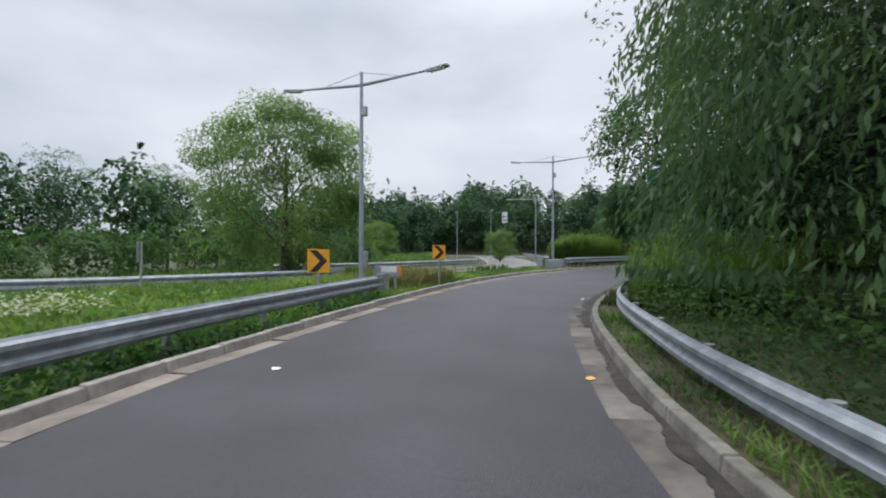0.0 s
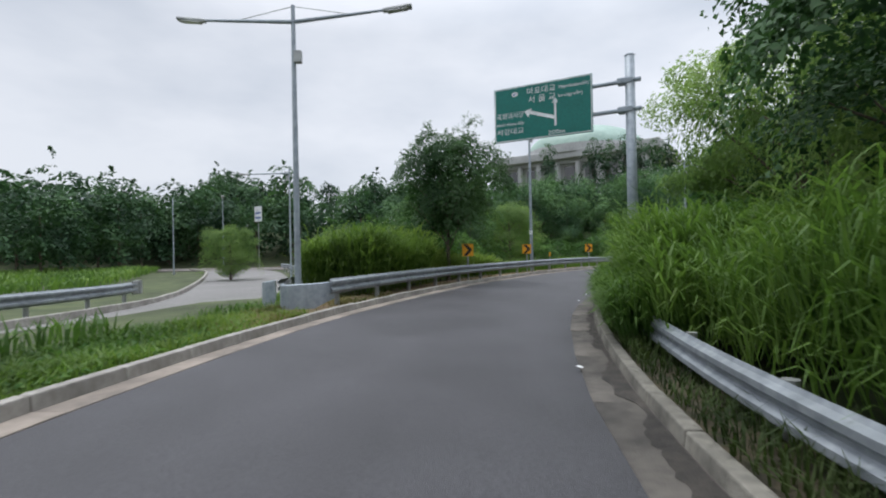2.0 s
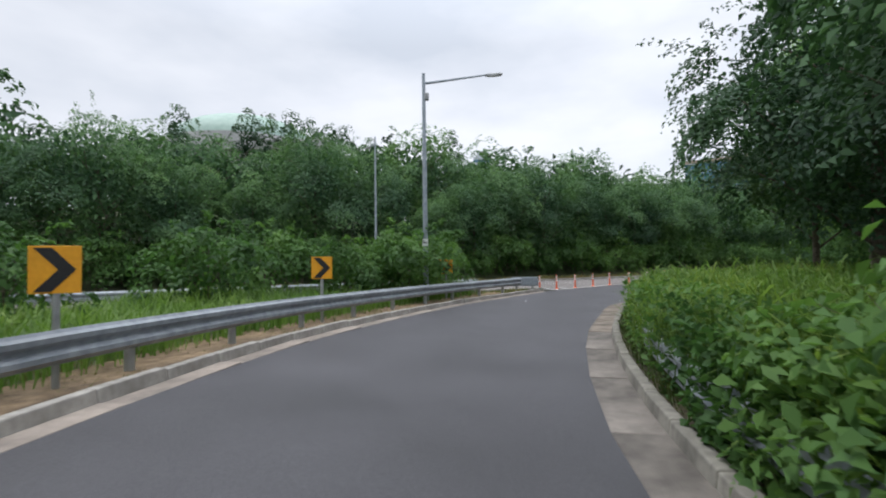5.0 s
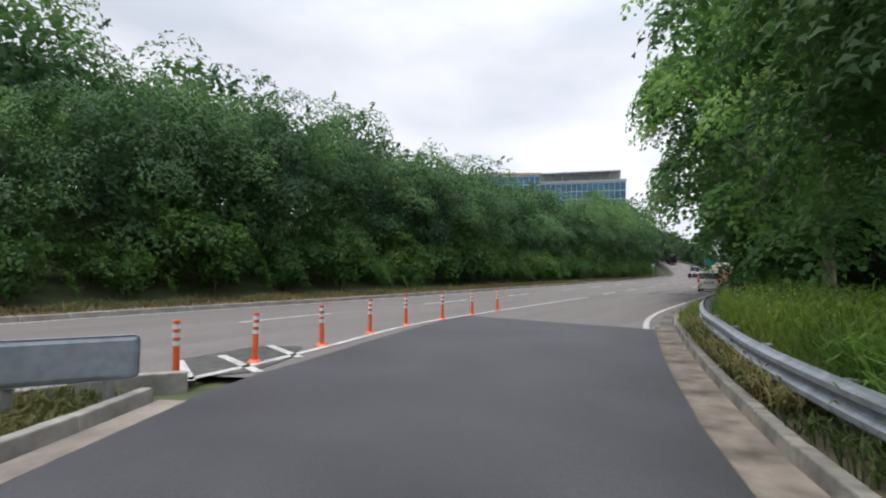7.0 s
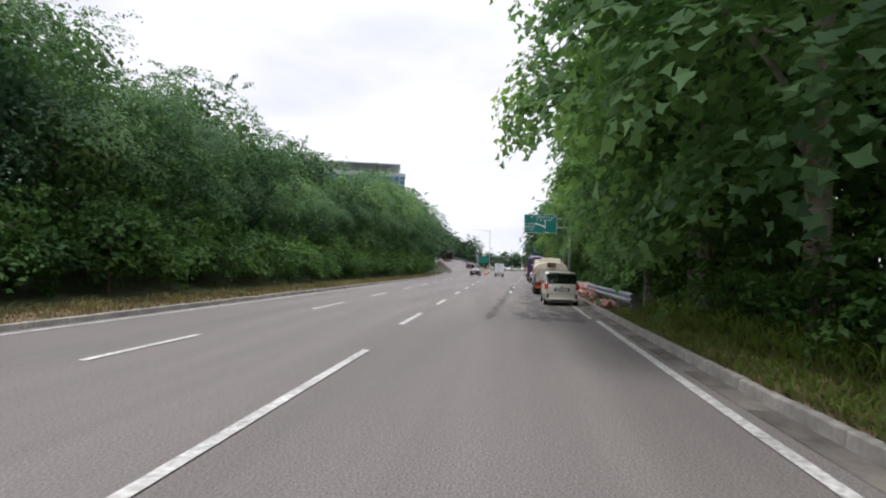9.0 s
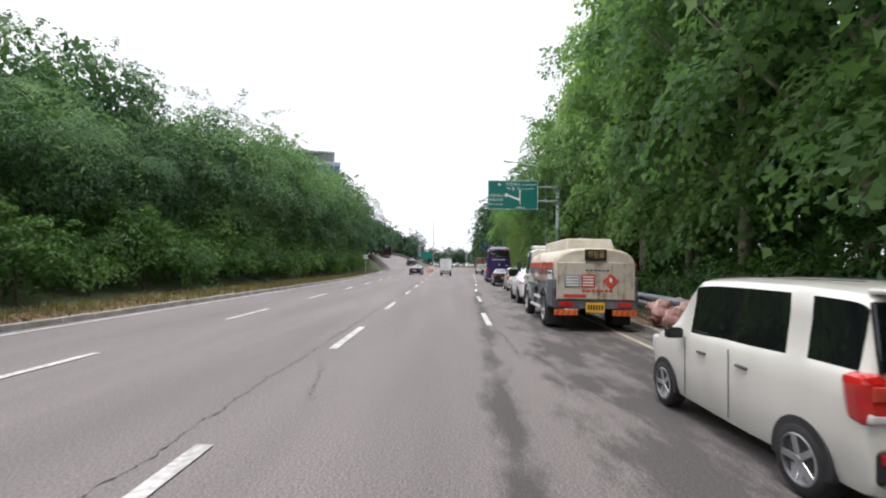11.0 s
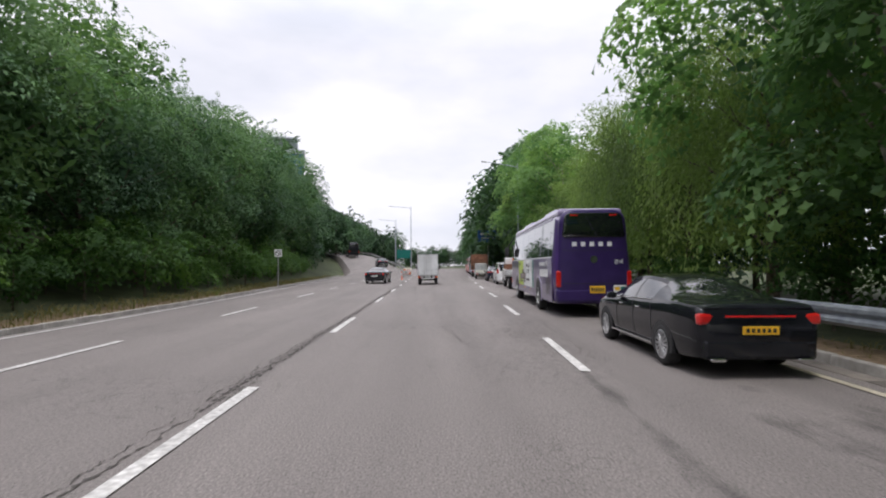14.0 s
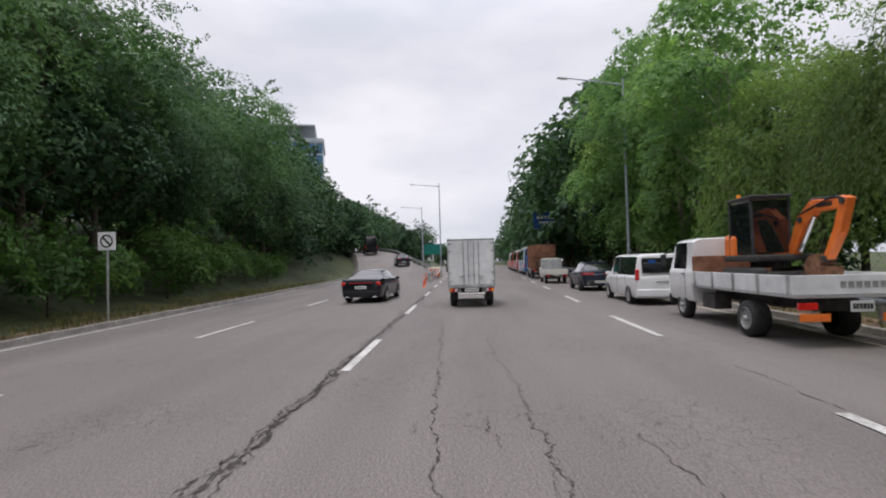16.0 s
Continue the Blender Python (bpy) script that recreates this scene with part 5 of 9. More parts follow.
for x, y, q in ((8.8, 37.6, 0.95), (8.9, 41.8, 1.05)):
    plant("plane2", x, y, 70 * x, q, "tall plane tree behind the green direction sign", group="plane trees along the road")
for k in range(26):
    y = -2 + 4 * k + rnd.uniform(-1, 1)
    plant(f"far{k % 4}", 9.6 + 0.055 * y + (3.0 if 34 < y < 74 else 0.8) + rnd.uniform(-0.5, 0.5), y, rnd.uniform(0, 360), rnd.uniform(0.36, 0.46), "dark undergrowth behind the roadside row")
# inside the bend
plant("willow_big", 50.4, -41.0, 66, 1.02, "large drooping grey-green willow inside the bend")
plant("willow_big", 57.5, -37.6, 100, 0.95, "large drooping grey-green willow inside the bend")
plant("broad", 42.3, -44.0, 20, 0.93, "dark green spreading tree over the ramp's inner edge")
plant("broad", 46.2, -39.8, 140, 1.05, "dark green spreading tree inside the bend")
plant("broad", 36.2, -41.8, 200, 0.92, "dark green spreading tree inside the bend")
for k in range(9):
    plant(f"bank{k % 4}", 31 + 3.2 * k + rnd.uniform(-0.8, 0.8), -35.6 + 0.35 * (k - 4) ** 2 * 0.2 + rnd.uniform(-1, 1), rnd.uniform(0, 360), rnd.uniform(0.75, 0.95), "dense green tree inside the bend", group="thicket inside the bend")
plant("willow_light", 27.2, -40.2, 80, 1.1, "pale green willow inside the bend")
plant("willow_light", 32.2, -39.2, 10, 1.12, "pale green willow inside the bend")
plant("leafy", 22.6, -38.4, 80, 0.95, "loose green tree inside the bend")
plant("broad", 17.5, -33.5, 170, 0.95, "dense green tree inside the bend")
plant("broad", 12.3, -26.5, 160, 1.05, "dense green tree inside the bend")
plant("leafy", 8.4, -20.4, 40, 1.36, "green tree beside the ramp end")
plant("plane1", 7.25, -11.5, 40, 1.13, "plane tree with broad bright green leaves and a pale trunk", group="plane trees along the road")
for k in range(20):
    a = k * 0.7
    plant(f"far{k % 4}", 34 + 17 * math.cos(a) + rnd.uniform(-3, 3), -18 + 12 * math.sin(a) + rnd.uniform(-3, 3), rnd.uniform(0, 360), rnd.uniform(0.7, 0.95), "dark green trees inside the loop", group="trees inside the loop")
for x, y, s in ((27.2, -42.2, 0.8), (25.3, -41.6, 0.9), (23.0, -40.9, 0.85), (20.6, -40.6, 0.8), (24.5, -40.0, 1.15), (21.5, -38.5, 1.2), (18.5, -38.0, 0.95), (28.8, -41.6, 1.1), (19.2, -40.9, 0.6), (17.0, -39.6, 0.6), (25.4, -43.9, 0.42), (26.9, -44.5, 0.4), (24.0, -43.2, 0.45)):
    plant(f"bush{int(x * 7) % 3}", x, y, x * 50, s, "bushy weeds with bright leaves leaning over the guardrail", "shrub", "shrub", "bushy weeds inside the bend")

# outside the bend
plant("willow_light", 46.5, -60.4, 0, 1.0, "rounded pale green willow standing in the grass")
plant("open", 23.7, -51.3, 60, 0.86, "dark green tree with an open crown beside the guardrail")
plant("bush1", -1.0, -32.1, 40, 0.85, "tall bush with bright yellow-green leaves between the rails", "shrub", "shrub")
plant("bank1", 15.4, -50.9, 60, 0.56, "dark leafy young tree behind the guardrail")
plant("bank2", 20.0, -53.4, 10, 0.42, "dark leafy young tree behind the guardrail")
plant("willow_light", 11.8, -48.6, 90, 0.57, "small pale green willow bush behind the guardrail", "shrub", "shrub")
plant("willow_light", 16.5, -64.5, 50, 0.42, "small pale round bush in the grass", "shrub", "shrub")
plant("willow_light", 26, -72, 50, 0.5, "small pale round bush in the grass", "shrub", "shrub")
for k in range(22):
    x, y = 60 - 3.4 * k + rnd.uniform(-1, 1), -72 - 0.3 * k + rnd.uniform(-3, 3)
    if x > 38:
        plant(f"{'bank' if k % 2 else 'far'}{k % 4}", x, y, rnd.uniform(0, 360), rnd.uniform(0.62, 0.78), "dark green tree at the edge of the grass", group="trees beyond the grass")
for x, y, q in ((22.2, -53.6, 0.9), (24.0, -54.6, 0.9), (26.0, -54.6, 0.8), (17.6, -52.2, 0.8), (19.2, -51.4, 0.75), (21.4, -51.9, 0.7), (13.4, -49.6, 0.6), (9.5, -46.5, 0.6)):
    plant(f"bush{int(x) % 3}", x, y, x * 40, q, "dark leafy shrub behind the outer guardrail", "shrub", "shrub", "shrubs outside the bend")
for k in range(34):
    x, y = 22 - 3.0 * k + rnd.uniform(-1, 1), -88 - 0.35 * k + rnd.uniform(-5, 5)
    plant(f"far{k % 4}", x, y, rnd.uniform(0, 360), rnd.uniform(0.75, 1.05), "dark green trees of a distant wood", group="trees of the distant wood")
for k in range(12):
    plant(f"bush{k % 3}", 58 - 2.2 * k + rnd.uniform(-1, 1), -66 - 0.1 * k + rnd.uniform(-1, 1), rnd.uniform(0, 360), rnd.uniform(0.6, 0.9), "green shrub at the edge of the grass", "shrub", "shrub", "shrubs beyond the grass")
for x, y, s in ((2.2, -35.1, 0.95), (0.9, -34.0, 0.95), (1.9, -36.2, 0.8), (6.5, -45.0, 0.7), (3.0, -41.5, 0.9), (1.0, -37.0, 0.8), (0.2, -39.5, 1.0), (-1.2, -35.0, 0.75), (8.5, -47.5, 0.9)):
    plant(f"bush{int(x * 3) % 3}", x, y, x * 70, s, "bright green shrub on the traffic island", "shrub", "shrub", "shrubs on the island")


# ---- grasses ----
def blades(name, places, heights, rng, material, label, width=0.02, lean=0.35, category="grass"):
    """Bending blades of grass: each one two quads."""
    n = len(places)
    a = rng.uniform(0, 6.2832, n)
    d = np.stack([np.cos(a), np.sin(a), 0 * a], 1)
    s = np.stack([-np.sin(a), np.cos(a), 0 * a], 1)
    h = heights[:, None]
    up = np.array((0, 0, 1.0))
    ln = (lean * (0.3 + rng.random(n)))[:, None] * h
    w = (width * (0.6 + 0.8 * rng.random(n)))[:, None]
    b0, b1, b2 = places, places + up * h * 0.62 + d * ln * 0.35, places + up * h * (1.0 - 0.25 * (ln / h)) + d * ln * 1.1
    v = np.empty((n, 2, 4, 3))
    v[:, 0] = np.stack([b0 - s * w * 0.6, b0 + s * w * 0.6, b1 + s * w, b1 - s * w], 1)
    v[:, 1] = np.stack([b1 - s * w, b1 + s * w, b2 + s * w * 0.15, b2 - s * w * 0.15], 1)
    return tagged(new(name, quads(name, v.reshape(-1, 4, 3), material)), label, category, kind="stuff")


def reeds(name, places, heights, rng, material, label, toward=(0.0, 0.0), width=0.014, length=0.75):
    """A thick stand of reed grass: leaves leave their stems at all heights, arch outwards and droop at the tip."""
    n = len(places)
    a = rng.uniform(0, 6.2832, n)
    d = np.stack([np.cos(a) + toward[0], np.sin(a) + toward[1], 0 * a], 1)
    d /= np.linalg.norm(d, axis=1)[:, None] + 1e-6
    s = np.stack([-d[:, 1], d[:, 0], 0 * a], 1)
    up = np.array((0, 0, 1.0))
    ln = np.minimum(length * (0.6 + 0.7 * rng.random(n)), heights * 0.9)[:, None]
    z0 = (heights[:, None] - ln * 0.62) * (rng.random(n) ** 0.6)[:, None]
    stiff = (0.35 + 0.65 * rng.random(n))[:, None]
    w = (width * (0.6 + 0.8 * rng.random(n)))[:, None]
    q0 = places + up * z0
    q1 = q0 + ln * (up * 0.42 + d * 0.16)
    q2 = q1 + ln * (up * 0.22 * stiff + d * 0.26)
    q3 = q2 + ln * (up * (0.30 * stiff - 0.27) + d * 0.22)
    v = np.empty((n, 3, 4, 3))
    v[:, 0] = np.stack([q0 - s * w * 0.5, q0 + s * w * 0.5, q1 + s * w, q1 - s * w], 1)
    v[:, 1] = np.stack([q1 - s * w, q1 + s * w, q2 + s * w * 0.8, q2 - s * w * 0.8], 1)
    v[:, 2] = np.stack([q2 - s * w * 0.8, q2 + s * w * 0.8, q3 + s * w * 0.1, q3 - s * w * 0.1], 1)
    return tagged(new(name, quads(name, v.reshape(-1, 4, 3), material)), label, "grass", kind="stuff")


def lifted(xy):
    """lift_of for many places at once, read from a coarse grid."""
    key = np.round(xy / 0.5).astype(int)
    seen = {}
    out = np.empty(len(xy))
    for i, k in enumerate(map(tuple, key)):
        if k not in seen:
            seen[k] = lift_of(k[0] * 0.5, k[1] * 0.5) if -4 < k[0] * 0.5 < 62 else 0.0
        out[i] = seen[k]
    return out


def along(line, rng, n, d0, d1, z=0.0, lo=0.0, hi=1.0):
    """Random places beside a line, d0 to d1 metres to its right."""
    pts = np.array([tuple(p) for p in line])
    t = np.gradient(pts, axis=0)
    t /= np.linalg.norm(t, axis=1)[:, None]
    i = (rng.uniform(lo, hi, n) * (len(pts) - 2)).astype(int)
    f = rng.random(n)[:, None]
    p = pts[i] * (1 - f) + pts[i + 1] * f
    d = rng.uniform(d0, d1, n)[:, None]
    xy = p + np.stack([t[i, 1], -t[i, 0]], 1) * d
    return np.concatenate([xy, lifted(xy)[:, None] + z], 1)


rng = np.random.default_rng(7)


def crop(line, x0, x1):
    return [p for p in line if x0 <= p.x <= x1]


def tufted(n, lo, hi, places, scale=0.6):
    """Uneven heights that follow slow waves over the ground."""
    w = np.sin(places[:, 0] * scale) * np.cos(places[:, 1] * scale * 1.3 + 1.0)
    return np.clip((lo + hi) / 2 + (hi - lo) * 0.35 * w + rng.normal(0, (hi - lo) * 0.16, n), lo * 0.7, hi * 1.15)


def weeds(name, places, rng, leaf, material, label, rise=0.25):
    n = len(places)
    q = places.copy()
    q[:, 2] += rise * rng.random(n) ** 1.5
    return tagged(new(name, leaf_cloud(name, q, np.tile((0, 0, 1.0), (n, 1)), leaf * (0.6 + 0.8 * rng.random(n)), rng, material, 0.6)), label, "weeds", kind="stuff")


# tall reeds inside the bend: behind the rail at first, over rail and kerb further on
p = along(crop(RAMP_RIGHT, 36.5, 50), rng, 15000, 1.25, 4.6)
h = np.interp(p[:, 0], (36, 40, 47), (2.05, 1.85, 1.6)) * (0.9 + 0.15 * np.sin(p[:, 0] * 1.7 + p[:, 1]) + rng.normal(0, 0.07, len(p)))
reeds("tall_grass", p, h, rng, M_GRASS, "tall bright green reed grass behind the inner guardrail", (-0.1, -0.5), 0.012, 0.8)
p = along(crop(RAMP_RIGHT, 27.5, 37.5), rng, 18000, 0.85, 4.4)
p = p[p[:, 0] > 28.8]
h = np.interp(p[:, 0], (28.5, 30, 34, 38), (1.7, 2.15, 2.15, 1.9)) * (0.88 + 0.14 * np.sin(p[:, 0] * 1.9 + p[:, 1]) + rng.normal(0, 0.06, len(p)))
reeds("tall_grass", p, h, rng, M_GRASS, "tall bright green reed grass hanging over guardrail and kerb", (-0.1, -0.8), 0.013, 0.85)
p = along(crop(RAMP_RIGHT, 29.5, 37.0), rng, 3600, 0.5, 1.0)
reeds("tall_grass", p, 0.75 + 0.4 * rng.random(len(p)), rng, M_GRASS, "tangled grass drooping over the inner kerb", (-0.1, -1.0), 0.012, 0.65)
p = along(crop(RAMP_RIGHT, 10, 28.5), rng, 13000, 1.2, 5.0)
reeds("tall_grass", p, tufted(len(p), 0.8, 1.5, p), rng, M_GRASS, "green grass and weeds mixed inside the bend", (-0.2, -0.4), 0.012, 0.6)
p = along([q for q in RAMP_RIGHT if -36 < q.y < -24 and q.x < 11], rng, 15000, 0.95, 5.0)
reeds("tall_grass", p, tufted(len(p), 0.8, 1.25, p), rng, M_GRASS, "tall green grass beside the end of the ramp", (-0.4, -0.2), 0.012, 0.7)
p = along([q for q in RAMP_RIGHT if q.y > -25 and q.x < 11], rng, 9000, 1.2, 5.0)
reeds("tall_grass", p, tufted(len(p), 0.7, 1.3, p), rng, M_GRASS_PALE, "green grass behind the low guardrail at the merge", (-0.3, 0.0), 0.01, 0.5)
p = along([q for q in RAMP_RIGHT if q.y > -25 and q.x < 11], rng, 3500, 0.52, 1.2)
reeds("tall_grass", p, tufted(len(p), 0.22, 0.5, p), rng, M_GRASS_DRY, "ragged yellowed grass creeping over the kerb at the merge", (-0.15, -0.1), 0.009, 0.5)
p = along(crop(RAMP_LEFT, 43, 62), rng, 11000, -6.5, -1.3)
blades("meadow_grass", p, tufted(len(p), 0.3, 0.7, p), rng, M_GRASS_PALE, "pale yellow-green grass behind the outer guardrail", 0.016, 0.6)
me_ = [q for q in RAMP_RIGHT if q.y > -21] + MAIN_RIGHT[1:44]
p = along(me_, rng, 5000, 0.5, 1.7)
blades("verge_grass", p, tufted(len(p), 0.15, 0.45, p, 1.6), rng, M_GRASS_PALE, "ragged pale green grass between kerb and merge guardrail", 0.009, 0.7)
p = along(me_, rng, 9000, 0.45, 1.6)
blades("verge_grass", p, tufted(len(p), 0.12, 0.4, p, 1.6), rng, M_GRASS_DRY, "dry yellow grass between kerb and merge guardrail", 0.009, 0.9)
p = along(me_[:24], rng, 3800, 2.2, 4.4)
reeds("tall_grass", p, tufted(len(p), 0.75, 1.35, p, 1.3), rng, M_GRASS_PALE, "bright yellow-green weeds behind the merge guardrail", (-0.2, 0.0), 0.016, 0.5)
p = along(MAIN_RIGHT[:40], rng, 5000, 1.6, 5.0)
weeds("bushy_weeds", p, rng, 0.1, M_LEAF_SHRUB, "leafy weeds behind the merge guardrail", 0.8)
p = along(MAIN_RIGHT[:36], rng, 260, 1.8, 4.2)
p[:, 2] += 0.75
weeds("pale_flowers", p, rng, 0.05, M_FLOWER, "small white wild flowers behind the merge guardrail", 0.35)
p = along(MAIN_RIGHT[:44], rng, 9000, 1.35, 5.0)
reeds("tall_grass", p, tufted(len(p), 0.5, 0.95, p), rng, M_GRASS_PALE, "green grass and weeds before the plane trees", (0, 0), 0.011, 0.5)
p = along(crop(RAMP_RIGHT, 49, 70), rng, 17000, 1.2, 5.0)
weeds("undergrowth", p, rng, 0.085, M_LEAF_GREY, "dull green undergrowth below the willows", 1.1)
# short verge grass, both sides of the ramp
p = along([q for q in RAMP_RIGHT[24:] if q.x > 49], rng, 9000, 0.53, 1.45)
blades("verge_grass", p, tufted(len(p), 0.1, 0.3, p, 2.0), rng, M_GRASS, "short fresh green grass between kerb and guardrail", 0.008, 0.7)
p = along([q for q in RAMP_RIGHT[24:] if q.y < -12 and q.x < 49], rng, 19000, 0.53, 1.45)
blades("verge_grass", p, tufted(len(p), 0.16, 0.42, p, 2.0), rng, M_GRASS_SHADED, "short green grass, coloured dull for shade, between kerb and guardrail", 0.008, 0.7)
p = along([q for q in RAMP_LEFT if q.x < 31], rng, 9000, -1.9, -0.52)
blades("verge_grass", p, tufted(len(p), 0.05, 0.2, p, 2.0), rng, M_GRASS_DRY, "dry straw-coloured grass between kerb and guardrail", 0.008, 0.9)
p = along(crop(RAMP_LEFT, 35, 80), rng, 16000, -2.3, -0.52)
blades("verge_grass", p, tufted(len(p), 0.08, 0.3, p, 2.0), rng, M_GRASS, "low green weeds behind the outer kerb", 0.012, 0.7)
# fields outside the bend
p = along(crop(RAMP_LEFT, 36, 75), rng, 24000, -17, -2.0)
p = p[(p[:, 1] < -53) & ~((p[:, 0] < 47) & (np.abs(p[:, 1] + 57.5 + 0.25 * (40 - p[:, 0])) < 2.4))]
blades("meadow_grass", p, tufted(len(p), 0.3, 0.62, p), rng, M_GRASS, "knee-high bright green meadow", 0.02, 0.6)
p = along(crop(RAMP_LEFT, 44.0, 48.6), rng, 1300, -3.2, -0.75)
blades("weed_clump", p, tufted(len(p), 0.4, 0.95, p, 1.4), rng, M_GRASS_DRY, "brownish tall weeds around the chevron sign", 0.012, 0.5)
p = np.concatenate([along(crop(RAMP_LEFT, 26, 31), rng, 14000, -4.4, -1.0), along(crop(RAMP_LEFT, 19, 26), rng, 10000, -4.4, -1.7)])
p = p[p[:, 1] > -54.9]
h = np.interp(p[:, 0], (19, 23, 26, 29, 31), (1.0, 1.35, 2.05, 2.15, 1.75)) * (0.88 + 0.14 * np.sin(p[:, 0] * 1.6 + p[:, 1]) + rng.normal(0, 0.07, len(p)))
reeds("tall_grass", p, h, rng, M_GRASS_PALE, "tall pale green reed grass behind the guardrail", (0.0, 0.5), 0.014, 0.8)
p = along([q for q in RAMP_LEFT if q.x < 19.5 and q.y < -30], rng, 15000, -8.0, -1.1)
p = p[p[:, 0] > -0.6]
blades("meadow_grass", p, tufted(len(p), 0.4, 0.95, p), rng, M_GRASS, "yellow-green meadow outside the bend", 0.016, 0.5)
p = np.stack([rng.uniform(-4, 34, 15000), rng.uniform(-96, -60, 15000), np.zeros(15000)], 1)
p = p[p[:, 1] < -66.0 - 0.0 * p[:, 0]]
p = p[(p[:, 1] < -60 - (34 - p[:, 0]) * 0.62)]
blades("meadow_grass", p, tufted(len(p), 0.35, 0.8, p), rng, M_GRASS, "bright green meadow beyond the side road", 0.035, 0.5)
p = along(crop(SIDE_NEAR, 25, 50), rng, 5000, 0.1, 1.6)
p = p[p[:, 1] < -53.9]
blades("verge_grass", p, tufted(len(p), 0.1, 0.3, p, 2.0), rng, M_GRASS, "short green grass on the narrow island", 0.012, 0.7)
p = along([q for q in MAIN_LEFT if -70 < q.y < 100], rng, 16000, -2.6, -0.35)
blades("verge_grass", p, tufted(len(p), 0.12, 0.48, p, 1.5), rng, M_GRASS_DRY, "patchy dry grass at the foot of the bank", 0.012, 0.8)
p = along([q for q in MAIN_LEFT if -60 < q.y < 45], rng, 9000, -3.2, -0.5)
weeds("leaf_litter", p, rng, 0.1, M_LITTER, "brown dead leaves at the foot of the bank", 0.16)
p = along([q for q in MAIN_RIGHT if 4 < q.y < 90], rng, 5000, 0.55, 1.8)
blades("verge_grass", p, tufted(len(p), 0.05, 0.3, p, 1.5), rng, M_GRASS_DRY, "dusty grass below the guardrail", 0.01, 0.8)
p = along([q for q in RAMP_LEFT if q.x < 2.8], rng, 3000, -2.2, -0.5)
p = p[p[:, 0] > -0.9]
blades("verge_grass", p, tufted(len(p), 0.06, 0.22, p, 1.5), rng, M_GRASS_DRY, "sparse yellowed grass on the island nose", 0.01, 0.8)


p = along(crop(RAMP_LEFT, 50, 78), rng, 9000, -1.6, -0.5)
weeds("low_weeds", p, rng, 0.13, M_LEAF_SHRUB, "broad-leaved green weeds under the guardrail", 0.28)
p = along(crop(RAMP_LEFT, 43, 70), rng, 7000, -6.5, -1.2)
weeds("low_weeds", p, rng, 0.16, M_LEAF_SHRUB, "broad-leaved green weeds behind the guardrail", 0.5)
p = along(crop(RAMP_LEFT, 54.5, 58.5), rng, 650, -5.0, -3.2)
p[:, 2] += 0.45
weeds("pale_flowers", p, rng, 0.07, M_FLOWER, "pale flowering heads above the weeds", 0.25)
p = along(crop(RAMP_LEFT, 34.5, 49), rng, 5200, -2.2, -0.5)
weeds("low_weeds", p, rng, 0.075, M_LEAF_SHRUB, "creeping green weeds behind the outer kerb", 0.16)
p = along(crop(RAMP_LEFT, 33.5, 50), rng, 8000, -2.2, -0.5)
blades("verge_grass", p, tufted(len(p), 0.1, 0.32, p, 1.8), rng, M_GRASS_PALE, "pale green grass on the narrow verge", 0.009, 0.8)
p = along(crop(RAMP_LEFT, 29.5, 36.5), rng, 4200, -2.0, -0.5)
blades("verge_grass", p, tufted(len(p), 0.06, 0.26, p, 2.2), rng, M_GRASS_DRY, "withered grass round the rail shield", 0.008, 0.9)
p = np.concatenate([along(crop(RAMP_RIGHT, 15, 22.5), rng, 11000, 0.6, 3.0), along(crop(RAMP_RIGHT, 22, 29), rng, 8000, 1.0, 3.2)])
weeds("bushy_weeds", p, rng, 0.13, M_LEAF_SHRUB, "bushy bright weeds pushing over the inner guardrail", 0.9)
p = along(crop(RAMP_RIGHT, 10.5, 24.8), rng, 15000, 0.56, 1.9)
p[:, 2] += 0.1 * rng.random(len(p))
weeds("bushy_weeds", p, rng, 0.1, M_LEAF_SHRUB, "thick leafy weeds burying the inner guardrail", 1.05)
p = along(crop(RAMP_RIGHT, 18.5, 25.2), rng, 10000, 0.6, 1.25)
weeds("bushy_weeds", p, rng, 0.085, M_LEAF_SHRUB, "small-leaved weeds hanging over rail and kerb", 1.0)
p = along(crop(RAMP_RIGHT, 10.5, 24.0), rng, 7000, 0.62, 2.2)
reeds("tall_grass", p, tufted(len(p), 0.9, 1.5, p), rng, M_GRASS_PALE, "narrow-leaved pale grass among the weeds over the rail", (-0.2, -0.5), 0.01, 0.5)
p = along(crop(RAMP_RIGHT, 20.5, 24.3), rng, 5200, 0.42, 0.95)
p[:, 2] += 0.35
weeds("bushy_weeds", p, rng, 0.1, M_LEAF_SHRUB, "leafy stems hanging over the rail", 0.55)
p = along(crop(RAMP_RIGHT, 14, 23.9), rng, 9000, 0.44, 0.85)
weeds("bushy_weeds", p, rng, 0.1, M_LEAF_SHRUB, "leafy weeds spilling over the rail onto the kerb", 0.95)
p = along(crop(RAMP_RIGHT, 8, 16), rng, 6000, 0.9, 3.0)
weeds("bushy_weeds", p, rng, 0.13, M_LEAF_SHRUB, "bright leafy weeds behind the inner kerb", 0.7)
p = along([q for q in RAMP_RIGHT if q.y > -22], rng, 130, 1.3, 4.0)
p[:, 2] += 0.7
weeds("pale_flowers", p, rng, 0.06, M_FLOWER, "small white wild flowers in the grass", 0.4)


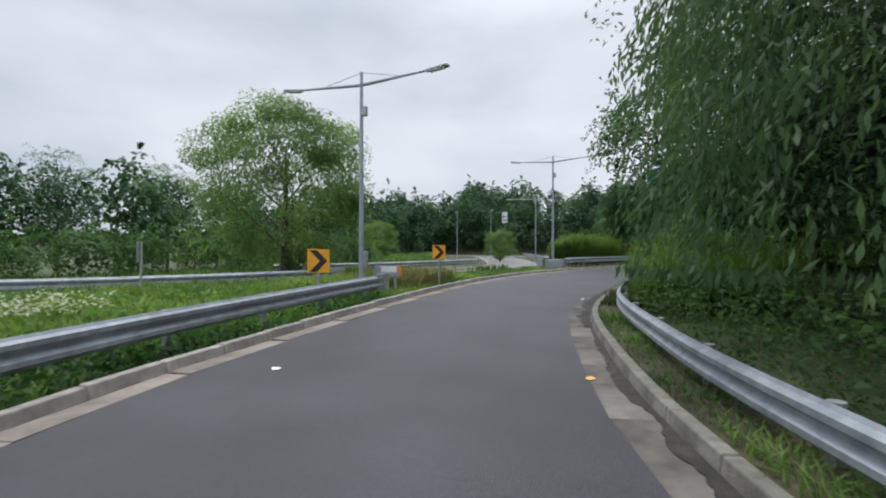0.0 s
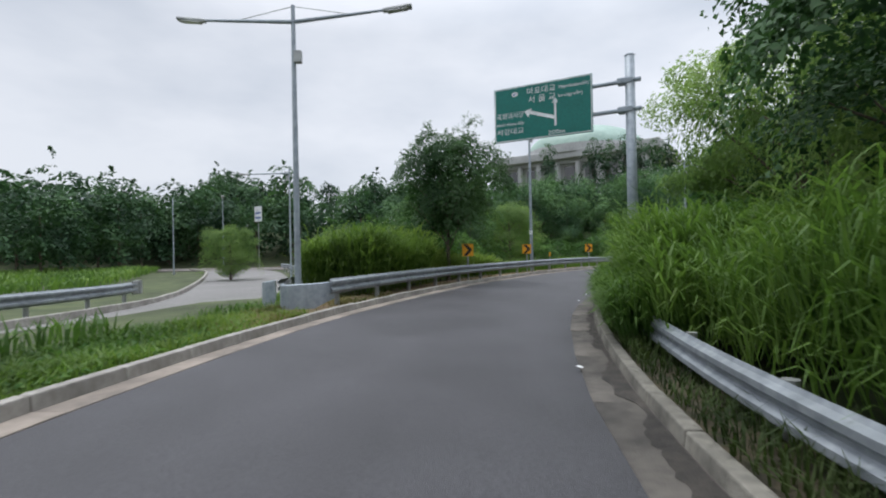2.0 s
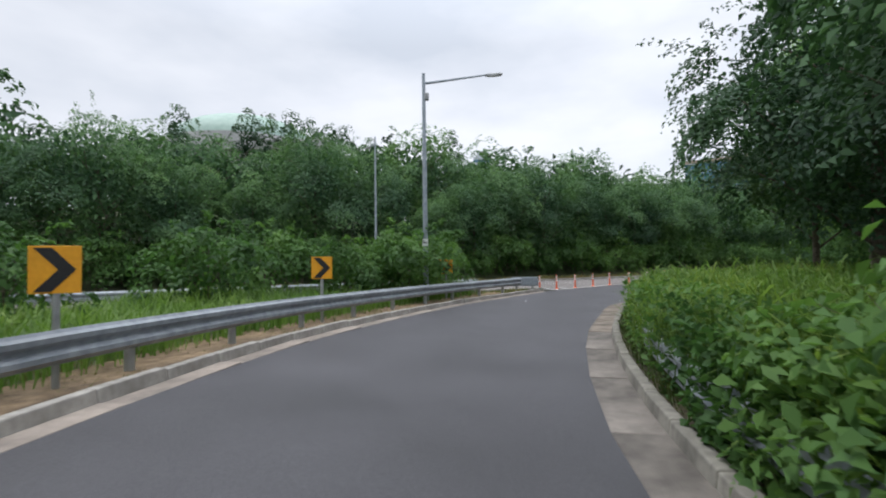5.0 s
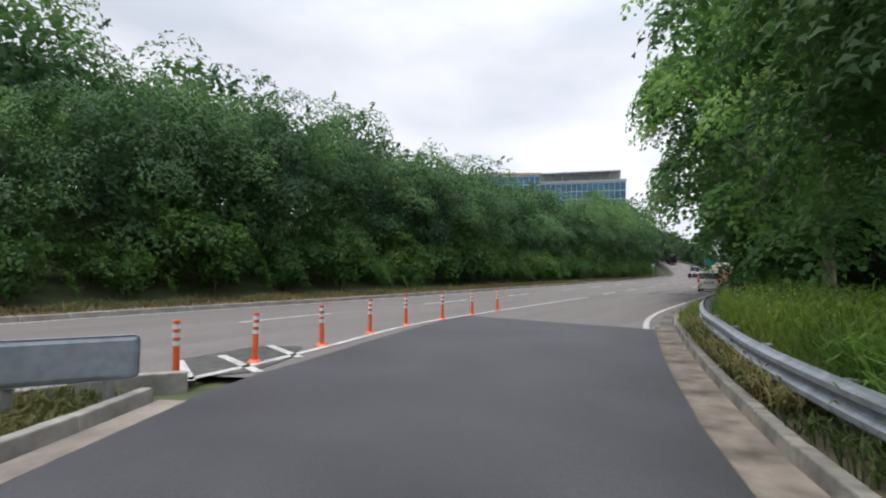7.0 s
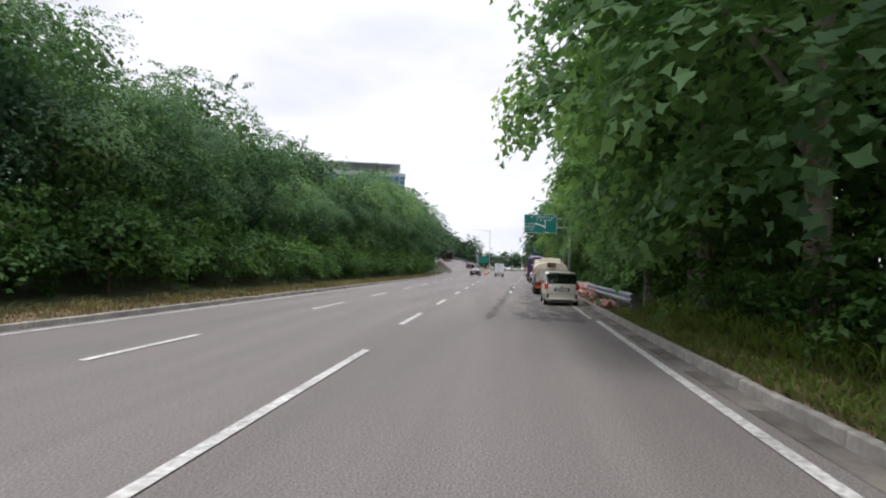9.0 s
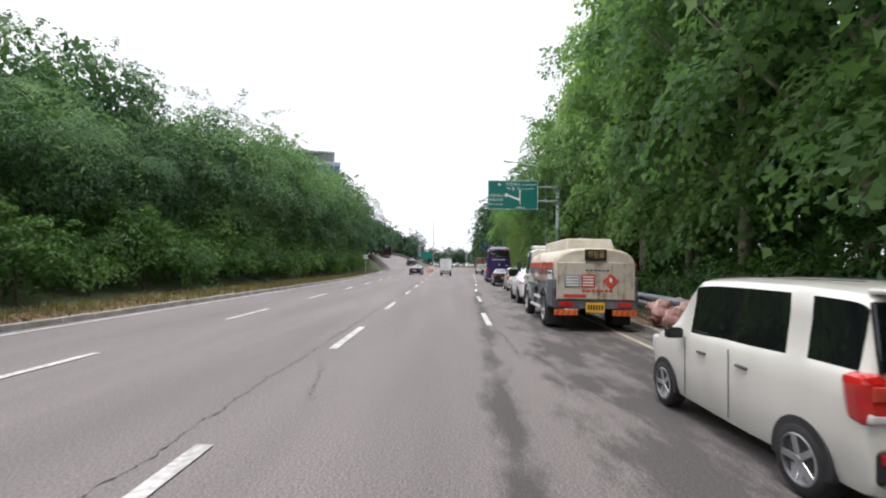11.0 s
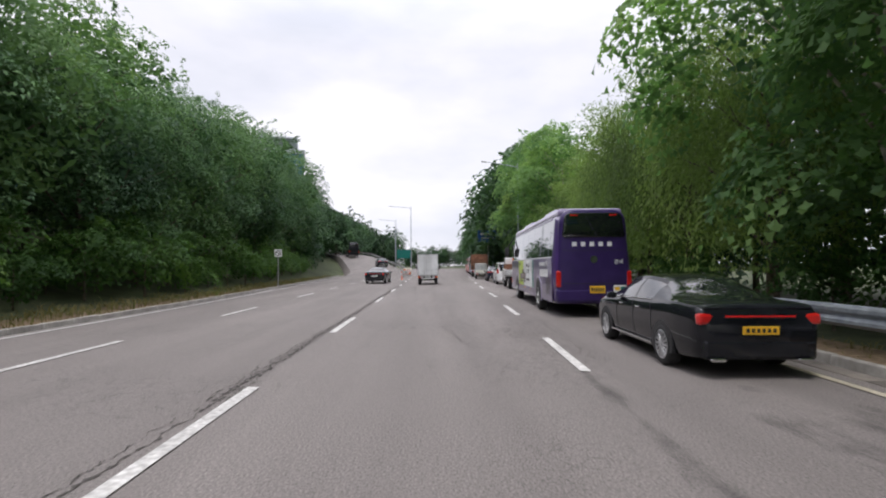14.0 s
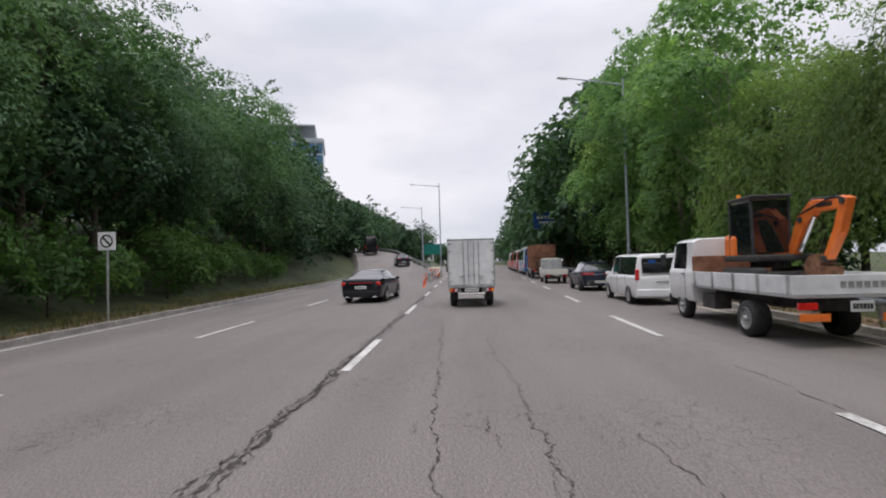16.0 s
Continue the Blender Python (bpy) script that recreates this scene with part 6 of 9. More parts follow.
# ---- signs, lamps and posts ----
def flat_shape(points, depth, plane="xz"):
    """A flat plate cut to an outline, standing upright, front towards -y."""
    bm = bmesh.new()
    front = [bm.verts.new((u, 0, w)) for u, w in points]
    back = [bm.verts.new((u, depth, w)) for u, w in points]
    bm.faces.new(front)
    bm.faces.new(back[::-1])
    n = len(points)
    for k in range(n):
        bm.faces.new((front[k], back[k], back[(k + 1) % n], front[(k + 1) % n]))
    bmesh.ops.recalc_face_normals(bm, faces=bm.faces[:])
    return bm


def chevron_sign(x, y, turn, label, low=1.03, size=0.42, rough=False):
    """Amber plate with a black arrowhead on a short post; its face looks along -y before turning."""
    g = thing("chevron_sign", label, "road sign", pose(x, y, lift_of(x, y), 0, 0, turn), "chevron signs on the bend")
    w, h = size * 0.92, size
    part("plate", box(w, 0.012, h, (0, 0, low + h / 2), 0.004), M_YELLOW, g)
    c = low + h / 2
    a = [(-0.40 * w, c + h * 0.46), (-0.06 * w, c + h * 0.46), (0.40 * w, c), (-0.06 * w, c - h * 0.46), (-0.40 * w, c - h * 0.46), (0.06 * w, c)]
    ob = part("arrowhead", flat_shape(a, 0.004), M_BLACK, g)
    ob.location = (0, -0.013, 0)
    part("post", rod((0, 0.03, -0.3), (0, 0.03, low + 0.35), 0.035), M_STEEL_OLD, g)
    part("bracket", box(0.1, 0.03, 0.06, (0, 0.02, low + 0.06), 0.006), M_STEEL_OLD, g)
    return g


lab = "amber chevron sign with a black arrow on a steel post"
chevron_sign(53.3, -51.65, 134, lab, 0.9, 0.48)
chevron_sign(46.75, -52.8, 121, lab, 0.95, 0.46)
for x, y, turn in ((24.1, -50.5, 102), (17.95, -47.9, 92), (11.4, -43.7, 83), (7.1, -39.7, 74)):
    chevron_sign(x, y, turn, lab, 1.03, 0.47)
chevron_sign(2.35, -33.7, 66, lab, 1.0, 0.5)


def street_lamp(x, y, turn, height, arms, label, box_at=None, r=0.075, wires=True, rise=0.25):
    """A tapered pole with one or two slim arms, flat lamp heads, stay wires and a control box. arms: lengths along +x and -x."""
    g = thing("street_lamp", label, "street lamp", pose(x, y, lift_of(x, y), 0, 0, turn), "street lamps")
    part("pole", rod((0, 0, -0.3), (0, 0, height), r, r * 0.55, 14), M_POLE, g, smooth=False)
    part("base_plate", box(0.34, 0.34, 0.05, (0, 0, 0.03), 0.01), M_STEEL_OLD, g)
    for sgn, ln in ((1, arms[0]), (-1, arms[1])):
        if not ln:
            continue
        root, tip = Vector((0, 0, height - 0.35)), Vector((sgn * ln, 0, height - 0.35 + rise))
        arm = part("arm", rod(root, tip, 0.045, 0.028, 10), M_POLE, g)
        bm = box(0.62, 0.2, 0.075, (0, 0, 0), 0.03)
        for v in bm.verts:
            if v.co.x * sgn < 0:
                v.co.y *= 0.55
        head = part("lamp_head", bm, M_STEEL_OLD, g, "flat grey lamp head")
        head.matrix_basis = Matrix.Translation(tip + Vector((sgn * 0.28, 0, 0.02))) @ pose(0, 0, 0, 0, -sgn * 6, 0)
        lens = part("lens", box(0.42, 0.14, 0.02, (0, 0, -0.045), 0.006), M_CLEAR_LAMP, head)
        if wires:
            part("stay_wire", rod((0, 0, height - 0.02), tip.lerp(root, 0.35), 0.009, 0.009, 6), M_STEEL_OLD, g)
    if box_at:
        part("control_box", box(0.16, 0.13, 0.26, (0.09, 0, box_at), 0.02), M_STEEL_OLD, g)
    return g


street_lamp(50.45, -52.95, 97, 6.05, (1.95, 2.0), "grey twin-armed street lamp standing in the grass", 5.0, rise=0.12)
street_lamp(33.2, -53.55, 92, 6.5, (1.95, 1.95), "grey twin-armed street lamp beside the guardrail start", 5.4, rise=0.14)
street_lamp(17.3, -47.62, 60, 7.8, (2.2, 0), "grey street lamp with one arm over the ramp", 6.9, 0.085, False, 0.4)
street_lamp(2.75, -34.75, 68, 7.9, (2.2, 0), "grey street lamp with one arm over the ramp", 7.1, 0.1, False, 0.4)
street_lamp(17.0, -60.7, 262, 6.2, (2.6, 0), "slim grey street lamp by the side road", 5.6, 0.06, False, 0.1)
street_lamp(5.8, -75.4, 215, 6.1, (2.0, 0), "slim grey street lamp by the side road", None, 0.06, False, 0.1)
street_lamp(-2.3, -34.4, 170, 6.9, (1.1, 0), "slim grey street lamp on the traffic island", None, 0.06, False, 0.15)
street_lamp(10.5, -68.4, 30, 5.6, (0.9, 0), "slim grey street lamp by the side road", None, 0.05, False, 0.1)
street_lamp(6.45, 36.5, 178, 8.2, (2.2, 0), "pale grey street lamp behind the guardrail", 1.9, 0.075, False, 0.35)
street_lamp(8.75, 80.0, 178, 11.2, (2.9, 0), "pale grey street lamp behind the parked row", None, 0.085, False, 0.5)
street_lamp(12.2, 125.0, 178, 11.0, (2.9, 0), "pale grey street lamp behind the parked row", None, 0.085, False, 0.5)
street_lamp(-2.6, 112.0, 178, 11.0, (2.9, 0), "grey street lamp on the far median", None, 0.085, False, 0.3)
street_lamp(-6.5, 135.0, 178, 11.0, (2.9, 0), "grey street lamp on the far median", None, 0.085, False, 0.3)
street_lamp(-8.6, 165.0, 178, 11.0, (2.9, 0), "grey street lamp on the far median", None, 0.085, False, 0.3)

FONT = bpy.data.fonts[0] if len(bpy.data.fonts) else None


def lettering(text, size, at, material, parent, name="lettering", turn=None, width=None, align="CENTER", thick=0.004):
    """Words in the built-in font, turned into a mesh that stands upright and looks along -y."""
    cu = bpy.data.curves.new(name, "FONT")
    cu.body, cu.size, cu.align_x, cu.align_y = text, size, align, "CENTER"
    cu.extrude, cu.resolution_u = thick / 2, 2
    ob = bpy.data.objects.new(name, cu)
    scene.collection.objects.link(ob)
    bpy.context.view_layer.update()
    me = bpy.data.meshes.new_from_object(ob.evaluated_get(bpy.context.evaluated_depsgraph_get()))
    bpy.data.objects.remove(ob)
    bpy.data.curves.remove(cu)
    me.materials.clear()
    me.materials.append(material)
    if width and len(me.vertices):
        xs = [v.co.x for v in me.vertices]
        k = width / max(max(xs) - min(xs), 1e-4)
        for v in me.vertices:
            v.co.x *= k
    out = new(name, me)
    out.parent = parent
    out.matrix_basis = Matrix.Translation(at) @ (turn or pose(0, 0, 0, 90, 0, 0))
    return out


def bars(parent, at, width, height, count, material, name="text_bar", gap=0.35, turn=None, depth=0.004):
    """Plain upright bars where writing cannot be repeated."""
    w = width / (count + (count - 1) * gap)
    me = None
    for k in range(count):
        if me is None:
            ob = part(name, box(w, depth, height), material, parent)
            me = ob.data
        else:
            ob = adopt(new(name, me), parent)
        ob.matrix_basis = Matrix.Translation(at) @ (turn or Matrix()) @ Matrix.Translation((-width / 2 + w / 2 + k * w * (1 + gap), 0, 0))


def direction_sign(m, w, h, low, pole_off, metres, top, label, order):
    """A green gantry-arm sign: panel, rim, words, arrow, two arms with clamps, and a stout pole."""
    g = thing("direction_sign", label, "road sign", m)
    c = low + h / 2
    part("panel", box(w, 0.04, h, (0, 0, c), 0.012), M_GREEN_SIGN, g)
    rim = bmesh.new()
    for a in (1, -1):
        box(w - 0.06, 0.006, 0.022, (0, -0.023, c + a * (h / 2 - 0.03)), bm=rim)
        box(0.022, 0.006, h - 0.06, (a * (w / 2 - 0.03), -0.023, c), bm=rim)
    part("rim", rim, M_WHITE_SHEET, g)
    y = -0.026
    part("route_shield", flat_shape([(-0.16 + 0.12 * w * 0 + 0.1 * math.cos(0.524 * k), 0.07 * math.sin(0.524 * k)) for k in range(12)], 0.004), M_WHITE_SHEET, g).location = (-w * 0.22, y, c + h * 0.36)
    lettering("60", 0.12, (-w * 0.22 - 0.16, y - 0.004, c + h * 0.36), M_BLUE_SIGN, g)
    lettering("마포대교", 0.23, (0.0, y, c + h * 0.36), M_WHITE_SHEET, g, width=w * 0.29)
    lettering("Mapodaegyo(Br)", 0.13, (w * 0.325, y, c + h * 0.36), M_WHITE_SHEET, g, width=w * 0.29)
    lettering("서 울 교", 0.23, (0.02, y, c + h * 0.21), M_WHITE_SHEET, g, width=w * 0.28)
    lettering("Seoulgyo(Br)", 0.13, (w * 0.29, y, c + h * 0.21), M_WHITE_SHEET, g, width=w * 0.24)
    rows = ("서강대교", "국회의사당", "Nat'l Assembly") if order else ("국회의사당", "Nat'l Assembly", "서강대교")
    for k, t in enumerate(rows):
        lettering(t, 0.14 if t[0] == "N" else 0.21, (-w * 0.33, y, c - h * (0.03 + 0.145 * k)), M_WHITE_SHEET, g, width=w * 0.29)
    lettering(metres, 0.17, (w * 0.15, y, c - h * 0.425), M_WHITE_SHEET, g, width=w * 0.165)
    shaft = part("arrow", flat_shape([(0.0, -0.31 * h), (0.06, -0.31 * h), (0.06, 0.1 * h), (0.12, 0.1 * h), (0.03, 0.19 * h), (-0.06, 0.1 * h), (0.0, 0.1 * h)], 0.005), M_WHITE_SHEET, g)
    shaft.location = (w * 0.13, y, c)
    turn = part("arrow", flat_shape([(0.0, -0.19 * h), (0.0, -0.125 * h), (-0.24 * w, 0.02 * h), (-0.225 * w, 0.06 * h), (-0.31 * w, 0.02 * h), (-0.265 * w, -0.09 * h), (-0.252 * w, -0.035 * h)], 0.005), M_WHITE_SHEET, g)
    turn.location = (w * 0.13, y, c)
    part("pole", rod((pole_off, 0.1, -0.3), (pole_off, 0.1, top), 0.145, 0.125, 18), M_POLE, g, smooth=True)
    part("pole_cap", rod((pole_off, 0.1, top), (pole_off, 0.1, top + 0.04), 0.14, 0.1, 18), M_POLE, g)
    for z in (c + h * 0.28, c - h * 0.2):
        part("arm", rod((-w * 0.3, 0.06, z), (pole_off + 0.28, 0.06, z), 0.06, 0.06, 12), M_POLE, g)
        part("clamp", box(0.4, 0.3, 0.16, (pole_off - 0.12, 0.08, z), 0.03), M_POLE, g)
        for u in (-w * 0.25, w * 0.25):
            part("hanger", box(0.07, 0.1, 0.12, (u, 0.04, z), 0.01), M_STEEL_OLD, g)
    return g


direction_sign(pose(28.65, -48.0, 0, 0, 0, 68.5), 2.9, 1.62, 4.6, 2.42, "200m", 6.55, "green overhead direction sign with white lettering on a pole", False)
direction_sign(pose(4.03, 34.55, 0, 0, 0, -2), 3.05, 1.78, 4.86, 2.75, "100m", 6.75, "green overhead direction sign with white lettering on a pole", True)


def delineator(x, y, lean):
    g = thing("delineator_post", "orange flexible traffic post with white bands", "traffic post", pose(x, y, 0.008, lean, 0, 0), "orange posts along the merge")
    part("tube", rod((0, 0, 0.03), (0, 0, 0.7), 0.042, 0.036, 14), M_ORANGE_PLASTIC, g, smooth=False)
    part("foot", rod((0, 0, 0), (0, 0, 0.035), 0.11, 0.07, 16), M_ORANGE_PLASTIC, g)
    for z in (0.40, 0.50, 0.60):
        part("reflective_band", rod((0, 0, z), (0, 0, z + 0.055), 0.0425, 0.0405, 14), M_WHITE_SHEET, g, "greyish white reflective band")


for x, y, a in ((-0.59, -26.65, 1), (-0.73, -25.43, -1), (-1.06, -23.8, 2), (-1.46, -22.05, 0), (-1.74, -20.4, 1), (-1.75, -18.75, -2), (-1.74, -17.1, 1), (-1.73, -15.4, 0)):
    delineator(x, y, a)


def pole_sign(x, y, turn, height, w, h, material, name, label, round_ring=False):
    g = thing(name, label, "road sign", pose(x, y, ground_height(x, y), 0, 0, turn))
    part("post", rod((0, 0.03, -0.3), (0, 0.03, height), 0.03), M_STEEL_OLD, g)
    part("plate", box(w, 0.012, h, (0, 0, height - h / 2), 0.01), material, g)
    if round_ring:
        ring = bmesh.new()
        r = min(w, h) * 0.36
        for k in range(24):
            a0, a1 = 6.28318 * k / 24, 6.28318 * (k + 1) / 24
            vs = [ring.verts.new((math.cos(a) * q, -0.012, height - h / 2 + math.sin(a) * q)) for a, q in ((a0, r), (a1, r), (a1, r * 0.78), (a0, r * 0.78))]
            ring.faces.new(vs)
        part("ring", ring, M_BLACK, g)
        part("slash", box(r * 1.7, 0.004, 0.045, (0, -0.014, height - h / 2), rot=pose(0, 0, 0, 0, 45, 0)), M_BLACK, g)
    return g


pole_sign(-9.95, 66.4, 0, 2.65, 0.5, 0.5, M_WHITE_SHEET, "prohibition_sign", "small grey prohibition sign with a slashed ring on a post", True)
g = pole_sign(54.2, -56.7, 35, 1.65, 0.26, 0.5, M_STEEL_OLD, "small_sign", "small grey plate on a post in the grass")
g = pole_sign(-6.6, -74.4, 60, 6.6, 1.3, 1.6, M_WHITE_SHEET, "guide_sign", "tall pale guide sign seen from afar")
bars(g, (0, -0.02, 5.9), 0.9, 0.22, 4, M_BLUE_SIGN)
bars(g, (0, -0.02, 5.4), 0.9, 0.22, 4, M_BLUE_SIGN)
g = pole_sign(8.9, 105.2, 0, 6.6, 3.0, 1.7, M_BLUE_SIGN, "blue_sign", "blue road sign with white lettering above the parked row")
bars(g, (0, -0.02, 6.05), 2.2, 0.32, 6, M_WHITE_SHEET)
bars(g, (0, -0.02, 5.5), 1.8, 0.25, 5, M_WHITE_SHEET)
g = pole_sign(-5.2, 143, 0, 5.1, 3.2, 1.9, M_GREEN_SIGN, "far_sign", "distant green direction sign over the road")

cab = thing("control_cabinet", "pale grey control cabinet on a post by the street lamp", "cabinet", pose(49.6, -53.6, 0, 0, 0, 30))
part("body", box(0.34, 0.22, 0.5, (0, 0, 1.1), 0.02), M_STEEL_OLD, cab)
part("cabinet_door", box(0.28, 0.01, 0.42, (0, -0.115, 1.1), 0.004), M_POLE, cab)
part("leg", rod((0, 0, -0.3), (0, 0, 0.86), 0.03), M_STEEL_OLD, cab)
cab = thing("control_cabinet", "grey control cabinet on a post between two guardrails", "cabinet", pose(29.2, -54.8, 0.34, 0, 0, -20))
part("body", box(0.4, 0.26, 0.55, (0, 0, 0.72), 0.02), M_STEEL_OLD, cab)
part("cabinet_door", box(0.33, 0.01, 0.47, (0, -0.135, 0.72), 0.004), M_POLE, cab)
part("leg", rod((0, 0, -0.64), (0, 0, 0.46), 0.04), M_STEEL_OLD, cab)
tag = thing("lamp_label", "white number label strapped to the lamp pole", "label", pose(17.3, -47.62, 2.25, 0, 0, 80))
part("sheet", box(0.16, 0.01, 0.2, (0, -0.088, 0), 0.003), M_WHITE_SHEET, tag)
bars(tag, (0, -0.096, 0.03), 0.1, 0.04, 3, M_BLACK)
tag = thing("speed_sign", "white speed plate with figures strapped to the lamp pole", "road sign", pose(2.75, -34.75, 2.1, 0, 0, 54))
part("sheet", box(0.2, 0.01, 0.24, (0, -0.105, 0), 0.003), M_WHITE_SHEET, tag)
lettering("40", 0.15, (0, -0.115, 0), M_BLACK, tag)
mk = thing("yellow_marker", "small yellow marker post in the grass", "marker post", pose(15.4, -46.5, 0, 0, 0, -100))
part("post", rod((0, 0, -0.2), (0, 0, 1.0), 0.02), M_STEEL_OLD, mk)
part("plate", box(0.1, 0.012, 0.22, (0, -0.02, 1.1), 0.004), M_YELLOW, mk)


# ---- litter ----
def scrap(x, y, size, seed, material, label, name="litter_scrap", z=0.012):
    r = random.Random(seed)
    v = [(math.cos(k * 1.05) * size * r.uniform(0.4, 1), math.sin(k * 1.05) * size * r.uniform(0.4, 1), r.uniform(0.004, 0.03)) for k in range(6)]
    v.append((0, 0, 0.035))
    me = link_mesh(name, v, [(k, (k + 1) % 6, 6) for k in range(6)], material)
    ob = tagged(new(name, me), label, "litter")
    ob.location = (x, y, z)


for k, (x, y, s) in enumerate(((56.6, -49.0, 0.08), (41.4, -52.95, 0.26), (46.8, -48.05, 0.07), (37.5, -48.45, 0.06), (24.95, -50.2, 0.07), (28.4, -46.8, 0.06), (30.2, -47.3, 0.05), (6.2, -29.2, 0.06), (4.2, -31.6, 0.05), (25.0, -45.6, 0.09))):
    scrap(x, y, s, k, M_WHITE_SHEET, "crumpled pale paper scrap lying on the road")
for k, (x, y, s) in enumerate(((55.06, -45.67, 0.07), (38.9, -52.9, 0.06), (19.27, -42.9, 0.05))):
    scrap(x, y, s, 40 + k, M_YELLOW, "small yellow scrap lying on the road")


def sack(x, y, z, sx, sy, sz, seed, label, turn=0):
    """A slumped woven sack with a crumpled skin."""
    bm = bmesh.new()
    bmesh.ops.create_icosphere(bm, subdivisions=4, radius=1.0)
    for v in bm.verts:
        d = noise.noise(v.co * 1.8 + Vector((seed, 0, 0))) * 0.45 + noise.noise(Vector((v.co.x * 3, v.co.y * 9, v.co.z * 9)) + Vector((seed, 3, 0))) * 0.16 + abs(noise.noise(v.co * 3.2 + Vector((seed, 7, 0)))) * 0.42 + abs(noise.noise(v.co * 8 + Vector((seed, 9, 0)))) * 0.2 - 0.22
        v.co *= 1 + d
        v.co = Vector((v.co.x * sx, v.co.y * sy, max(v.co.z, -0.7) * sz))
    ob = part("sack", bm, M_SACK, None, smooth=True)
    ob.matrix_basis = pose(x, y, z, 0, 0, turn)
    tagged(ob, label, "sack", "red sacks by the guardrail")


M_SACK = surface("faded_red_sack", (0.34, 0.1, 0.07), (0.72, 0.5, 0.44), 5, 0.45, 0, 0.8, 30, 2.5, 0.4, 0.25)
for k, (x, y, sx, sy, sz) in enumerate(((4.2, 6.1, 0.24, 0.4, 0.13), (4.3, 5.4, 0.27, 0.4, 0.16), (4.35, 6.7, 0.2, 0.25, 0.11), (4.75, 10.4, 0.2, 0.3, 0.3), (4.85, 13.2, 0.4, 0.55, 0.36), (4.95, 14.4, 0.36, 0.5, 0.42), (5.1, 15.6, 0.34, 0.45, 0.36), (5.3, 16.4, 0.34, 0.45, 0.3))):
    sack(x, y, 0.14 + sz * 0.68, sx, sy, sz, k * 5, "slumped faded red plastic sack on the kerb", 12 * k)


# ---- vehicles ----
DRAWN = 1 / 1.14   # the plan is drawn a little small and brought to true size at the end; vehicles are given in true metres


def paint(name, dark, light, rough=0.28, metal=0.0):
    return surface(name, dark, light, 2.0, rough, metal, 0, 1, 0.8, 0.04, 0, 0.8 if dark[1] > 0.02 else 0.2, 0.5 if dark[1] > 0.02 else 0.3)


P_WHITE = paint("white_car_paint", (0.72, 0.73, 0.74), (0.80, 0.81, 0.81))
P_CREAM = paint("cream_white_car_paint", (0.66, 0.65, 0.58), (0.74, 0.73, 0.66))
P_BLACK = paint("black_car_paint", (0.008, 0.009, 0.012), (0.014, 0.015, 0.019), 0.07)
P_NAVY = paint("dark_blue_car_paint", (0.012, 0.016, 0.03), (0.02, 0.025, 0.045), 0.22)
M_GUARD = surface("dusty_grey_guard_paint", (0.075, 0.085, 0.095), (0.15, 0.16, 0.17), 6, 0.6, 0, 0.25, 50, 1.2, 0.3)
P_PURPLE = paint("purple_coach_paint", (0.06, 0.03, 0.14), (0.085, 0.045, 0.185), 0.3)
P_LILAC = paint("silvery_lilac_coach_paint", (0.26, 0.22, 0.36), (0.37, 0.33, 0.47), 0.32)
M_PICTURE = paint("printed_brown", (0.11, 0.06, 0.03), (0.2, 0.12, 0.07), 0.5)
P_PURPLE_DARK = paint("dark_purple_coach_paint", (0.028, 0.016, 0.08), (0.045, 0.026, 0.115), 0.3)
P_TANK = surface("dusty_cream_tank", (0.50, 0.45, 0.34), (0.66, 0.61, 0.50), 3, 0.5, 0, 0, 1, 1.0, 0.15)
P_RED = paint("red_coach_paint", (0.42, 0.02, 0.02), (0.52, 0.035, 0.03))
P_BLUE = paint("blue_coach_paint", (0.02, 0.12, 0.36), (0.04, 0.17, 0.44))
P_ORANGE = surface("orange_machine_paint", (0.72, 0.15, 0.02), (0.82, 0.2, 0.03), 4, 0.45, 0, 0, 1, 1.5, 0.15)
P_BROWN = surface("rusty_cargo_box", (0.14, 0.06, 0.03), (0.26, 0.12, 0.07), 4, 0.7, 0, 0, 1, 1.2, 0.25)
M_BOX_WHITE = surface("ribbed_white_panel", (0.62, 0.64, 0.65), (0.74, 0.75, 0.75), 5, 0.5, 0, 0, 1, 1.0, 0.1)
M_AMBER_DIM = surface("amber_letter_sheet", (0.45, 0.3, 0.1), (0.6, 0.42, 0.16), 10, 0.5)


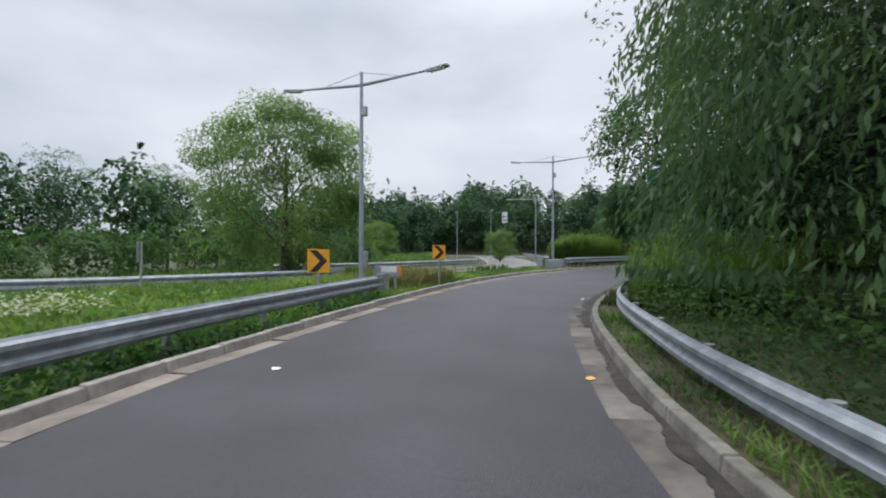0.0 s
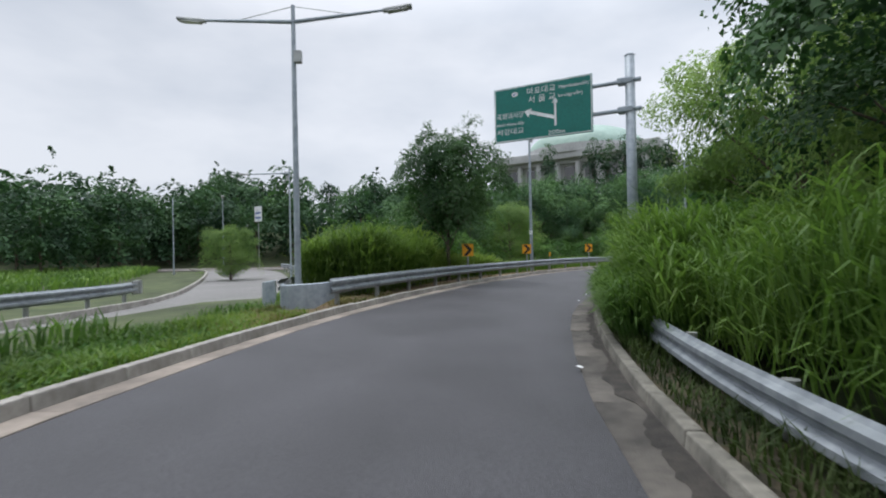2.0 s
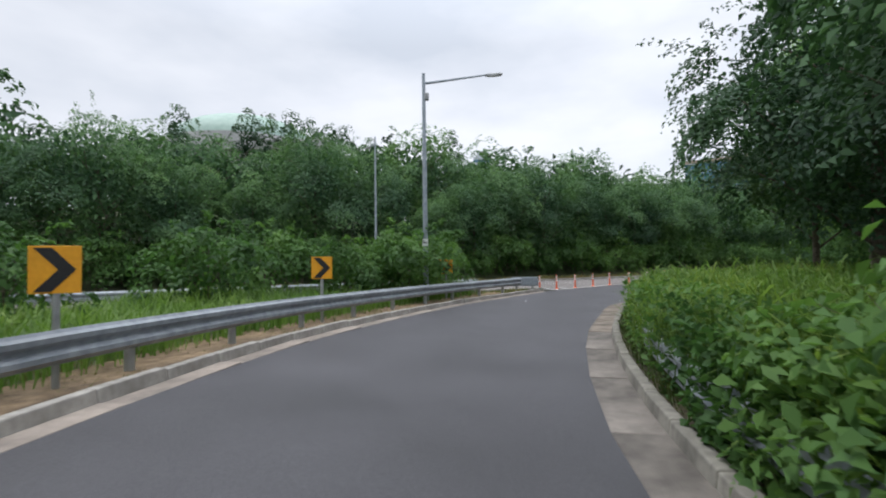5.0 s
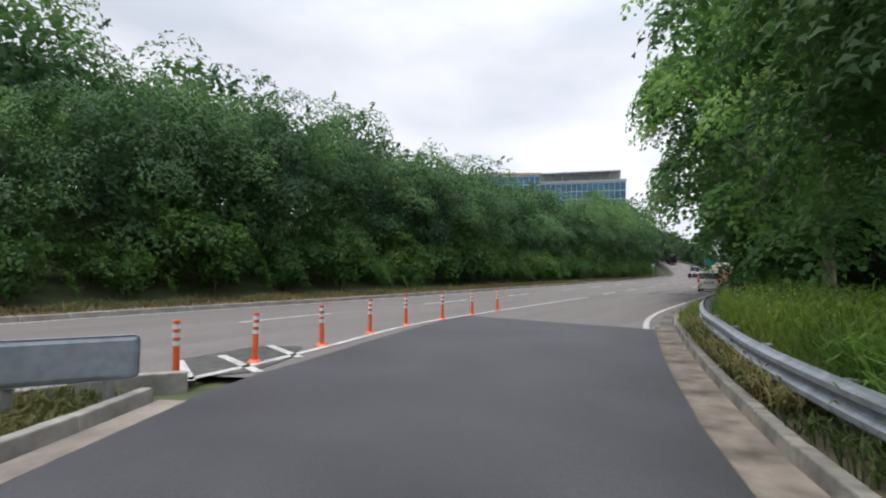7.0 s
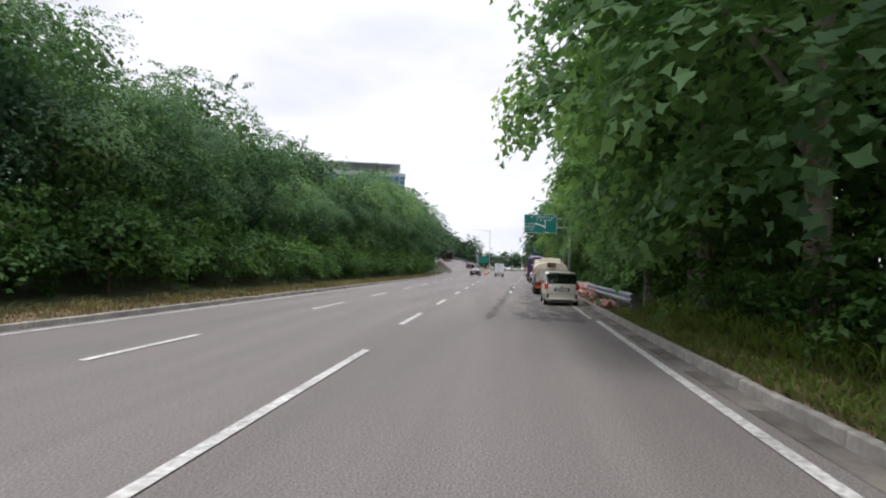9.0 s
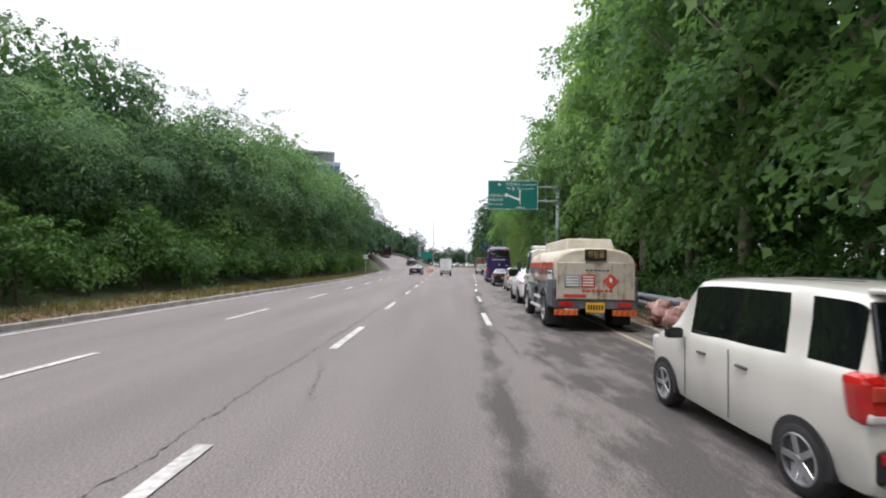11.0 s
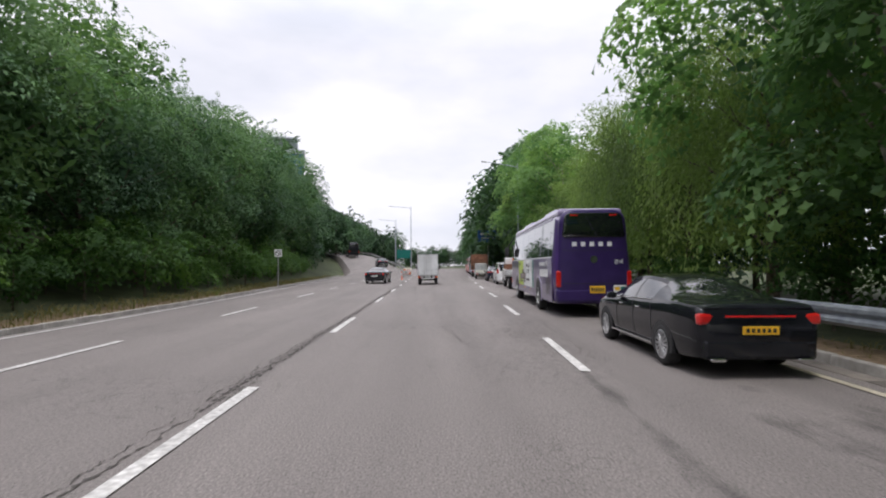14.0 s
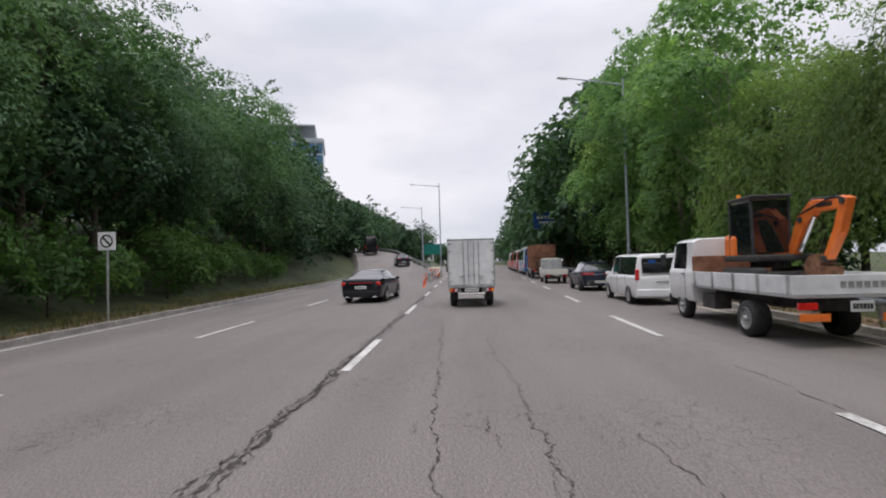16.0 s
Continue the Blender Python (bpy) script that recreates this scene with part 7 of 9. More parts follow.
def streaked(name, base, rust):
    """Paint with rust that runs down in streaks below the upper edge."""
    m, n, l, b = principled(name)
    co = n.new("ShaderNodeTexCoord")
    mp = n.new("ShaderNodeMapping")
    mp.inputs["Scale"].default_value = (7, 7, 0.7)
    l.new(co.outputs["Object"], mp.inputs["Vector"])
    run = n.new("ShaderNodeTexNoise")
    run.inputs["Scale"].default_value, run.inputs["Detail"].default_value = 1.2, 8
    l.new(mp.outputs["Vector"], run.inputs["Vector"])
    blot = n.new("ShaderNodeTexNoise")
    blot.inputs["Scale"].default_value, blot.inputs["Detail"].default_value = 3.2, 6
    l.new(co.outputs["Object"], blot.inputs["Vector"])
    add = n.new("ShaderNodeMath"); add.operation = "ADD"
    l.new(run.outputs["Fac"], add.inputs[0]); l.new(blot.outputs["Fac"], add.inputs[1])
    lim = n.new("ShaderNodeMapRange")
    lim.inputs["From Min"].default_value, lim.inputs["From Max"].default_value = 1.0, 1.35
    l.new(add.outputs["Value"], lim.inputs["Value"])
    mix = n.new("ShaderNodeMix"); mix.data_type = "RGBA"
    mix.inputs["A"].default_value, mix.inputs["B"].default_value = (*base, 1), (*rust, 1)
    l.new(lim.outputs["Result"], mix.inputs["Factor"])
    l.new(mix.outputs["Result"], b.inputs["Base Color"])
    b.inputs["Roughness"].default_value = 0.55
    return m


P_TANK_RUST = streaked("rust_streaked_cream", (0.56, 0.51, 0.42), (0.2, 0.12, 0.07))
M_STRIPE_RED = surface("red_stripe_sheet", (0.5, 0.05, 0.03), (0.62, 0.09, 0.05), 6, 0.5)
M_STRIPE_GREY = surface("grey_stripe_sheet", (0.08, 0.085, 0.09), (0.13, 0.135, 0.14), 6, 0.6)
M_LIME = surface("lime_poster_sheet", (0.42, 0.55, 0.08), (0.5, 0.62, 0.12), 4, 0.5)
M_RUST = surface("rusty_steel", (0.10, 0.045, 0.025), (0.22, 0.11, 0.06), 8, 0.85, 0.2, 0.3, 30, 2, 0.3)
M_CHASSIS = surface("dirty_chassis", (0.02, 0.02, 0.02), (0.06, 0.055, 0.05), 8, 0.8, 0.1, 0.2, 40, 2, 0.3)


M_RIM_DARK = surface("dark_alloy_rim", (0.05, 0.05, 0.055), (0.12, 0.12, 0.125), 6, 0.3, 0.7)
M_GLOSS_BLACK = paint("gloss_black_trim", (0.008, 0.008, 0.009), (0.014, 0.014, 0.015), 0.15)


def lathe(profile, seg=28):
    """Turns a profile of (out, along) about the x axis."""
    bm = bmesh.new()
    rings = [[bm.verts.new((u, math.cos(6.28318 * k / seg) * r, math.sin(6.28318 * k / seg) * r)) for k in range(seg)] for r, u in profile]
    for a, b in zip(rings, rings[1:]):
        for k in range(seg):
            bm.faces.new((a[k], a[(k + 1) % seg], b[(k + 1) % seg], b[k]))
    bmesh.ops.recalc_face_normals(bm, faces=bm.faces[:])
    return bm


def above(bm, z):
    """Keeps what lies over the height z."""
    bmesh.ops.bisect_plane(bm, geom=bm.verts[:] + bm.edges[:] + bm.faces[:], plane_co=(0, 0, z), plane_no=(0, 0, 1), clear_inner=True)
    return bm


WHEELS = {}


def wheel(owner, x, y, r, w, side, spokes=10, style="alloy"):
    """A tyre with its rim; side -1: its face looks to -x."""
    key = (round(r, 3), round(w, 3), side, spokes, style)
    if key not in WHEELS:
        q = 0.62 if style == "steel" else 0.7
        t = lathe([(r * q, -w / 2), (r * 0.9, -w / 2), (r * 0.985, -w * 0.36), (r, -w * 0.2), (r, w * 0.2), (r * 0.985, w * 0.36), (r * 0.9, w / 2), (r * q, w / 2), (r * q, -w / 2)], 30)
        me_t = bpy.data.meshes.new("wheel")
        t.to_mesh(me_t)
        t.free()
        me_t.materials.append(M_RUBBER)
        me_t.polygons.foreach_set("use_smooth", [True] * len(me_t.polygons))
        o = side * w * 0.49
        bm = lathe([(r * q, o), (r * (q - 0.05), o + side * 0.008), (r * (q - 0.07), o - side * 0.05), (0.01, o - side * 0.06)], 30)
        if style == "steel":
            rod((o - side * 0.05, 0, 0), (o + side * 0.05, 0, 0), r * 0.2, r * 0.14, 14, bm)
            for k in range(8):
                a = 6.28318 * k / 8
                c = Vector((o - side * 0.02, math.cos(a) * r * 0.3, math.sin(a) * r * 0.3))
                rod(c, c + Vector((side * 0.03, 0, 0)), 0.022, 0.018, 6, bm)
        else:
            for k in range(spokes):
                a = 6.28318 * k / spokes
                box(0.03, r * (q - 0.12), r * 0.75 / spokes + 0.012, (o - side * 0.012, 0, 0), 0.006, bm=bm, rot=Matrix.Rotation(a, 4, "X") @ Matrix.Translation((0, r * q * 0.5, 0)))
            rod((o - side * 0.04, 0, 0), (o + side * 0.012, 0, 0), r * 0.12, r * 0.1, 12, bm)
        me_r = bpy.data.meshes.new("rim")
        bm.to_mesh(me_r)
        bm.free()
        me_r.materials.append({"steel": M_STEEL_OLD, "dark": M_RIM_DARK}.get(style, M_ALLOY))
        WHEELS[key] = (me_t, me_r)
    a, b = WHEELS[key]
    ob = adopt(new("wheel", a), owner)
    ob.location = (x, y, r)
    adopt(new("rim", b), ob)
    return ob


def even_curve(ys, vals, at):
    """Monotone smooth curve through (ys, vals), read at many places."""
    ys, vals = np.asarray(ys, float), np.asarray(vals, float)
    h = np.diff(ys)
    d = np.diff(vals, axis=0) / h[:, None]
    m = np.zeros_like(vals)
    w1, w2 = 2 * h[1:] + h[:-1], h[1:] + 2 * h[:-1]
    same = d[:-1] * d[1:] > 0
    with np.errstate(divide="ignore", invalid="ignore"):
        mean = (w1 + w2)[:, None] / (w1[:, None] / d[:-1] + w2[:, None] / d[1:])
    m[1:-1] = np.where(same, mean, 0)
    m[0], m[-1] = d[0], d[-1]
    i = np.clip(np.searchsorted(ys, at, "right") - 1, 0, len(h) - 1)
    t = ((at - ys[i]) / h[i])[:, None]
    hh = h[i][:, None]
    return (2 * t ** 3 - 3 * t ** 2 + 1) * vals[i] + (t ** 3 - 2 * t ** 2 + t) * hh * m[i] + (3 * t ** 2 - 2 * t ** 3) * vals[i + 1] + (t ** 3 - t ** 2) * hh * m[i + 1]


def shell(owner, stations, kinds, paint_m, belt_in=0.05, roof_m=None, fine=4):
    """A car body lofted smoothly through cross-sections; window cells become panes of their own.
    station: (y, low, belt, roof, half width, half roof width); kinds: one letter for each gap: d deck, r rear pane, w windscreen, g side pane, b black pillar, p painted pillar."""
    rows = []
    for y, lo, be, ro, w, wr in stations:
        if ro - be < 0.02:
            up = [(w * 0.93, be + 0.005), (w * 0.86, be + 0.014), (w * 0.74, be + 0.024), (w * 0.45, be + 0.034), (0, be + 0.04)]
        else:
            up = [(w - belt_in + (wr - w + belt_in) * 0.5, be + (ro - be) * 0.52), (wr + 0.03, ro - 0.10), (wr - 0.015, ro - 0.04), (wr - 0.13, ro - 0.005), (0, ro + 0.014)]
        mid = (lo + be) / 2
        half = [(0, lo), (w * 0.84, lo), (w * 0.93, lo + 0.03), (w * 0.97, lo + 0.11), (w, mid), (w * 0.996, mid + (be - mid) * 0.5), (w * 0.985, be - 0.07), (w - belt_in, be)] + up
        rows.append((y, half))
    n = len(rows[0][1])
    ys = [r[0] for r in rows]
    grid = np.array([r[1] for r in rows])
    at, tags = [], []
    for i, kind in enumerate(kinds):
        for k in range(fine):
            at.append(ys[i] + (ys[i + 1] - ys[i]) * k / fine)
            tags.append((kind, i))
    at.append(ys[-1])
    at = np.array(at)
    px = even_curve(ys, grid[:, :, 0], at)
    pz = even_curve(ys, grid[:, :, 1], at)
    cells = {}
    for i, (kind, gap) in enumerate(tags):
        for j in range(n - 1):
            for sd in (1, -1):
                q = [(sd * px[i, j], at[i], pz[i, j]), (sd * px[i, j + 1], at[i], pz[i, j + 1]), (sd * px[i + 1, j + 1], at[i + 1], pz[i + 1, j + 1]), (sd * px[i + 1, j], at[i + 1], pz[i + 1, j])]
                if sd < 0:
                    q = q[::-1]
                tag = "body"
                if kind == "g" and j in (7, 8):
                    tag = ("side_window", gap, sd)
                elif kind == "b" and j in (7, 8):
                    tag = ("black_pillar", gap, sd)
                elif kind == "r" and j >= 9:
                    tag = ("rear_window", 0, 0)
                elif kind == "w" and j >= 9:
                    tag = ("windscreen", 0, 0)
                elif roof_m and j >= 9:
                    tag = ("roof", 0, 0)
                cells.setdefault(tag, []).append(q)
    for e in (0, -1):
        for j in range(n - 1):
            a, b = (px[e, j], at[e], pz[e, j]), (px[e, j + 1], at[e], pz[e, j + 1])
            cells["body"].append([a, b, (-b[0], b[1], b[2]), (-a[0], a[1], a[2])])
    for tag, qs in cells.items():
        bm = bmesh.new()
        for q in qs:
            vs = [bm.verts.new(c) for c in q]
            bm.faces.new(vs)
        bmesh.ops.remove_doubles(bm, verts=bm.verts[:], dist=0.0008)
        bmesh.ops.dissolve_degenerate(bm, edges=bm.edges[:], dist=0.0005)
        bmesh.ops.recalc_face_normals(bm, faces=bm.faces[:])
        name = tag if tag == "body" else tag[0]
        mat = {"body": paint_m, "black_pillar": M_GLOSS_BLACK, "roof": roof_m}.get(name, M_GLASS)
        ob = part(name, bm, mat, owner, smooth=True)
        ob.data.set_sharp_from_angle(angle=radians(34))
    return rows


def plate(owner, x, y, z, material=None, w=0.52, h=0.12, turn=None):
    p = part("number_plate", box(w, 0.012, h, (x, y, z), 0.006), material or M_PLATE, owner)
    me = None
    for k in range(6):
        if me is None:
            ob = part("plate_bar", box(0.045, 0.004, h * 0.5), M_BLACK, p)
            me = ob.data
        else:
            ob = adopt(new("plate_bar", me), p)
        ob.location = (x - w * 0.36 + k * w * 0.145, y - 0.008, z)
    return p


def vehicle(name, label, x, y, turn, category="car", group=""):
    g = thing(name, label, category, pose(x, y, 0.004, 0, 0, turn), group)
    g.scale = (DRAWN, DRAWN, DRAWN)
    return g


def arches_and_wheels(g, w, axles, r, tread=0.21, spokes=10, style="alloy", low=0.24):
    """Dark wheel housings that open towards the road, with wheels flush to the body side."""
    for y in axles:
        for s in (-1, 1):
            bm = rod((s * (w / 2 - 0.08), y, r + 0.015), (s * (w / 2 + 0.004), y, r + 0.015), r * 1.12, r * 1.12, 34)
            for v in bm.verts:
                v.co.z = max(v.co.z, low)
            part("wheel_arch", bm, M_DARK_PLASTIC, g)
            wheel(g, s * (w / 2 - tread / 2 + 0.012), y, r, tread, s, spokes, style)


def mirrors(g, w, y, z, material):
    for s in (-1, 1):
        part("mirror", box(0.2, 0.11, 0.13, (s * (w / 2 + 0.1), y, z), 0.035), material, g)


def seams(g, w, ys, z0, z1, inset=0.0):
    for y in ys:
        for s in (-1, 1):
            part("door_seam", box(0.006, 0.009, z1 - z0, (s * (w / 2 - inset + 0.001), y, (z0 + z1) / 2)), M_DARK_PLASTIC, g)


def handles(g, w, ys, z, material):
    for y in ys:
        for s in (-1, 1):
            part("door_handle", box(0.03, 0.17, 0.03, (s * (w / 2 + 0.008), y, z), 0.01), material, g)


def boxy_car(label, x, y, turn):
    """Small upright white city van-car."""
    g = vehicle("city_car", label, x, y, turn)
    W = 1.595
    w = W / 2
    st = [(-1.80, 0.34, 0.96, 0.96, w * 0.88, 0.60), (-1.775, 0.26, 1.06, 1.09, w * 0.955, 0.64), (-1.735, 0.24, 1.10, 1.50, w * 0.975, 0.62), (-1.69, 0.23, 1.10, 1.63, w * 0.985, 0.625), (-1.60, 0.23, 1.10, 1.675, w * 0.995, 0.64), (-1.22, 0.22, 1.10, 1.70, w, 0.66), (-0.98, 0.22, 1.09, 1.71, w, 0.665),
          (-0.28, 0.20, 1.07, 1.715, w, 0.665), (-0.18, 0.20, 1.07, 1.715, w, 0.665), (0.52, 0.20, 1.04, 1.69, w, 0.65), (0.62, 0.20, 1.04, 1.66, w, 0.64), (1.18, 0.22, 1.01, 1.025, w * 0.99, 0.62), (1.58, 0.26, 0.88, 0.88, w * 0.96, 0.6), (1.77, 0.32, 0.7, 0.7, w * 0.84, 0.5)]
    shell(g, st, "dddggpgbgbwdd", P_CREAM)
    part("rear_window", box(1.36, 0.035, 0.5, (0, -1.748, 1.34), 0.016, Matrix.Rotation(-0.11, 4, "X")), M_GLASS, g)
    part("roof_spoiler", box(1.26, 0.16, 0.045, (0, -1.70, 1.66), 0.02), P_CREAM, g)
    part("tailgate_seam", box(1.24, 0.01, 0.012, (0, -1.809, 0.60)), M_DARK_PLASTIC, g)
    part("plate_recess", box(0.72, 0.02, 0.19, (0, -1.795, 0.80), 0.008), M_STRIPE_GREY, g)
    part("bumper_lip", box(W * 0.84, 0.1, 0.1, (0, -1.79, 0.34), 0.045), P_CREAM, g)
    part("lower_valance", box(1.05, 0.05, 0.08, (0, -1.76, 0.27), 0.02), M_DARK_PLASTIC, g)
    for s in (-1, 1):
        lamp = part("tail_lamp", box(0.2, 0.2, 0.36, (s * (w - 0.085), -1.715, 0.92), 0.06, Matrix.Rotation(s * 0.12, 4, "Y")), M_RED_LAMP, g)
        part("lamp_ring", box(0.11, 0.02, 0.1, (s * (w - 0.1), -1.813, 0.97), 0.008), M_STRIPE_RED, lamp)
        part("reverse_lamp", box(0.165, 0.17, 0.09, (s * (w - 0.1), -1.734, 0.80), 0.03), M_CLEAR_LAMP, lamp)
        r_ = part("fog_surround", box(0.12, 0.05, 0.25, (s * (w - 0.14), -1.79, 0.47), 0.045), M_DARK_PLASTIC, g)
        part("reflector", box(0.075, 0.02, 0.09, (s * (w - 0.14), -1.814, 0.53), 0.02), M_RED_LAMP, r_)
        part("head_lamp", box(0.2, 0.1, 0.26, (s * (w - 0.14), 1.66, 0.74), 0.04), M_CLEAR_LAMP, g)
        part("roof_groove", box(0.02, 1.9, 0.006, (s * 0.5, -0.5, 1.722), 0.001), M_STRIPE_GREY, g)
    plate(g, 0, -1.81, 0.80)
    part("badge", rod((0, -1.79, 0.945), (0, -1.815, 0.945), 0.045, 0.04, 14), M_STRIPE_GREY, g)
    arches_and_wheels(g, W, (-1.2, 1.22), 0.29, 0.18, 5)
    mirrors(g, W, 0.72, 1.02, M_GLOSS_BLACK)
    seams(g, W, (-0.23, 0.66), 0.3, 0.99)
    handles(g, W, (-0.45, 0.28), 0.86, M_STRIPE_GREY)
    g.scale.z *= 0.95
    return g


def sedan(label, x, y, turn, plate_m=None):
    g = vehicle("sedan", label, x, y, turn)
    W = 1.89
    w = W / 2
    st = [(-2.55, 0.40, 0.78, 0.78, w * 0.80, 0.5), (-2.50, 0.30, 0.98, 0.98, w * 0.90, 0.6), (-2.30, 0.25, 1.05, 1.05, w * 0.96, 0.6), (-1.72, 0.22, 1.07, 1.085, w, 0.60), (-0.95, 0.20, 1.04, 1.40, w, 0.58), (-0.62, 0.20, 1.03, 1.455, w, 0.60), (-0.20, 0.20, 1.02, 1.48, w, 0.62), (-0.10, 0.20, 1.02, 1.48, w, 0.62),
          (0.50, 0.20, 1.0, 1.45, w, 0.60), (0.66, 0.20, 0.99, 1.41, w, 0.58), (1.42, 0.22, 0.96, 0.975, w * 0.99, 0.62), (2.1, 0.25, 0.88, 0.88, w * 0.96, 0.6), (2.45, 0.30, 0.72, 0.72, w * 0.88, 0.5), (2.53, 0.4, 0.6, 0.6, w * 0.8, 0.5)]
    shell(g, st, "dddrggbgbwddd", P_BLACK)
    part("boot_lid_edge", box(1.55, 0.05, 0.03, (0, -2.49, 1.015), 0.01), P_BLACK, g)
    part("bumper", box(W * 0.86, 0.12, 0.3, (0, -2.5, 0.42), 0.06), P_BLACK, g)
    part("boot_trim", box(1.0, 0.02, 0.03, (0, -2.565, 0.90), 0.006), M_RED_LAMP, g, "slim red light bar")
    for s in (-1, 1):
        part("tail_lamp", box(0.46, 0.13, 0.17, (s * (w - 0.29), -2.46, 0.86), 0.045, Matrix.Rotation(-s * 0.22, 4, "Z")), M_RED_LAMP, g)
        part("exhaust", box(0.22, 0.04, 0.06, (s * 0.62, -2.575, 0.28), 0.02), M_CHROME, g)
        part("sill_trim", box(0.014, 2.1, 0.035, (s * (w + 0.004), 0.05, 0.30), 0.004), M_CHROME, g)
        part("head_lamp", box(0.36, 0.2, 0.15, (s * (w - 0.28), 2.34, 0.68), 0.04, Matrix.Rotation(s * 0.3, 4, "Z")), M_CLEAR_LAMP, g)
        part("window_trim", rod((s * (w - 0.045), -0.95, 1.055), (s * (w - 0.045), 0.9, 1.0), 0.012), M_CHROME, g)
    plate(g, 0, -2.572, 0.70, plate_m)
    arches_and_wheels(g, W, (-1.45, 1.5), 0.34, 0.23, 14)
    mirrors(g, W, 0.78, 1.02, P_BLACK)
    seams(g, W, (-0.15, 0.78, -1.0), 0.3, 0.98)
    handles(g, W, (-0.42, 0.48), 0.88, M_CHROME)
    return g


def coupe_suv(label, x, y, turn, paint_m=None, name="sport_suv"):
    g = vehicle(name, label, x, y, turn)
    p = paint_m or P_WHITE
    W = 1.91
    w = W / 2
    st = [(-2.24, 0.44, 0.84, 0.84, w * 0.70, 0.45), (-2.21, 0.34, 1.02, 1.02, w * 0.83, 0.55), (-2.07, 0.30, 1.12, 1.13, w * 0.93, 0.60), (-1.60, 0.27, 1.13, 1.47, w * 0.985, 0.60), (-1.38, 0.26, 1.12, 1.555, w, 0.60), (-0.98, 0.25, 1.09, 1.60, w, 0.615), (-0.86, 0.25, 1.08, 1.61, w, 0.62), (-0.20, 0.24, 1.05, 1.635, w, 0.635), (-0.12, 0.24, 1.05, 1.635, w, 0.635),
          (0.42, 0.24, 1.03, 1.61, w, 0.62), (0.54, 0.24, 1.03, 1.585, w, 0.61), (1.32, 0.25, 1.0, 1.015, w, 0.62), (1.95, 0.28, 0.94, 0.94, w * 0.97, 0.6), (2.26, 0.32, 0.80, 0.80, w * 0.9, 0.5), (2.36, 0.42, 0.66, 0.66, w * 0.8, 0.5)]
    shell(g, st, "ddrpgpgbgbwddd", p)
    part("lower_bumper", box(1.4, 0.16, 0.25, (0, -2.19, 0.5), 0.05), M_DARK_PLASTIC, g)
    part("skid_trim", box(1.46, 0.16, 0.08, (0, -2.17, 0.35), 0.03), p, g)
    part("spoiler", box(1.14, 0.2, 0.025, (0, -1.44, 1.562), 0.01, Matrix.Rotation(0.2, 4, "X")), p, g)
    for s in (-1, 1):
        for z in (0.93, 1.0):
            way = [(0.28, -2.25), (0.6, -2.24), (0.75, -2.215), (0.86, -2.13), (0.915, -2.0)]
            bm = bmesh.new()
            for (x0, y0), (x1, y1) in zip(way, way[1:]):
                rod((s * x0, y0 + (z - 0.93) * 0.2, z), (s * x1, y1 + (z - 0.93) * 0.2, z + 0.004), 0.022, 0.022, 8, bm)
            part("tail_lamp", bm, M_RED_LAMP, g)
        part("exhaust", rod((s * 0.62, -2.2, 0.44), (s * 0.62, -2.285, 0.44), 0.085, 0.09, 20), M_CHROME, g)
        part("sill_trim", box(0.014, 2.1, 0.05, (s * (w + 0.003), 0.03, 0.31), 0.004), M_DARK_PLASTIC, g)
        part("window_trim", rod((s * (w - 0.05), -0.9, 1.085), (s * (w - 0.05), 0.9, 1.02), 0.008), M_CHROME, g)
        part("roof_rail", rod((s * 0.56, -1.0, 1.612), (s * 0.58, 0.2, 1.636), 0.014), M_DARK_PLASTIC, g)
        for z in (0.72, 0.79):
            part("head_lamp", box(0.4, 0.16, 0.03, (s * (w - 0.3), 2.2, z), 0.01, Matrix.Rotation(s * 0.35, 4, "Z")), M_CLEAR_LAMP, g)
    plate(g, 0, -2.278, 0.52)
    bars(g, (0, -2.236, 0.93), 0.56, 0.03, 7, M_CHROME, "badge_bar", 1.0)
    part("roof_fin", box(0.05, 0.18, 0.06, (0, -1.05, 1.63), 0.02), p, g)
    arches_and_wheels(g, W, (-1.40, 1.46), 0.375, 0.24, 10, "dark")
    mirrors(g, W, 0.72, 1.06, p)
    seams(g, W, (-0.25, 0.68, -1.05), 0.36, 1.02)
    handles(g, W, (-0.5, 0.42), 0.93, p)
    return g


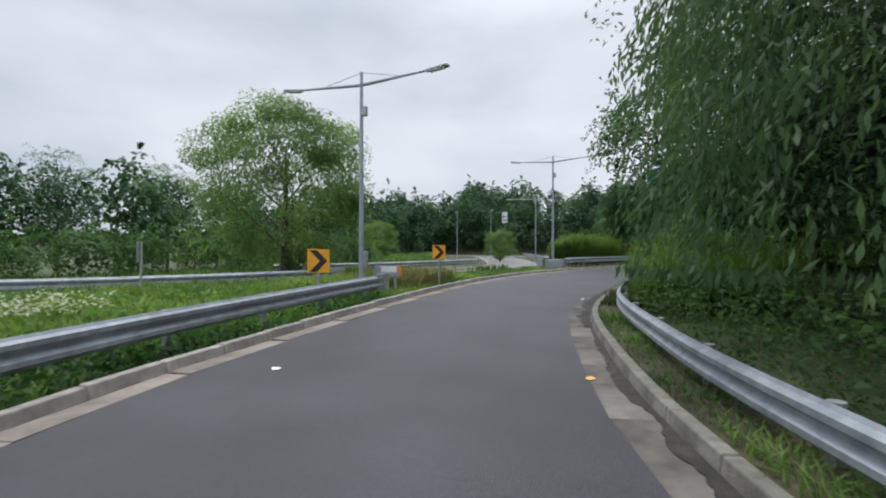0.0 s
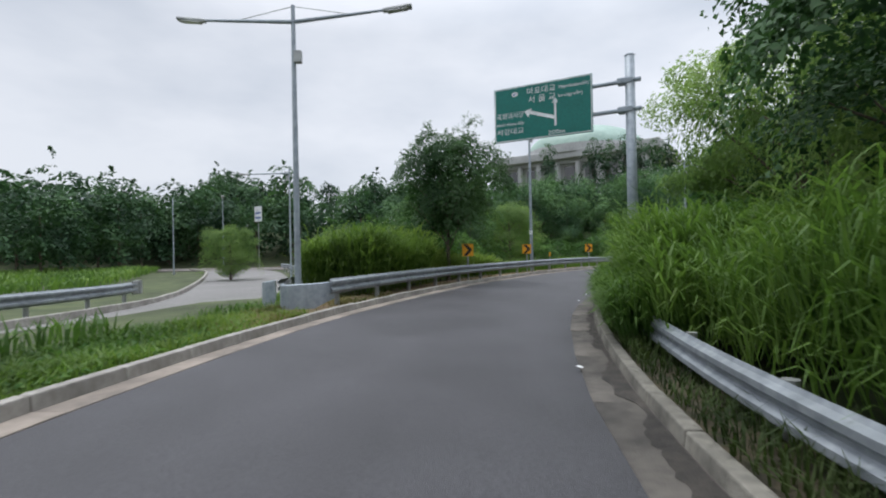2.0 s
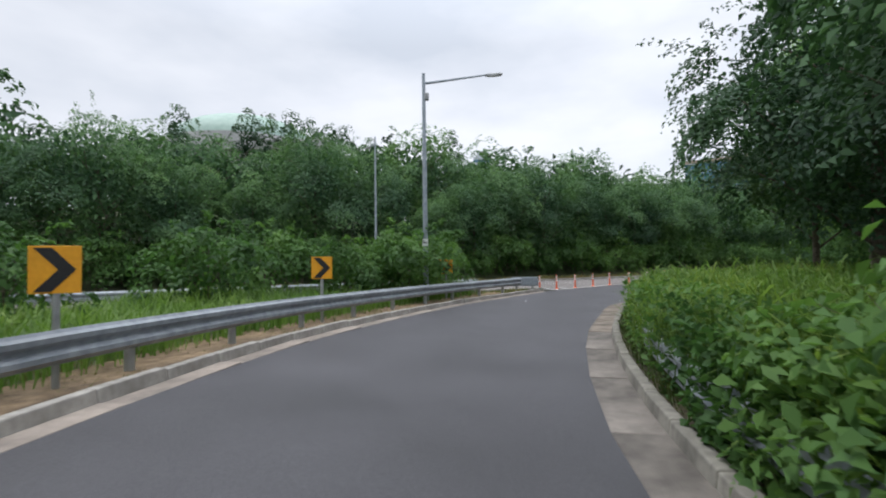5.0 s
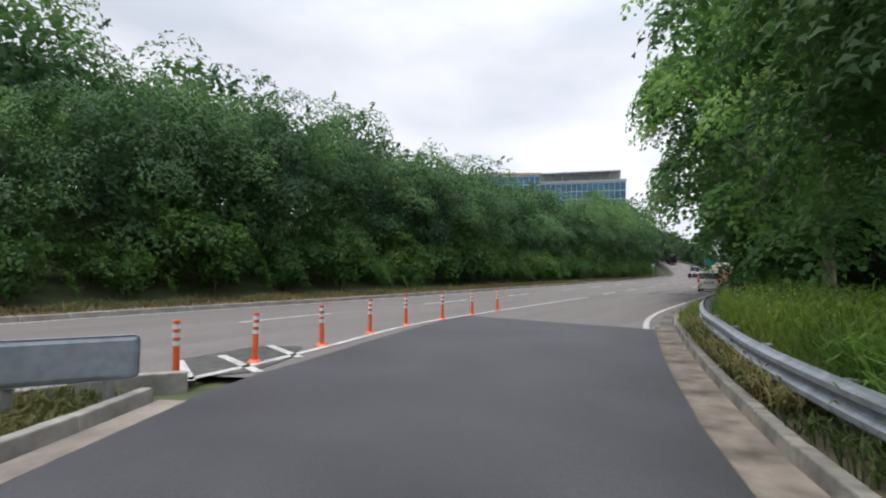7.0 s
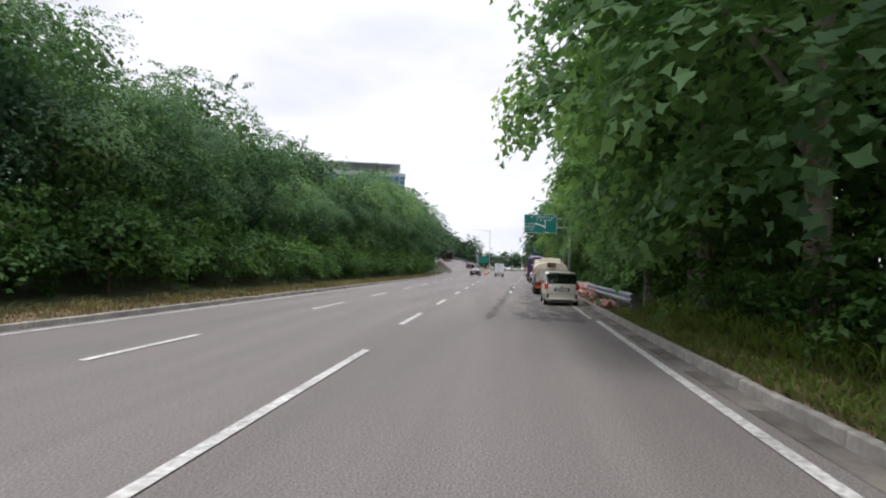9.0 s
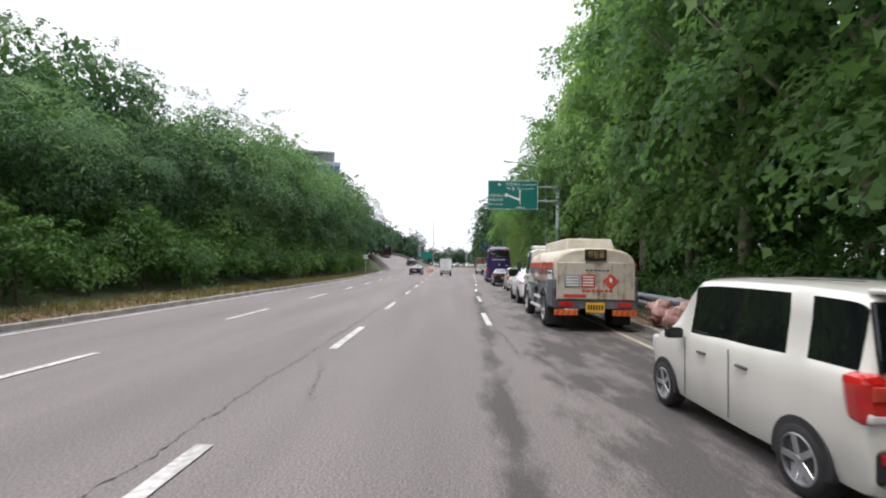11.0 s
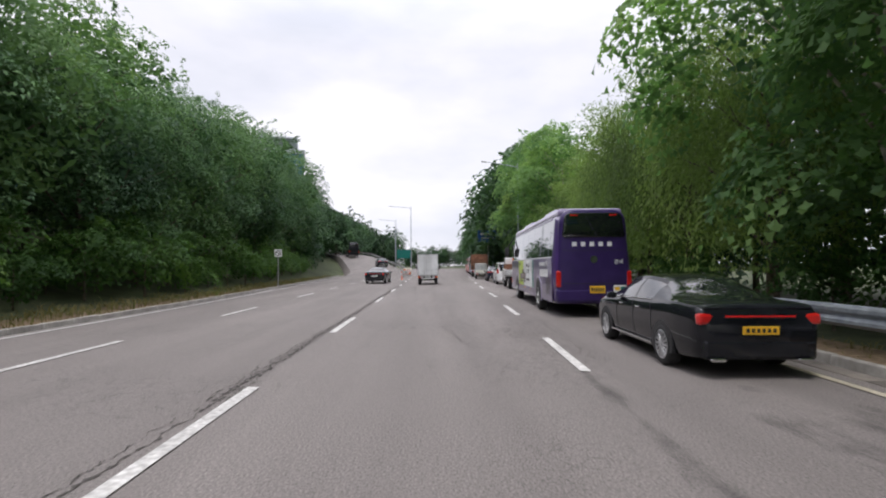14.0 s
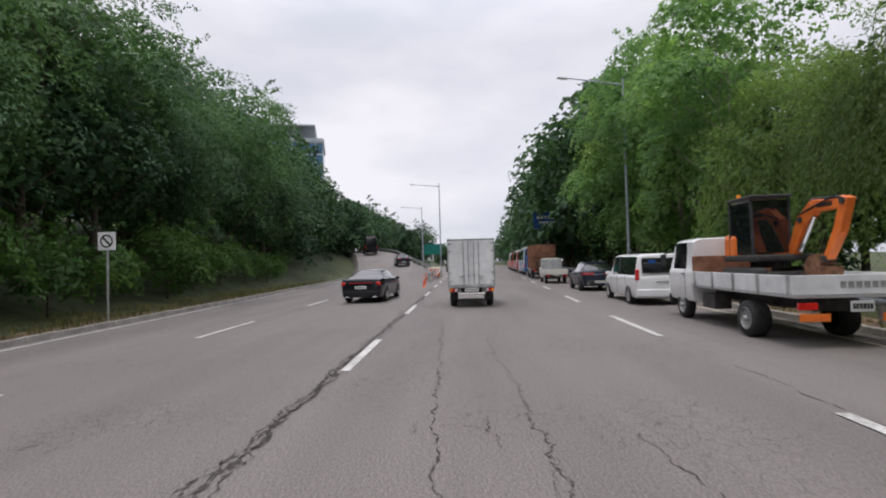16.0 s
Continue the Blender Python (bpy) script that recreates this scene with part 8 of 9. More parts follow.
def minivan(label, x, y, turn):
    g = vehicle("minivan", label, x, y, turn)
    W = 1.92
    w = W / 2
    st = [(-2.56, 0.42, 1.0, 1.0, w * 0.9, 0.6), (-2.53, 0.34, 1.1, 1.12, w * 0.95, 0.66), (-2.44, 0.28, 1.12, 1.84, w * 0.99, 0.74), (-2.30, 0.26, 1.12, 1.90, w, 0.76), (-1.2, 0.25, 1.11, 1.92, w, 0.78), (-1.1, 0.25, 1.11, 1.92, w, 0.78), (0.0, 0.25, 1.1, 1.93, w, 0.78), (0.1, 0.25, 1.1, 1.93, w, 0.78),
          (0.85, 0.25, 1.08, 1.90, w, 0.76), (0.98, 0.25, 1.08, 1.86, w, 0.75), (1.75, 0.26, 1.05, 1.07, w, 0.7), (2.3, 0.3, 0.9, 0.9, w * 0.95, 0.6), (2.52, 0.4, 0.72, 0.72, w * 0.86, 0.5)]
    shell(g, st, "ddpgbgbgbwdd", P_WHITE)
    part("rear_window", box(1.4, 0.02, 0.56, (0, -2.51, 1.47), 0.04, Matrix.Rotation(-0.1, 4, "X")), M_GLASS, g)
    part("bumper", box(W * 0.97, 0.16, 0.3, (0, -2.52, 0.46), 0.05), P_WHITE, g)
    for s in (-1, 1):
        part("tail_lamp", box(0.15, 0.14, 0.42, (s * (w - 0.09), -2.5, 1.14), 0.04), M_RED_LAMP, g)
        part("head_lamp", box(0.34, 0.2, 0.2, (s * (w - 0.26), 2.32, 0.78), 0.05), M_CLEAR_LAMP, g)
    plate(g, 0, -2.565, 0.86)
    sticker = part("window_sticker", box(0.25, 0.006, 0.12, (-0.35, -2.528, 1.62), rot=Matrix.Rotation(-0.1, 4, "X")), M_BLUE_SIGN, g, "blue sticker on the rear window")
    arches_and_wheels(g, W, (-1.55, 1.65), 0.33, 0.21, 8)
    mirrors(g, W, 1.15, 1.15, P_WHITE)
    seams(g, W, (0.05, 1.05, -1.15), 0.35, 1.1)
    handles(g, W, (-0.1, 0.3), 0.98, P_WHITE)
    return g


def cab_over(g, y0, width, height, length, paint_m, low=0.45, belt=None):
    """A forward-control lorry cab whose back stands at y0."""
    w = width / 2
    be = belt or low + (height - low) * 0.52
    st = [(y0, low, be, height * 0.985, w, w * 0.86), (y0 + 0.12, low, be, height, w, w * 0.88), (y0 + length * 0.25, low, be, height, w, w * 0.88), (y0 + length * 0.72, low, be, height * 0.995, w, w * 0.86), (y0 + length * 0.80, low, be, height * 0.97, w, w * 0.84),
          (y0 + length * 0.98, low, be, be + 0.015, w * 0.98, w * 0.8), (y0 + length, low + 0.1, be - 0.35, be - 0.35, w * 0.95, w * 0.7)]
    shell(g, st, "ppgbwd", paint_m)
    for s in (-1, 1):
        m = part("mirror", box(0.16, 0.07, 0.36, (s * (w + 0.2), y0 + length * 0.86, be + 0.25), 0.03), M_DARK_PLASTIC, g)
        part("mirror_arm", rod((s * (w - 0.04), y0 + length * 0.84, be + 0.5), (s * (w + 0.2), y0 + length * 0.86, be + 0.42), 0.013), M_DARK_PLASTIC, m)
        part("head_lamp", box(0.32, 0.06, 0.18, (s * (w - 0.25), y0 + length + 0.0, low + 0.32), 0.04), M_CLEAR_LAMP, g)
        part("door_seam", box(0.006, 0.01, height * 0.5, (s * (w + 0.001), y0 + length * 0.25, low + height * 0.3)), M_DARK_PLASTIC, g)
        part("door_handle", box(0.03, 0.16, 0.035, (s * (w + 0.01), y0 + length * 0.33, be - 0.14), 0.01), M_DARK_PLASTIC, g)
    part("bumper", box(width * 0.98, 0.16, 0.3, (0, y0 + length - 0.02, low), 0.05), M_DARK_PLASTIC, g)


def box_truck(label, x, y, turn):
    """Light lorry with a ribbed white cargo box, two rear doors with lock bars."""
    g = vehicle("box_truck", label, x, y, turn, "truck")
    part("cargo_box", box(1.72, 2.95, 1.72, (0, -0.85, 1.66), 0.02), M_BOX_WHITE, g)
    part("roof_edge", box(1.78, 3.0, 0.05, (0, -0.85, 2.535), 0.015), M_STEEL_OLD, g)
    for s in (-1, 1):
        part("rear_door", box(0.81, 0.03, 1.62, (s * 0.42, -2.345, 1.66), 0.008), M_BOX_WHITE, g)
        for u in (0.1, 0.28):
            bar = part("lock_bar", rod((s * u, -2.385, 0.86), (s * u, -2.385, 2.46), 0.014, 0.014, 8), M_STEEL_OLD, g)
            part("bar_keeper", box(0.07, 0.03, 0.05, (s * u, -2.38, 1.2), 0.006), M_STEEL_OLD, bar)
        part("lock_handle", box(0.2, 0.03, 0.03, (s * 0.36, -2.40, 1.16), 0.008), M_STEEL_OLD, g)
        for z in (0.98, 1.3, 2.1, 2.38):
            part("hinge", box(0.12, 0.03, 0.05, (s * 0.8, -2.365, z), 0.008), M_STEEL_OLD, g)
        lamp = part("tail_lamp", box(0.3, 0.05, 0.14, (s * 0.68, -2.31, 0.66), 0.012), M_RED_LAMP, g)
        part("indicator", box(0.09, 0.02, 0.12, (s * 0.78, -2.34, 0.66), 0.008), M_AMBER_LAMP, lamp)
        part("reverse_lamp", box(0.07, 0.02, 0.12, (s * 0.58, -2.34, 0.66), 0.008), M_CLEAR_LAMP, lamp)
        part("corner_post", box(0.05, 0.05, 1.7, (s * 0.85, -2.33, 1.66), 0.01), M_STEEL_OLD, g)
        part("mud_flap", box(0.3, 0.02, 0.24, (s * 0.66, -2.0, 0.4), 0.004), M_RUBBER, g)
        for k in range(5):
            part("side_rib", box(0.02, 0.05, 1.6, (s * 0.865, -2.0 + 0.6 * k, 1.66), 0.006), M_BOX_WHITE, g)
    part("rear_sill", box(1.72, 0.1, 0.1, (0, -2.31, 0.78), 0.02), M_STEEL_OLD, g)
    part("rear_bumper", rod((-0.5, -2.33, 0.53), (0.5, -2.33, 0.53), 0.03, 0.03, 10), M_WHITE_PAINT, g)
    part("frame", box(0.8, 4.2, 0.18, (0, 0.0, 0.62), 0.02), M_CHASSIS, g)
    plate(g, 0, -2.345, 0.66, None, 0.5, 0.12)
    cab_over(g, 0.72, 1.66, 1.95, 1.75, P_WHITE, 0.38)
    for y_ in (-1.35, 1.62):
        for s in (-1, 1):
            wheel(g, s * 0.70, y_, 0.31, 0.24 if y_ < 0 else 0.19, s, 8, "steel")
    return g


def tanker(label, x, y, turn):
    g = vehicle("fuel_tanker", label, x, y, turn, "tank truck")
    # tank: rounded-box sections, rear dished
    bm = bmesh.new()
    rings = []
    for y_, k in ((-3.05, 0.90), (-3.0, 0.97), (-2.9, 1.0), (1.05, 1.0), (1.15, 0.97), (1.2, 0.88)):
        ring = []
        for j in range(32):
            a = 6.28318 * j / 32
            c, s = math.cos(a), math.sin(a)
            ring.append(bm.verts.new((1.12 * k * math.copysign(abs(c) ** 0.62, c), y_, 1.64 + 0.60 * k * math.copysign(abs(s) ** 0.7, s))))
        rings.append(ring)
    for a, b in zip(rings, rings[1:]):
        for j in range(32):
            bm.faces.new((a[j], a[(j + 1) % 32], b[(j + 1) % 32], b[j]))
    bm.faces.new(rings[0][::-1])
    bm.faces.new(rings[-1])
    bmesh.ops.recalc_face_normals(bm, faces=bm.faces[:])
    t = part("tank", bm, P_TANK, g, "dusty cream tank", smooth=True)
    t.data.set_sharp_from_angle(angle=radians(40))
    part("manway_ridge", box(1.4, 3.5, 0.42, (0, -0.85, 2.31), 0.05, taper=0.9), P_TANK, g)
    for k in range(2):
        part("manway_lid", rod((0, -1.6 + 1.4 * k, 2.50), (0, -1.6 + 1.4 * k, 2.56), 0.28, 0.26, 20), P_TANK, g)
    part("led_sign", box(0.58, 0.06, 0.3, (0.0, -3.09, 2.05), 0.02), M_BLACK, g, "black board with amber letters")
    lettering("위험물", 0.2, (0.0, -3.125, 2.05), M_AMBER_DIM, g, width=0.44)
    part("rear_panel", box(2.06, 0.05, 0.98, (0, -3.06, 1.36), 0.02), P_TANK_RUST, g, "cream tank end streaked with rust")
    for s in (-1, 1):
        part("panel_edge", box(0.03, 0.03, 1.0, (s * 1.02, -3.08, 1.36), 0.008), P_TANK, g)
    for u, w_, m in ((-0.62, 0.42, M_STEEL_OLD), (-0.2, 0.36, M_STRIPE_RED)):
        p_ = part("notice_plate", box(w_, 0.01, 0.34, (u, -3.092, 1.36), 0.004), m, g)
        for k in range(4):
            part("text_bar", box(w_ * 0.8, 0.004, 0.035, (u, -3.1, 1.47 - 0.075 * k)), M_WHITE_SHEET, p_)
    d = part("hazard_diamond", box(0.3, 0.01, 0.3, (0.4, -3.092, 1.36), 0.004, Matrix.Rotation(0.7854, 4, "Y")), M_STRIPE_RED, g, "red hazard diamond")
    part("flame_mark", box(0.07, 0.004, 0.12, (0.4, -3.1, 1.39)), M_WHITE_SHEET, d)
    bars(g, (0.05, -3.09, 1.1), 0.8, 0.06, 7, M_STRIPE_RED)
    bars(g, (0.05, -3.09, 1.64), 0.62, 0.05, 6, M_STRIPE_GREY)
    bars(g, (-0.55, -3.09, 0.96), 0.6, 0.09, 1, M_STRIPE_RED)
    for s in (-1, 1):
        part("side_stripe", box(0.012, 4.05, 0.15, (s * 1.122, -0.95, 1.77), 0.003), M_STRIPE_RED, g, "red stripe")
        part("side_stripe", box(0.012, 4.05, 0.2, (s * 1.124, -0.95, 1.59), 0.003), M_STRIPE_GREY, g, "dark grey stripe")
        d = part("hazard_diamond", box(0.01, 0.3, 0.3, (s * 1.135, -1.15, 1.7), 0.003, Matrix.Rotation(0.7854, 4, "X")), M_STRIPE_RED, g, "red hazard diamond")
        part("flame_mark", box(0.004, 0.06, 0.12, (s * 1.143, -1.15, 1.73)), M_WHITE_SHEET, d)
        u_ = part("number_panel", box(0.01, 0.44, 0.17, (s * 1.137, -1.75, 1.60), 0.003), P_ORANGE, g, "orange number panel")
        lettering("1223", 0.15, (s * 1.145, -1.75, 1.60), M_BLACK, u_, turn=pose(0, 0, 0, 90, 0, 90 if s > 0 else -90))
        u_ = part("number_panel", box(0.01, 0.44, 0.17, (s * 1.137, -1.75, 1.785), 0.003), P_ORANGE, g, "orange number panel")
        lettering("1202", 0.15, (s * 1.145, -1.75, 1.785), M_BLACK, u_, turn=pose(0, 0, 0, 90, 0, 90 if s > 0 else -90))
        part("ladder_rail", rod((s * 1.15, -0.3, 1.4), (s * 1.0, 0.1, 2.36), 0.018), P_TANK, g)
        part("ladder_rail", rod((s * 1.15, -0.7, 1.4), (s * 1.0, -0.3, 2.36), 0.018), P_TANK, g)
        for k in range(4):
            f = k / 4 + 0.1
            part("ladder_rung", rod((s * (1.15 - 0.15 * f), -0.3 + 0.4 * f, 1.4 + 0.96 * f), (s * (1.15 - 0.15 * f), -0.7 + 0.4 * f, 1.4 + 0.96 * f), 0.014), P_TANK, g)
        part("side_skirt", box(0.08, 1.25, 0.26, (s * 1.08, -1.2, 1.05), 0.02), M_GUARD, g)
        part("rear_cabinet", box(0.3, 0.72, 0.74, (s * 1.0, -2.66, 1.02), 0.03), M_GUARD, g, "dusty blue-grey steel cabinet")
        part("mud_flap", box(0.5, 0.03, 0.46, (s * 0.92, -2.36, 0.36), 0.008), M_RUBBER, g)
        n_ = part("notice_plate", box(0.01, 0.62, 0.26, (s * 1.135, -2.62, 1.5), 0.003), M_WHITE_SHEET, g, "white notice with small print")
        bars(n_, (s * 1.143, -2.62, 1.56), 0.5, 0.07, 6, M_BLACK, turn=pose(0, 0, 0, 0, 0, -90))
        part("mudguard", above(lathe([(0.62, s * 0.95 - 0.2), (0.62, s * 0.95 + 0.2), (0.57, s * 0.95 + 0.2), (0.57, s * 0.95 - 0.2)], 32), 0.1), M_GUARD, g).location = (0, -1.75, 0.50)
        part("front_mudguard", above(lathe([(0.60, s * 0.98 - 0.16), (0.60, s * 0.98 + 0.16), (0.55, s * 0.98 + 0.16), (0.55, s * 0.98 - 0.16)], 32), 0.06), M_GUARD, g).location = (0, 1.95, 0.50)
        part("tool_box", box(0.36, 0.62, 0.5, (s * 0.9, 0.78, 0.78), 0.03), M_GUARD, g, "dark grey tool box")
        f_ = part("fuel_tank", box(0.42, 0.85, 0.46, (s * 0.84, -0.2, 0.66), 0.08), M_STEEL_OLD, g, "dusty metal fuel tank")
        part("filler_cap", rod((s * 0.86, 0.05, 0.88), (s * 0.86, 0.05, 0.95), 0.05, 0.045, 12), M_DARK_PLASTIC, f_)
        for y_ in (-0.42, 0.02):
            part("tank_strap", box(0.44, 0.04, 0.48, (s * 0.84, y_, 0.66), 0.07), M_CHASSIS, f_)
        part("exhaust_pipe", rod((s * 0.86, -0.75, 1.02), (s * 0.86, 0.55, 1.06), 0.06, 0.06, 14), M_STEEL_OLD, g)
        part("exhaust_elbow", rod((s * 0.86, 0.55, 1.06), (s * 0.7, 0.85, 1.2), 0.07, 0.06, 14), M_RUST, g)
        part("pump_body", box(0.24, 0.3, 0.24, (s * 0.82, -0.86, 0.93), 0.06), M_GREEN_SIGN, g, "green pump body")
        for k in range(3):
            part("hose", rod((s * (0.9 + 0.03 * k), -0.95 + 0.55 * k, 1.15), (s * (0.93 + 0.02 * k), -0.8 + 0.5 * k, 0.62), 0.022, 0.022, 8), M_RUBBER, g)
        part("running_rail", box(0.06, 4.6, 0.07, (s * 1.09, -0.75, 1.16), 0.01), M_GUARD, g, "grey steel rail under the tank")
        for y_ in (-2.6, -1.9, -0.1, 0.7):
            part("tank_cradle", box(0.1, 0.09, 0.42, (s * 1.02, y_, 1.27), 0.02, Matrix.Rotation(-s * 0.35, 4, "Y")), M_STEEL_OLD, g)
        for z in (0.48, 0.78):
            part("side_guard", box(0.05, 1.2 if z > 0.6 else 2.0, 0.085, (s * 1.1, -0.4 if z > 0.6 else 0.0, z), 0.012), M_BOX_WHITE, g, "dirty white side guard bar")
        lamp = part("tail_lamp", box(0.38, 0.06, 0.13, (s * 0.78, -3.04, 0.74), 0.012), M_RED_LAMP, g)
        part("warning_board", box(0.62, 0.02, 0.15, (s * 0.78, -3.06, 0.52), 0.004), P_ORANGE, g)
        for k in range(4):
            part("board_stripe", box(0.05, 0.004, 0.14, (s * 0.78 - 0.22 + 0.15 * k, -3.073, 0.52), rot=Matrix.Rotation(0.5, 4, "Y")), M_STRIPE_RED, g)
    part("rear_bumper", box(2.2, 0.1, 0.24, (0, -3.0, 0.74), 0.02), M_GUARD, g)
    plate(g, 0.0, -3.07, 0.66, M_PLATE_YELLOW, 0.5, 0.26)
    part("frame", box(0.85, 6.2, 0.26, (0, 0.1, 0.85), 0.03), M_CHASSIS, g)
    part("engine_block", box(0.8, 0.9, 0.5, (0, 1.3, 0.75), 0.05), M_CHASSIS, g)
    cab_over(g, 1.35, 2.2, 2.35, 1.75, P_CREAM, 0.5, 1.45)
    part("roof_visor", box(1.9, 0.5, 0.12, (0, 2.0, 2.42), 0.05), P_CREAM, g)
    part("step", box(2.2, 0.5, 0.3, (0, 2.2, 0.5), 0.05), M_STEEL_OLD, g)
    for y_ in (-1.75, 1.95):
        for s in (-1, 1):
            wheel(g, s * (0.98 if y_ > 0 else 0.95), y_, 0.45, 0.27 if y_ > 0 else 0.42, s, 8, "steel")
    return g


def rounded_outline(w0, w1, z0, z1, r):
    """An upright outline, w0 wide below and w1 above, with corners rounded by r at the top and less below."""
    out = []
    for cx, cz, a0, q in ((w0 / 2 - r * 0.4, z0 + r * 0.4, -90, r * 0.4), (w1 / 2 - r, z1 - r, 0, r), (-w1 / 2 + r, z1 - r, 90, r), (-w0 / 2 + r * 0.4, z0 + r * 0.4, 180, r * 0.4)):
        out += [(cx + q * math.cos(radians(a0 + 90 * k / 8)), cz + q * math.sin(radians(a0 + 90 * k / 8))) for k in range(9)]
    return out


def dished(points, depth, edge):
    """A thick plate whose front edge is rounded over, standing upright with its front towards -y."""
    mx = sum(p[0] for p in points) / len(points)
    mz = sum(p[1] for p in points) / len(points)
    bm = bmesh.new()
    rings = []
    for y, k in ((depth, 0.0), (edge, 0.0), (edge * 0.45, 0.12), (edge * 0.12, 0.45), (0.0, 1.0)):
        ring = []
        for u, v in points:
            d = Vector((mx - u, mz - v)).normalized() * edge * k
            ring.append(bm.verts.new((u + d.x, y, v + d.y)))
        rings.append(ring)
    n = len(points)
    for a, b in zip(rings, rings[1:]):
        for k in range(n):
            bm.faces.new((a[k], a[(k + 1) % n], b[(k + 1) % n], b[k]))
    bm.faces.new(rings[-1])
    bmesh.ops.recalc_face_normals(bm, faces=bm.faces[:])
    return bm


def coach(label, x, y, turn, side_m, upper_m, rear_m, length=12.0, detailed=True):
    g = vehicle("coach", label, x, y, turn, "bus")
    W, H, L, B = 2.48, 3.12, length, 1.84
    w = W / 2
    st = [(-L / 2, 0.55, B, 2.75, w * 0.90, w * 0.70), (-L / 2 + 0.12, 0.42, B, 2.98, w * 0.96, w * 0.79), (-L / 2 + 0.5, 0.38, B, H - 0.01, w, w * 0.86), (-L / 2 + 1.1, 0.36, B, H, w, w * 0.86)]
    kinds = "ppg"
    n = 6
    y0, y1 = -L / 2 + 1.1, L / 2 - 0.9
    for k in range(n):
        a = y0 + (y1 - y0) * (k + 1) / n
        st += [(a - 0.05, 0.36, B, H, w, w * 0.86), (a, 0.36, B, H, w, w * 0.86)]
        kinds += "gp" if k == n - 1 else "gb"
    st += [(L / 2 - 0.45, 0.38, 1.7, H - 0.08, w, w * 0.84), (L / 2 - 0.15, 0.4, 1.4, 2.62, w * 0.97, w * 0.85), (L / 2, 0.5, 1.2, 1.9, w * 0.9, w * 0.8)]
    kinds += "gww"
    shell(g, st, kinds, side_m if detailed else upper_m, belt_in=0.03, roof_m=upper_m)
    for s in (-1, 1):
        part("cove_band", box(0.03, L - 1.9, 0.085, (s * (w * 0.86 + 0.028), -0.1, H - 0.09), 0.01), side_m, g, "purple band over the windows" if detailed else "")
        part("roof_groove", box(0.02, L - 1.9, 0.02, (s * (w * 0.86 - 0.03), -0.1, H - 0.02), 0.004), M_DARK_PLASTIC, g)
        part("body_seam", box(0.004, L - 2.4, 0.014, (s * (w + 0.015), 0.0, 1.02)), P_LILAC, g)
    for s in (-1, 1):
        part("side_panel", box(0.02, L - 0.7, 1.37, (s * (w + 0.004), 0.0, 1.115), 0.008), side_m, g, "painted lower side")
        part("waist_trim", box(0.016, L - 0.9, 0.03, (s * (w + 0.006), 0.0, 1.82), 0.004), M_WHITE_PAINT, g)
    part("rear_panel", dished(rounded_outline(W * 0.955, W * 0.85, 0.62, 3.26, 0.42), 0.34, 0.14), rear_m, g, smooth=True).location = (0, -L / 2 - 0.06, 0)
    part("rear_window", dished(rounded_outline(1.98, 1.86, 2.40, 3.14, 0.2), 0.05, 0.04), M_GLASS, g, smooth=True).location = (0, -L / 2 - 0.085, 0)
    for z in (2.02, 1.02):
        part("lid_seam", box(1.9, 0.02, 0.014, (0, -L / 2 - 0.056, z)), M_DARK_PLASTIC, g)
    part("rear_bumper", box(W * 0.97, 0.24, 0.42, (0, -L / 2 + 0.05, 0.66), 0.08), rear_m, g)
    part("roof_cove", box(2.08, L - 0.7, 0.24, (0, -0.1, H + 0.07), 0.1), upper_m, g, "rounded lilac roof" if detailed else "")
    part("roof_unit", box(1.7, 2.6, 0.2, (0, 2.2, H + 0.24), 0.09), upper_m, g)
    part("roof_unit", box(1.7, 1.9, 0.2, (0, -3.2, H + 0.24), 0.09), upper_m, g)
    for s in (-1, 1):
        part("tail_lamp", box(0.17, 0.12, 0.5, (s * (w - 0.135), -L / 2 - 0.01, 1.15), 0.04), M_RED_LAMP, g)
        part("top_lamp", box(0.24, 0.04, 0.04, (s * 0.62, -L / 2 - 0.085, 3.06), 0.01), M_RED_LAMP, g)
    for y_ in (-L / 2 + 2.95, L / 2 - 2.75):
        for s in (-1, 1):
            bm = rod((s * (w - 0.1), y_, 0.52), (s * (w + 0.02), y_, 0.52), 0.62, 0.62, 30)
            part("wheel_arch", above(bm, 0.37), M_DARK_PLASTIC, g)
            ring = lathe([(0.62, s * (w + 0.012)), (0.69, s * (w + 0.012)), (0.69, s * (w + 0.026)), (0.62, s * (w + 0.026))], 34)
            part("arch_trim", above(ring, -0.16), P_LILAC if detailed else upper_m, g).location = (0, y_, 0.52)
            wheel(g, s * (w - 0.12), y_, 0.49, 0.3, s, 8, "steel")
    if not detailed:
        return g
    bars(g, (-0.05, -L / 2 - 0.062, 2.2), 1.25, 0.13, 5, M_WHITE_SHEET, "name_bar", 0.95)
    lettering("전세", 0.15, (0.78, -L / 2 - 0.064, 1.66), M_WHITE_SHEET, g, width=0.26)
    part("badge", rod((0, -L / 2 - 0.04, 1.74), (0, -L / 2 - 0.075, 1.74), 0.11, 0.11, 18), M_CHROME, g)
    plate(g, 0.1, -L / 2 - 0.085, 0.84, M_PLATE_YELLOW, 0.48, 0.22)
    st_ = part("sticker", box(0.4, 0.008, 0.28, (0.8, -L / 2 - 0.085, 0.83), 0.003), M_WHITE_SHEET, g, "white sticker with coloured fields on the rear corner")
    part("sticker_panel", box(0.15, 0.004, 0.1, (0.9, -L / 2 - 0.092, 0.87)), M_GREEN_SIGN, st_)
    part("sticker_panel", box(0.16, 0.004, 0.1, (0.71, -L / 2 - 0.092, 0.87)), M_PLATE_YELLOW, st_)
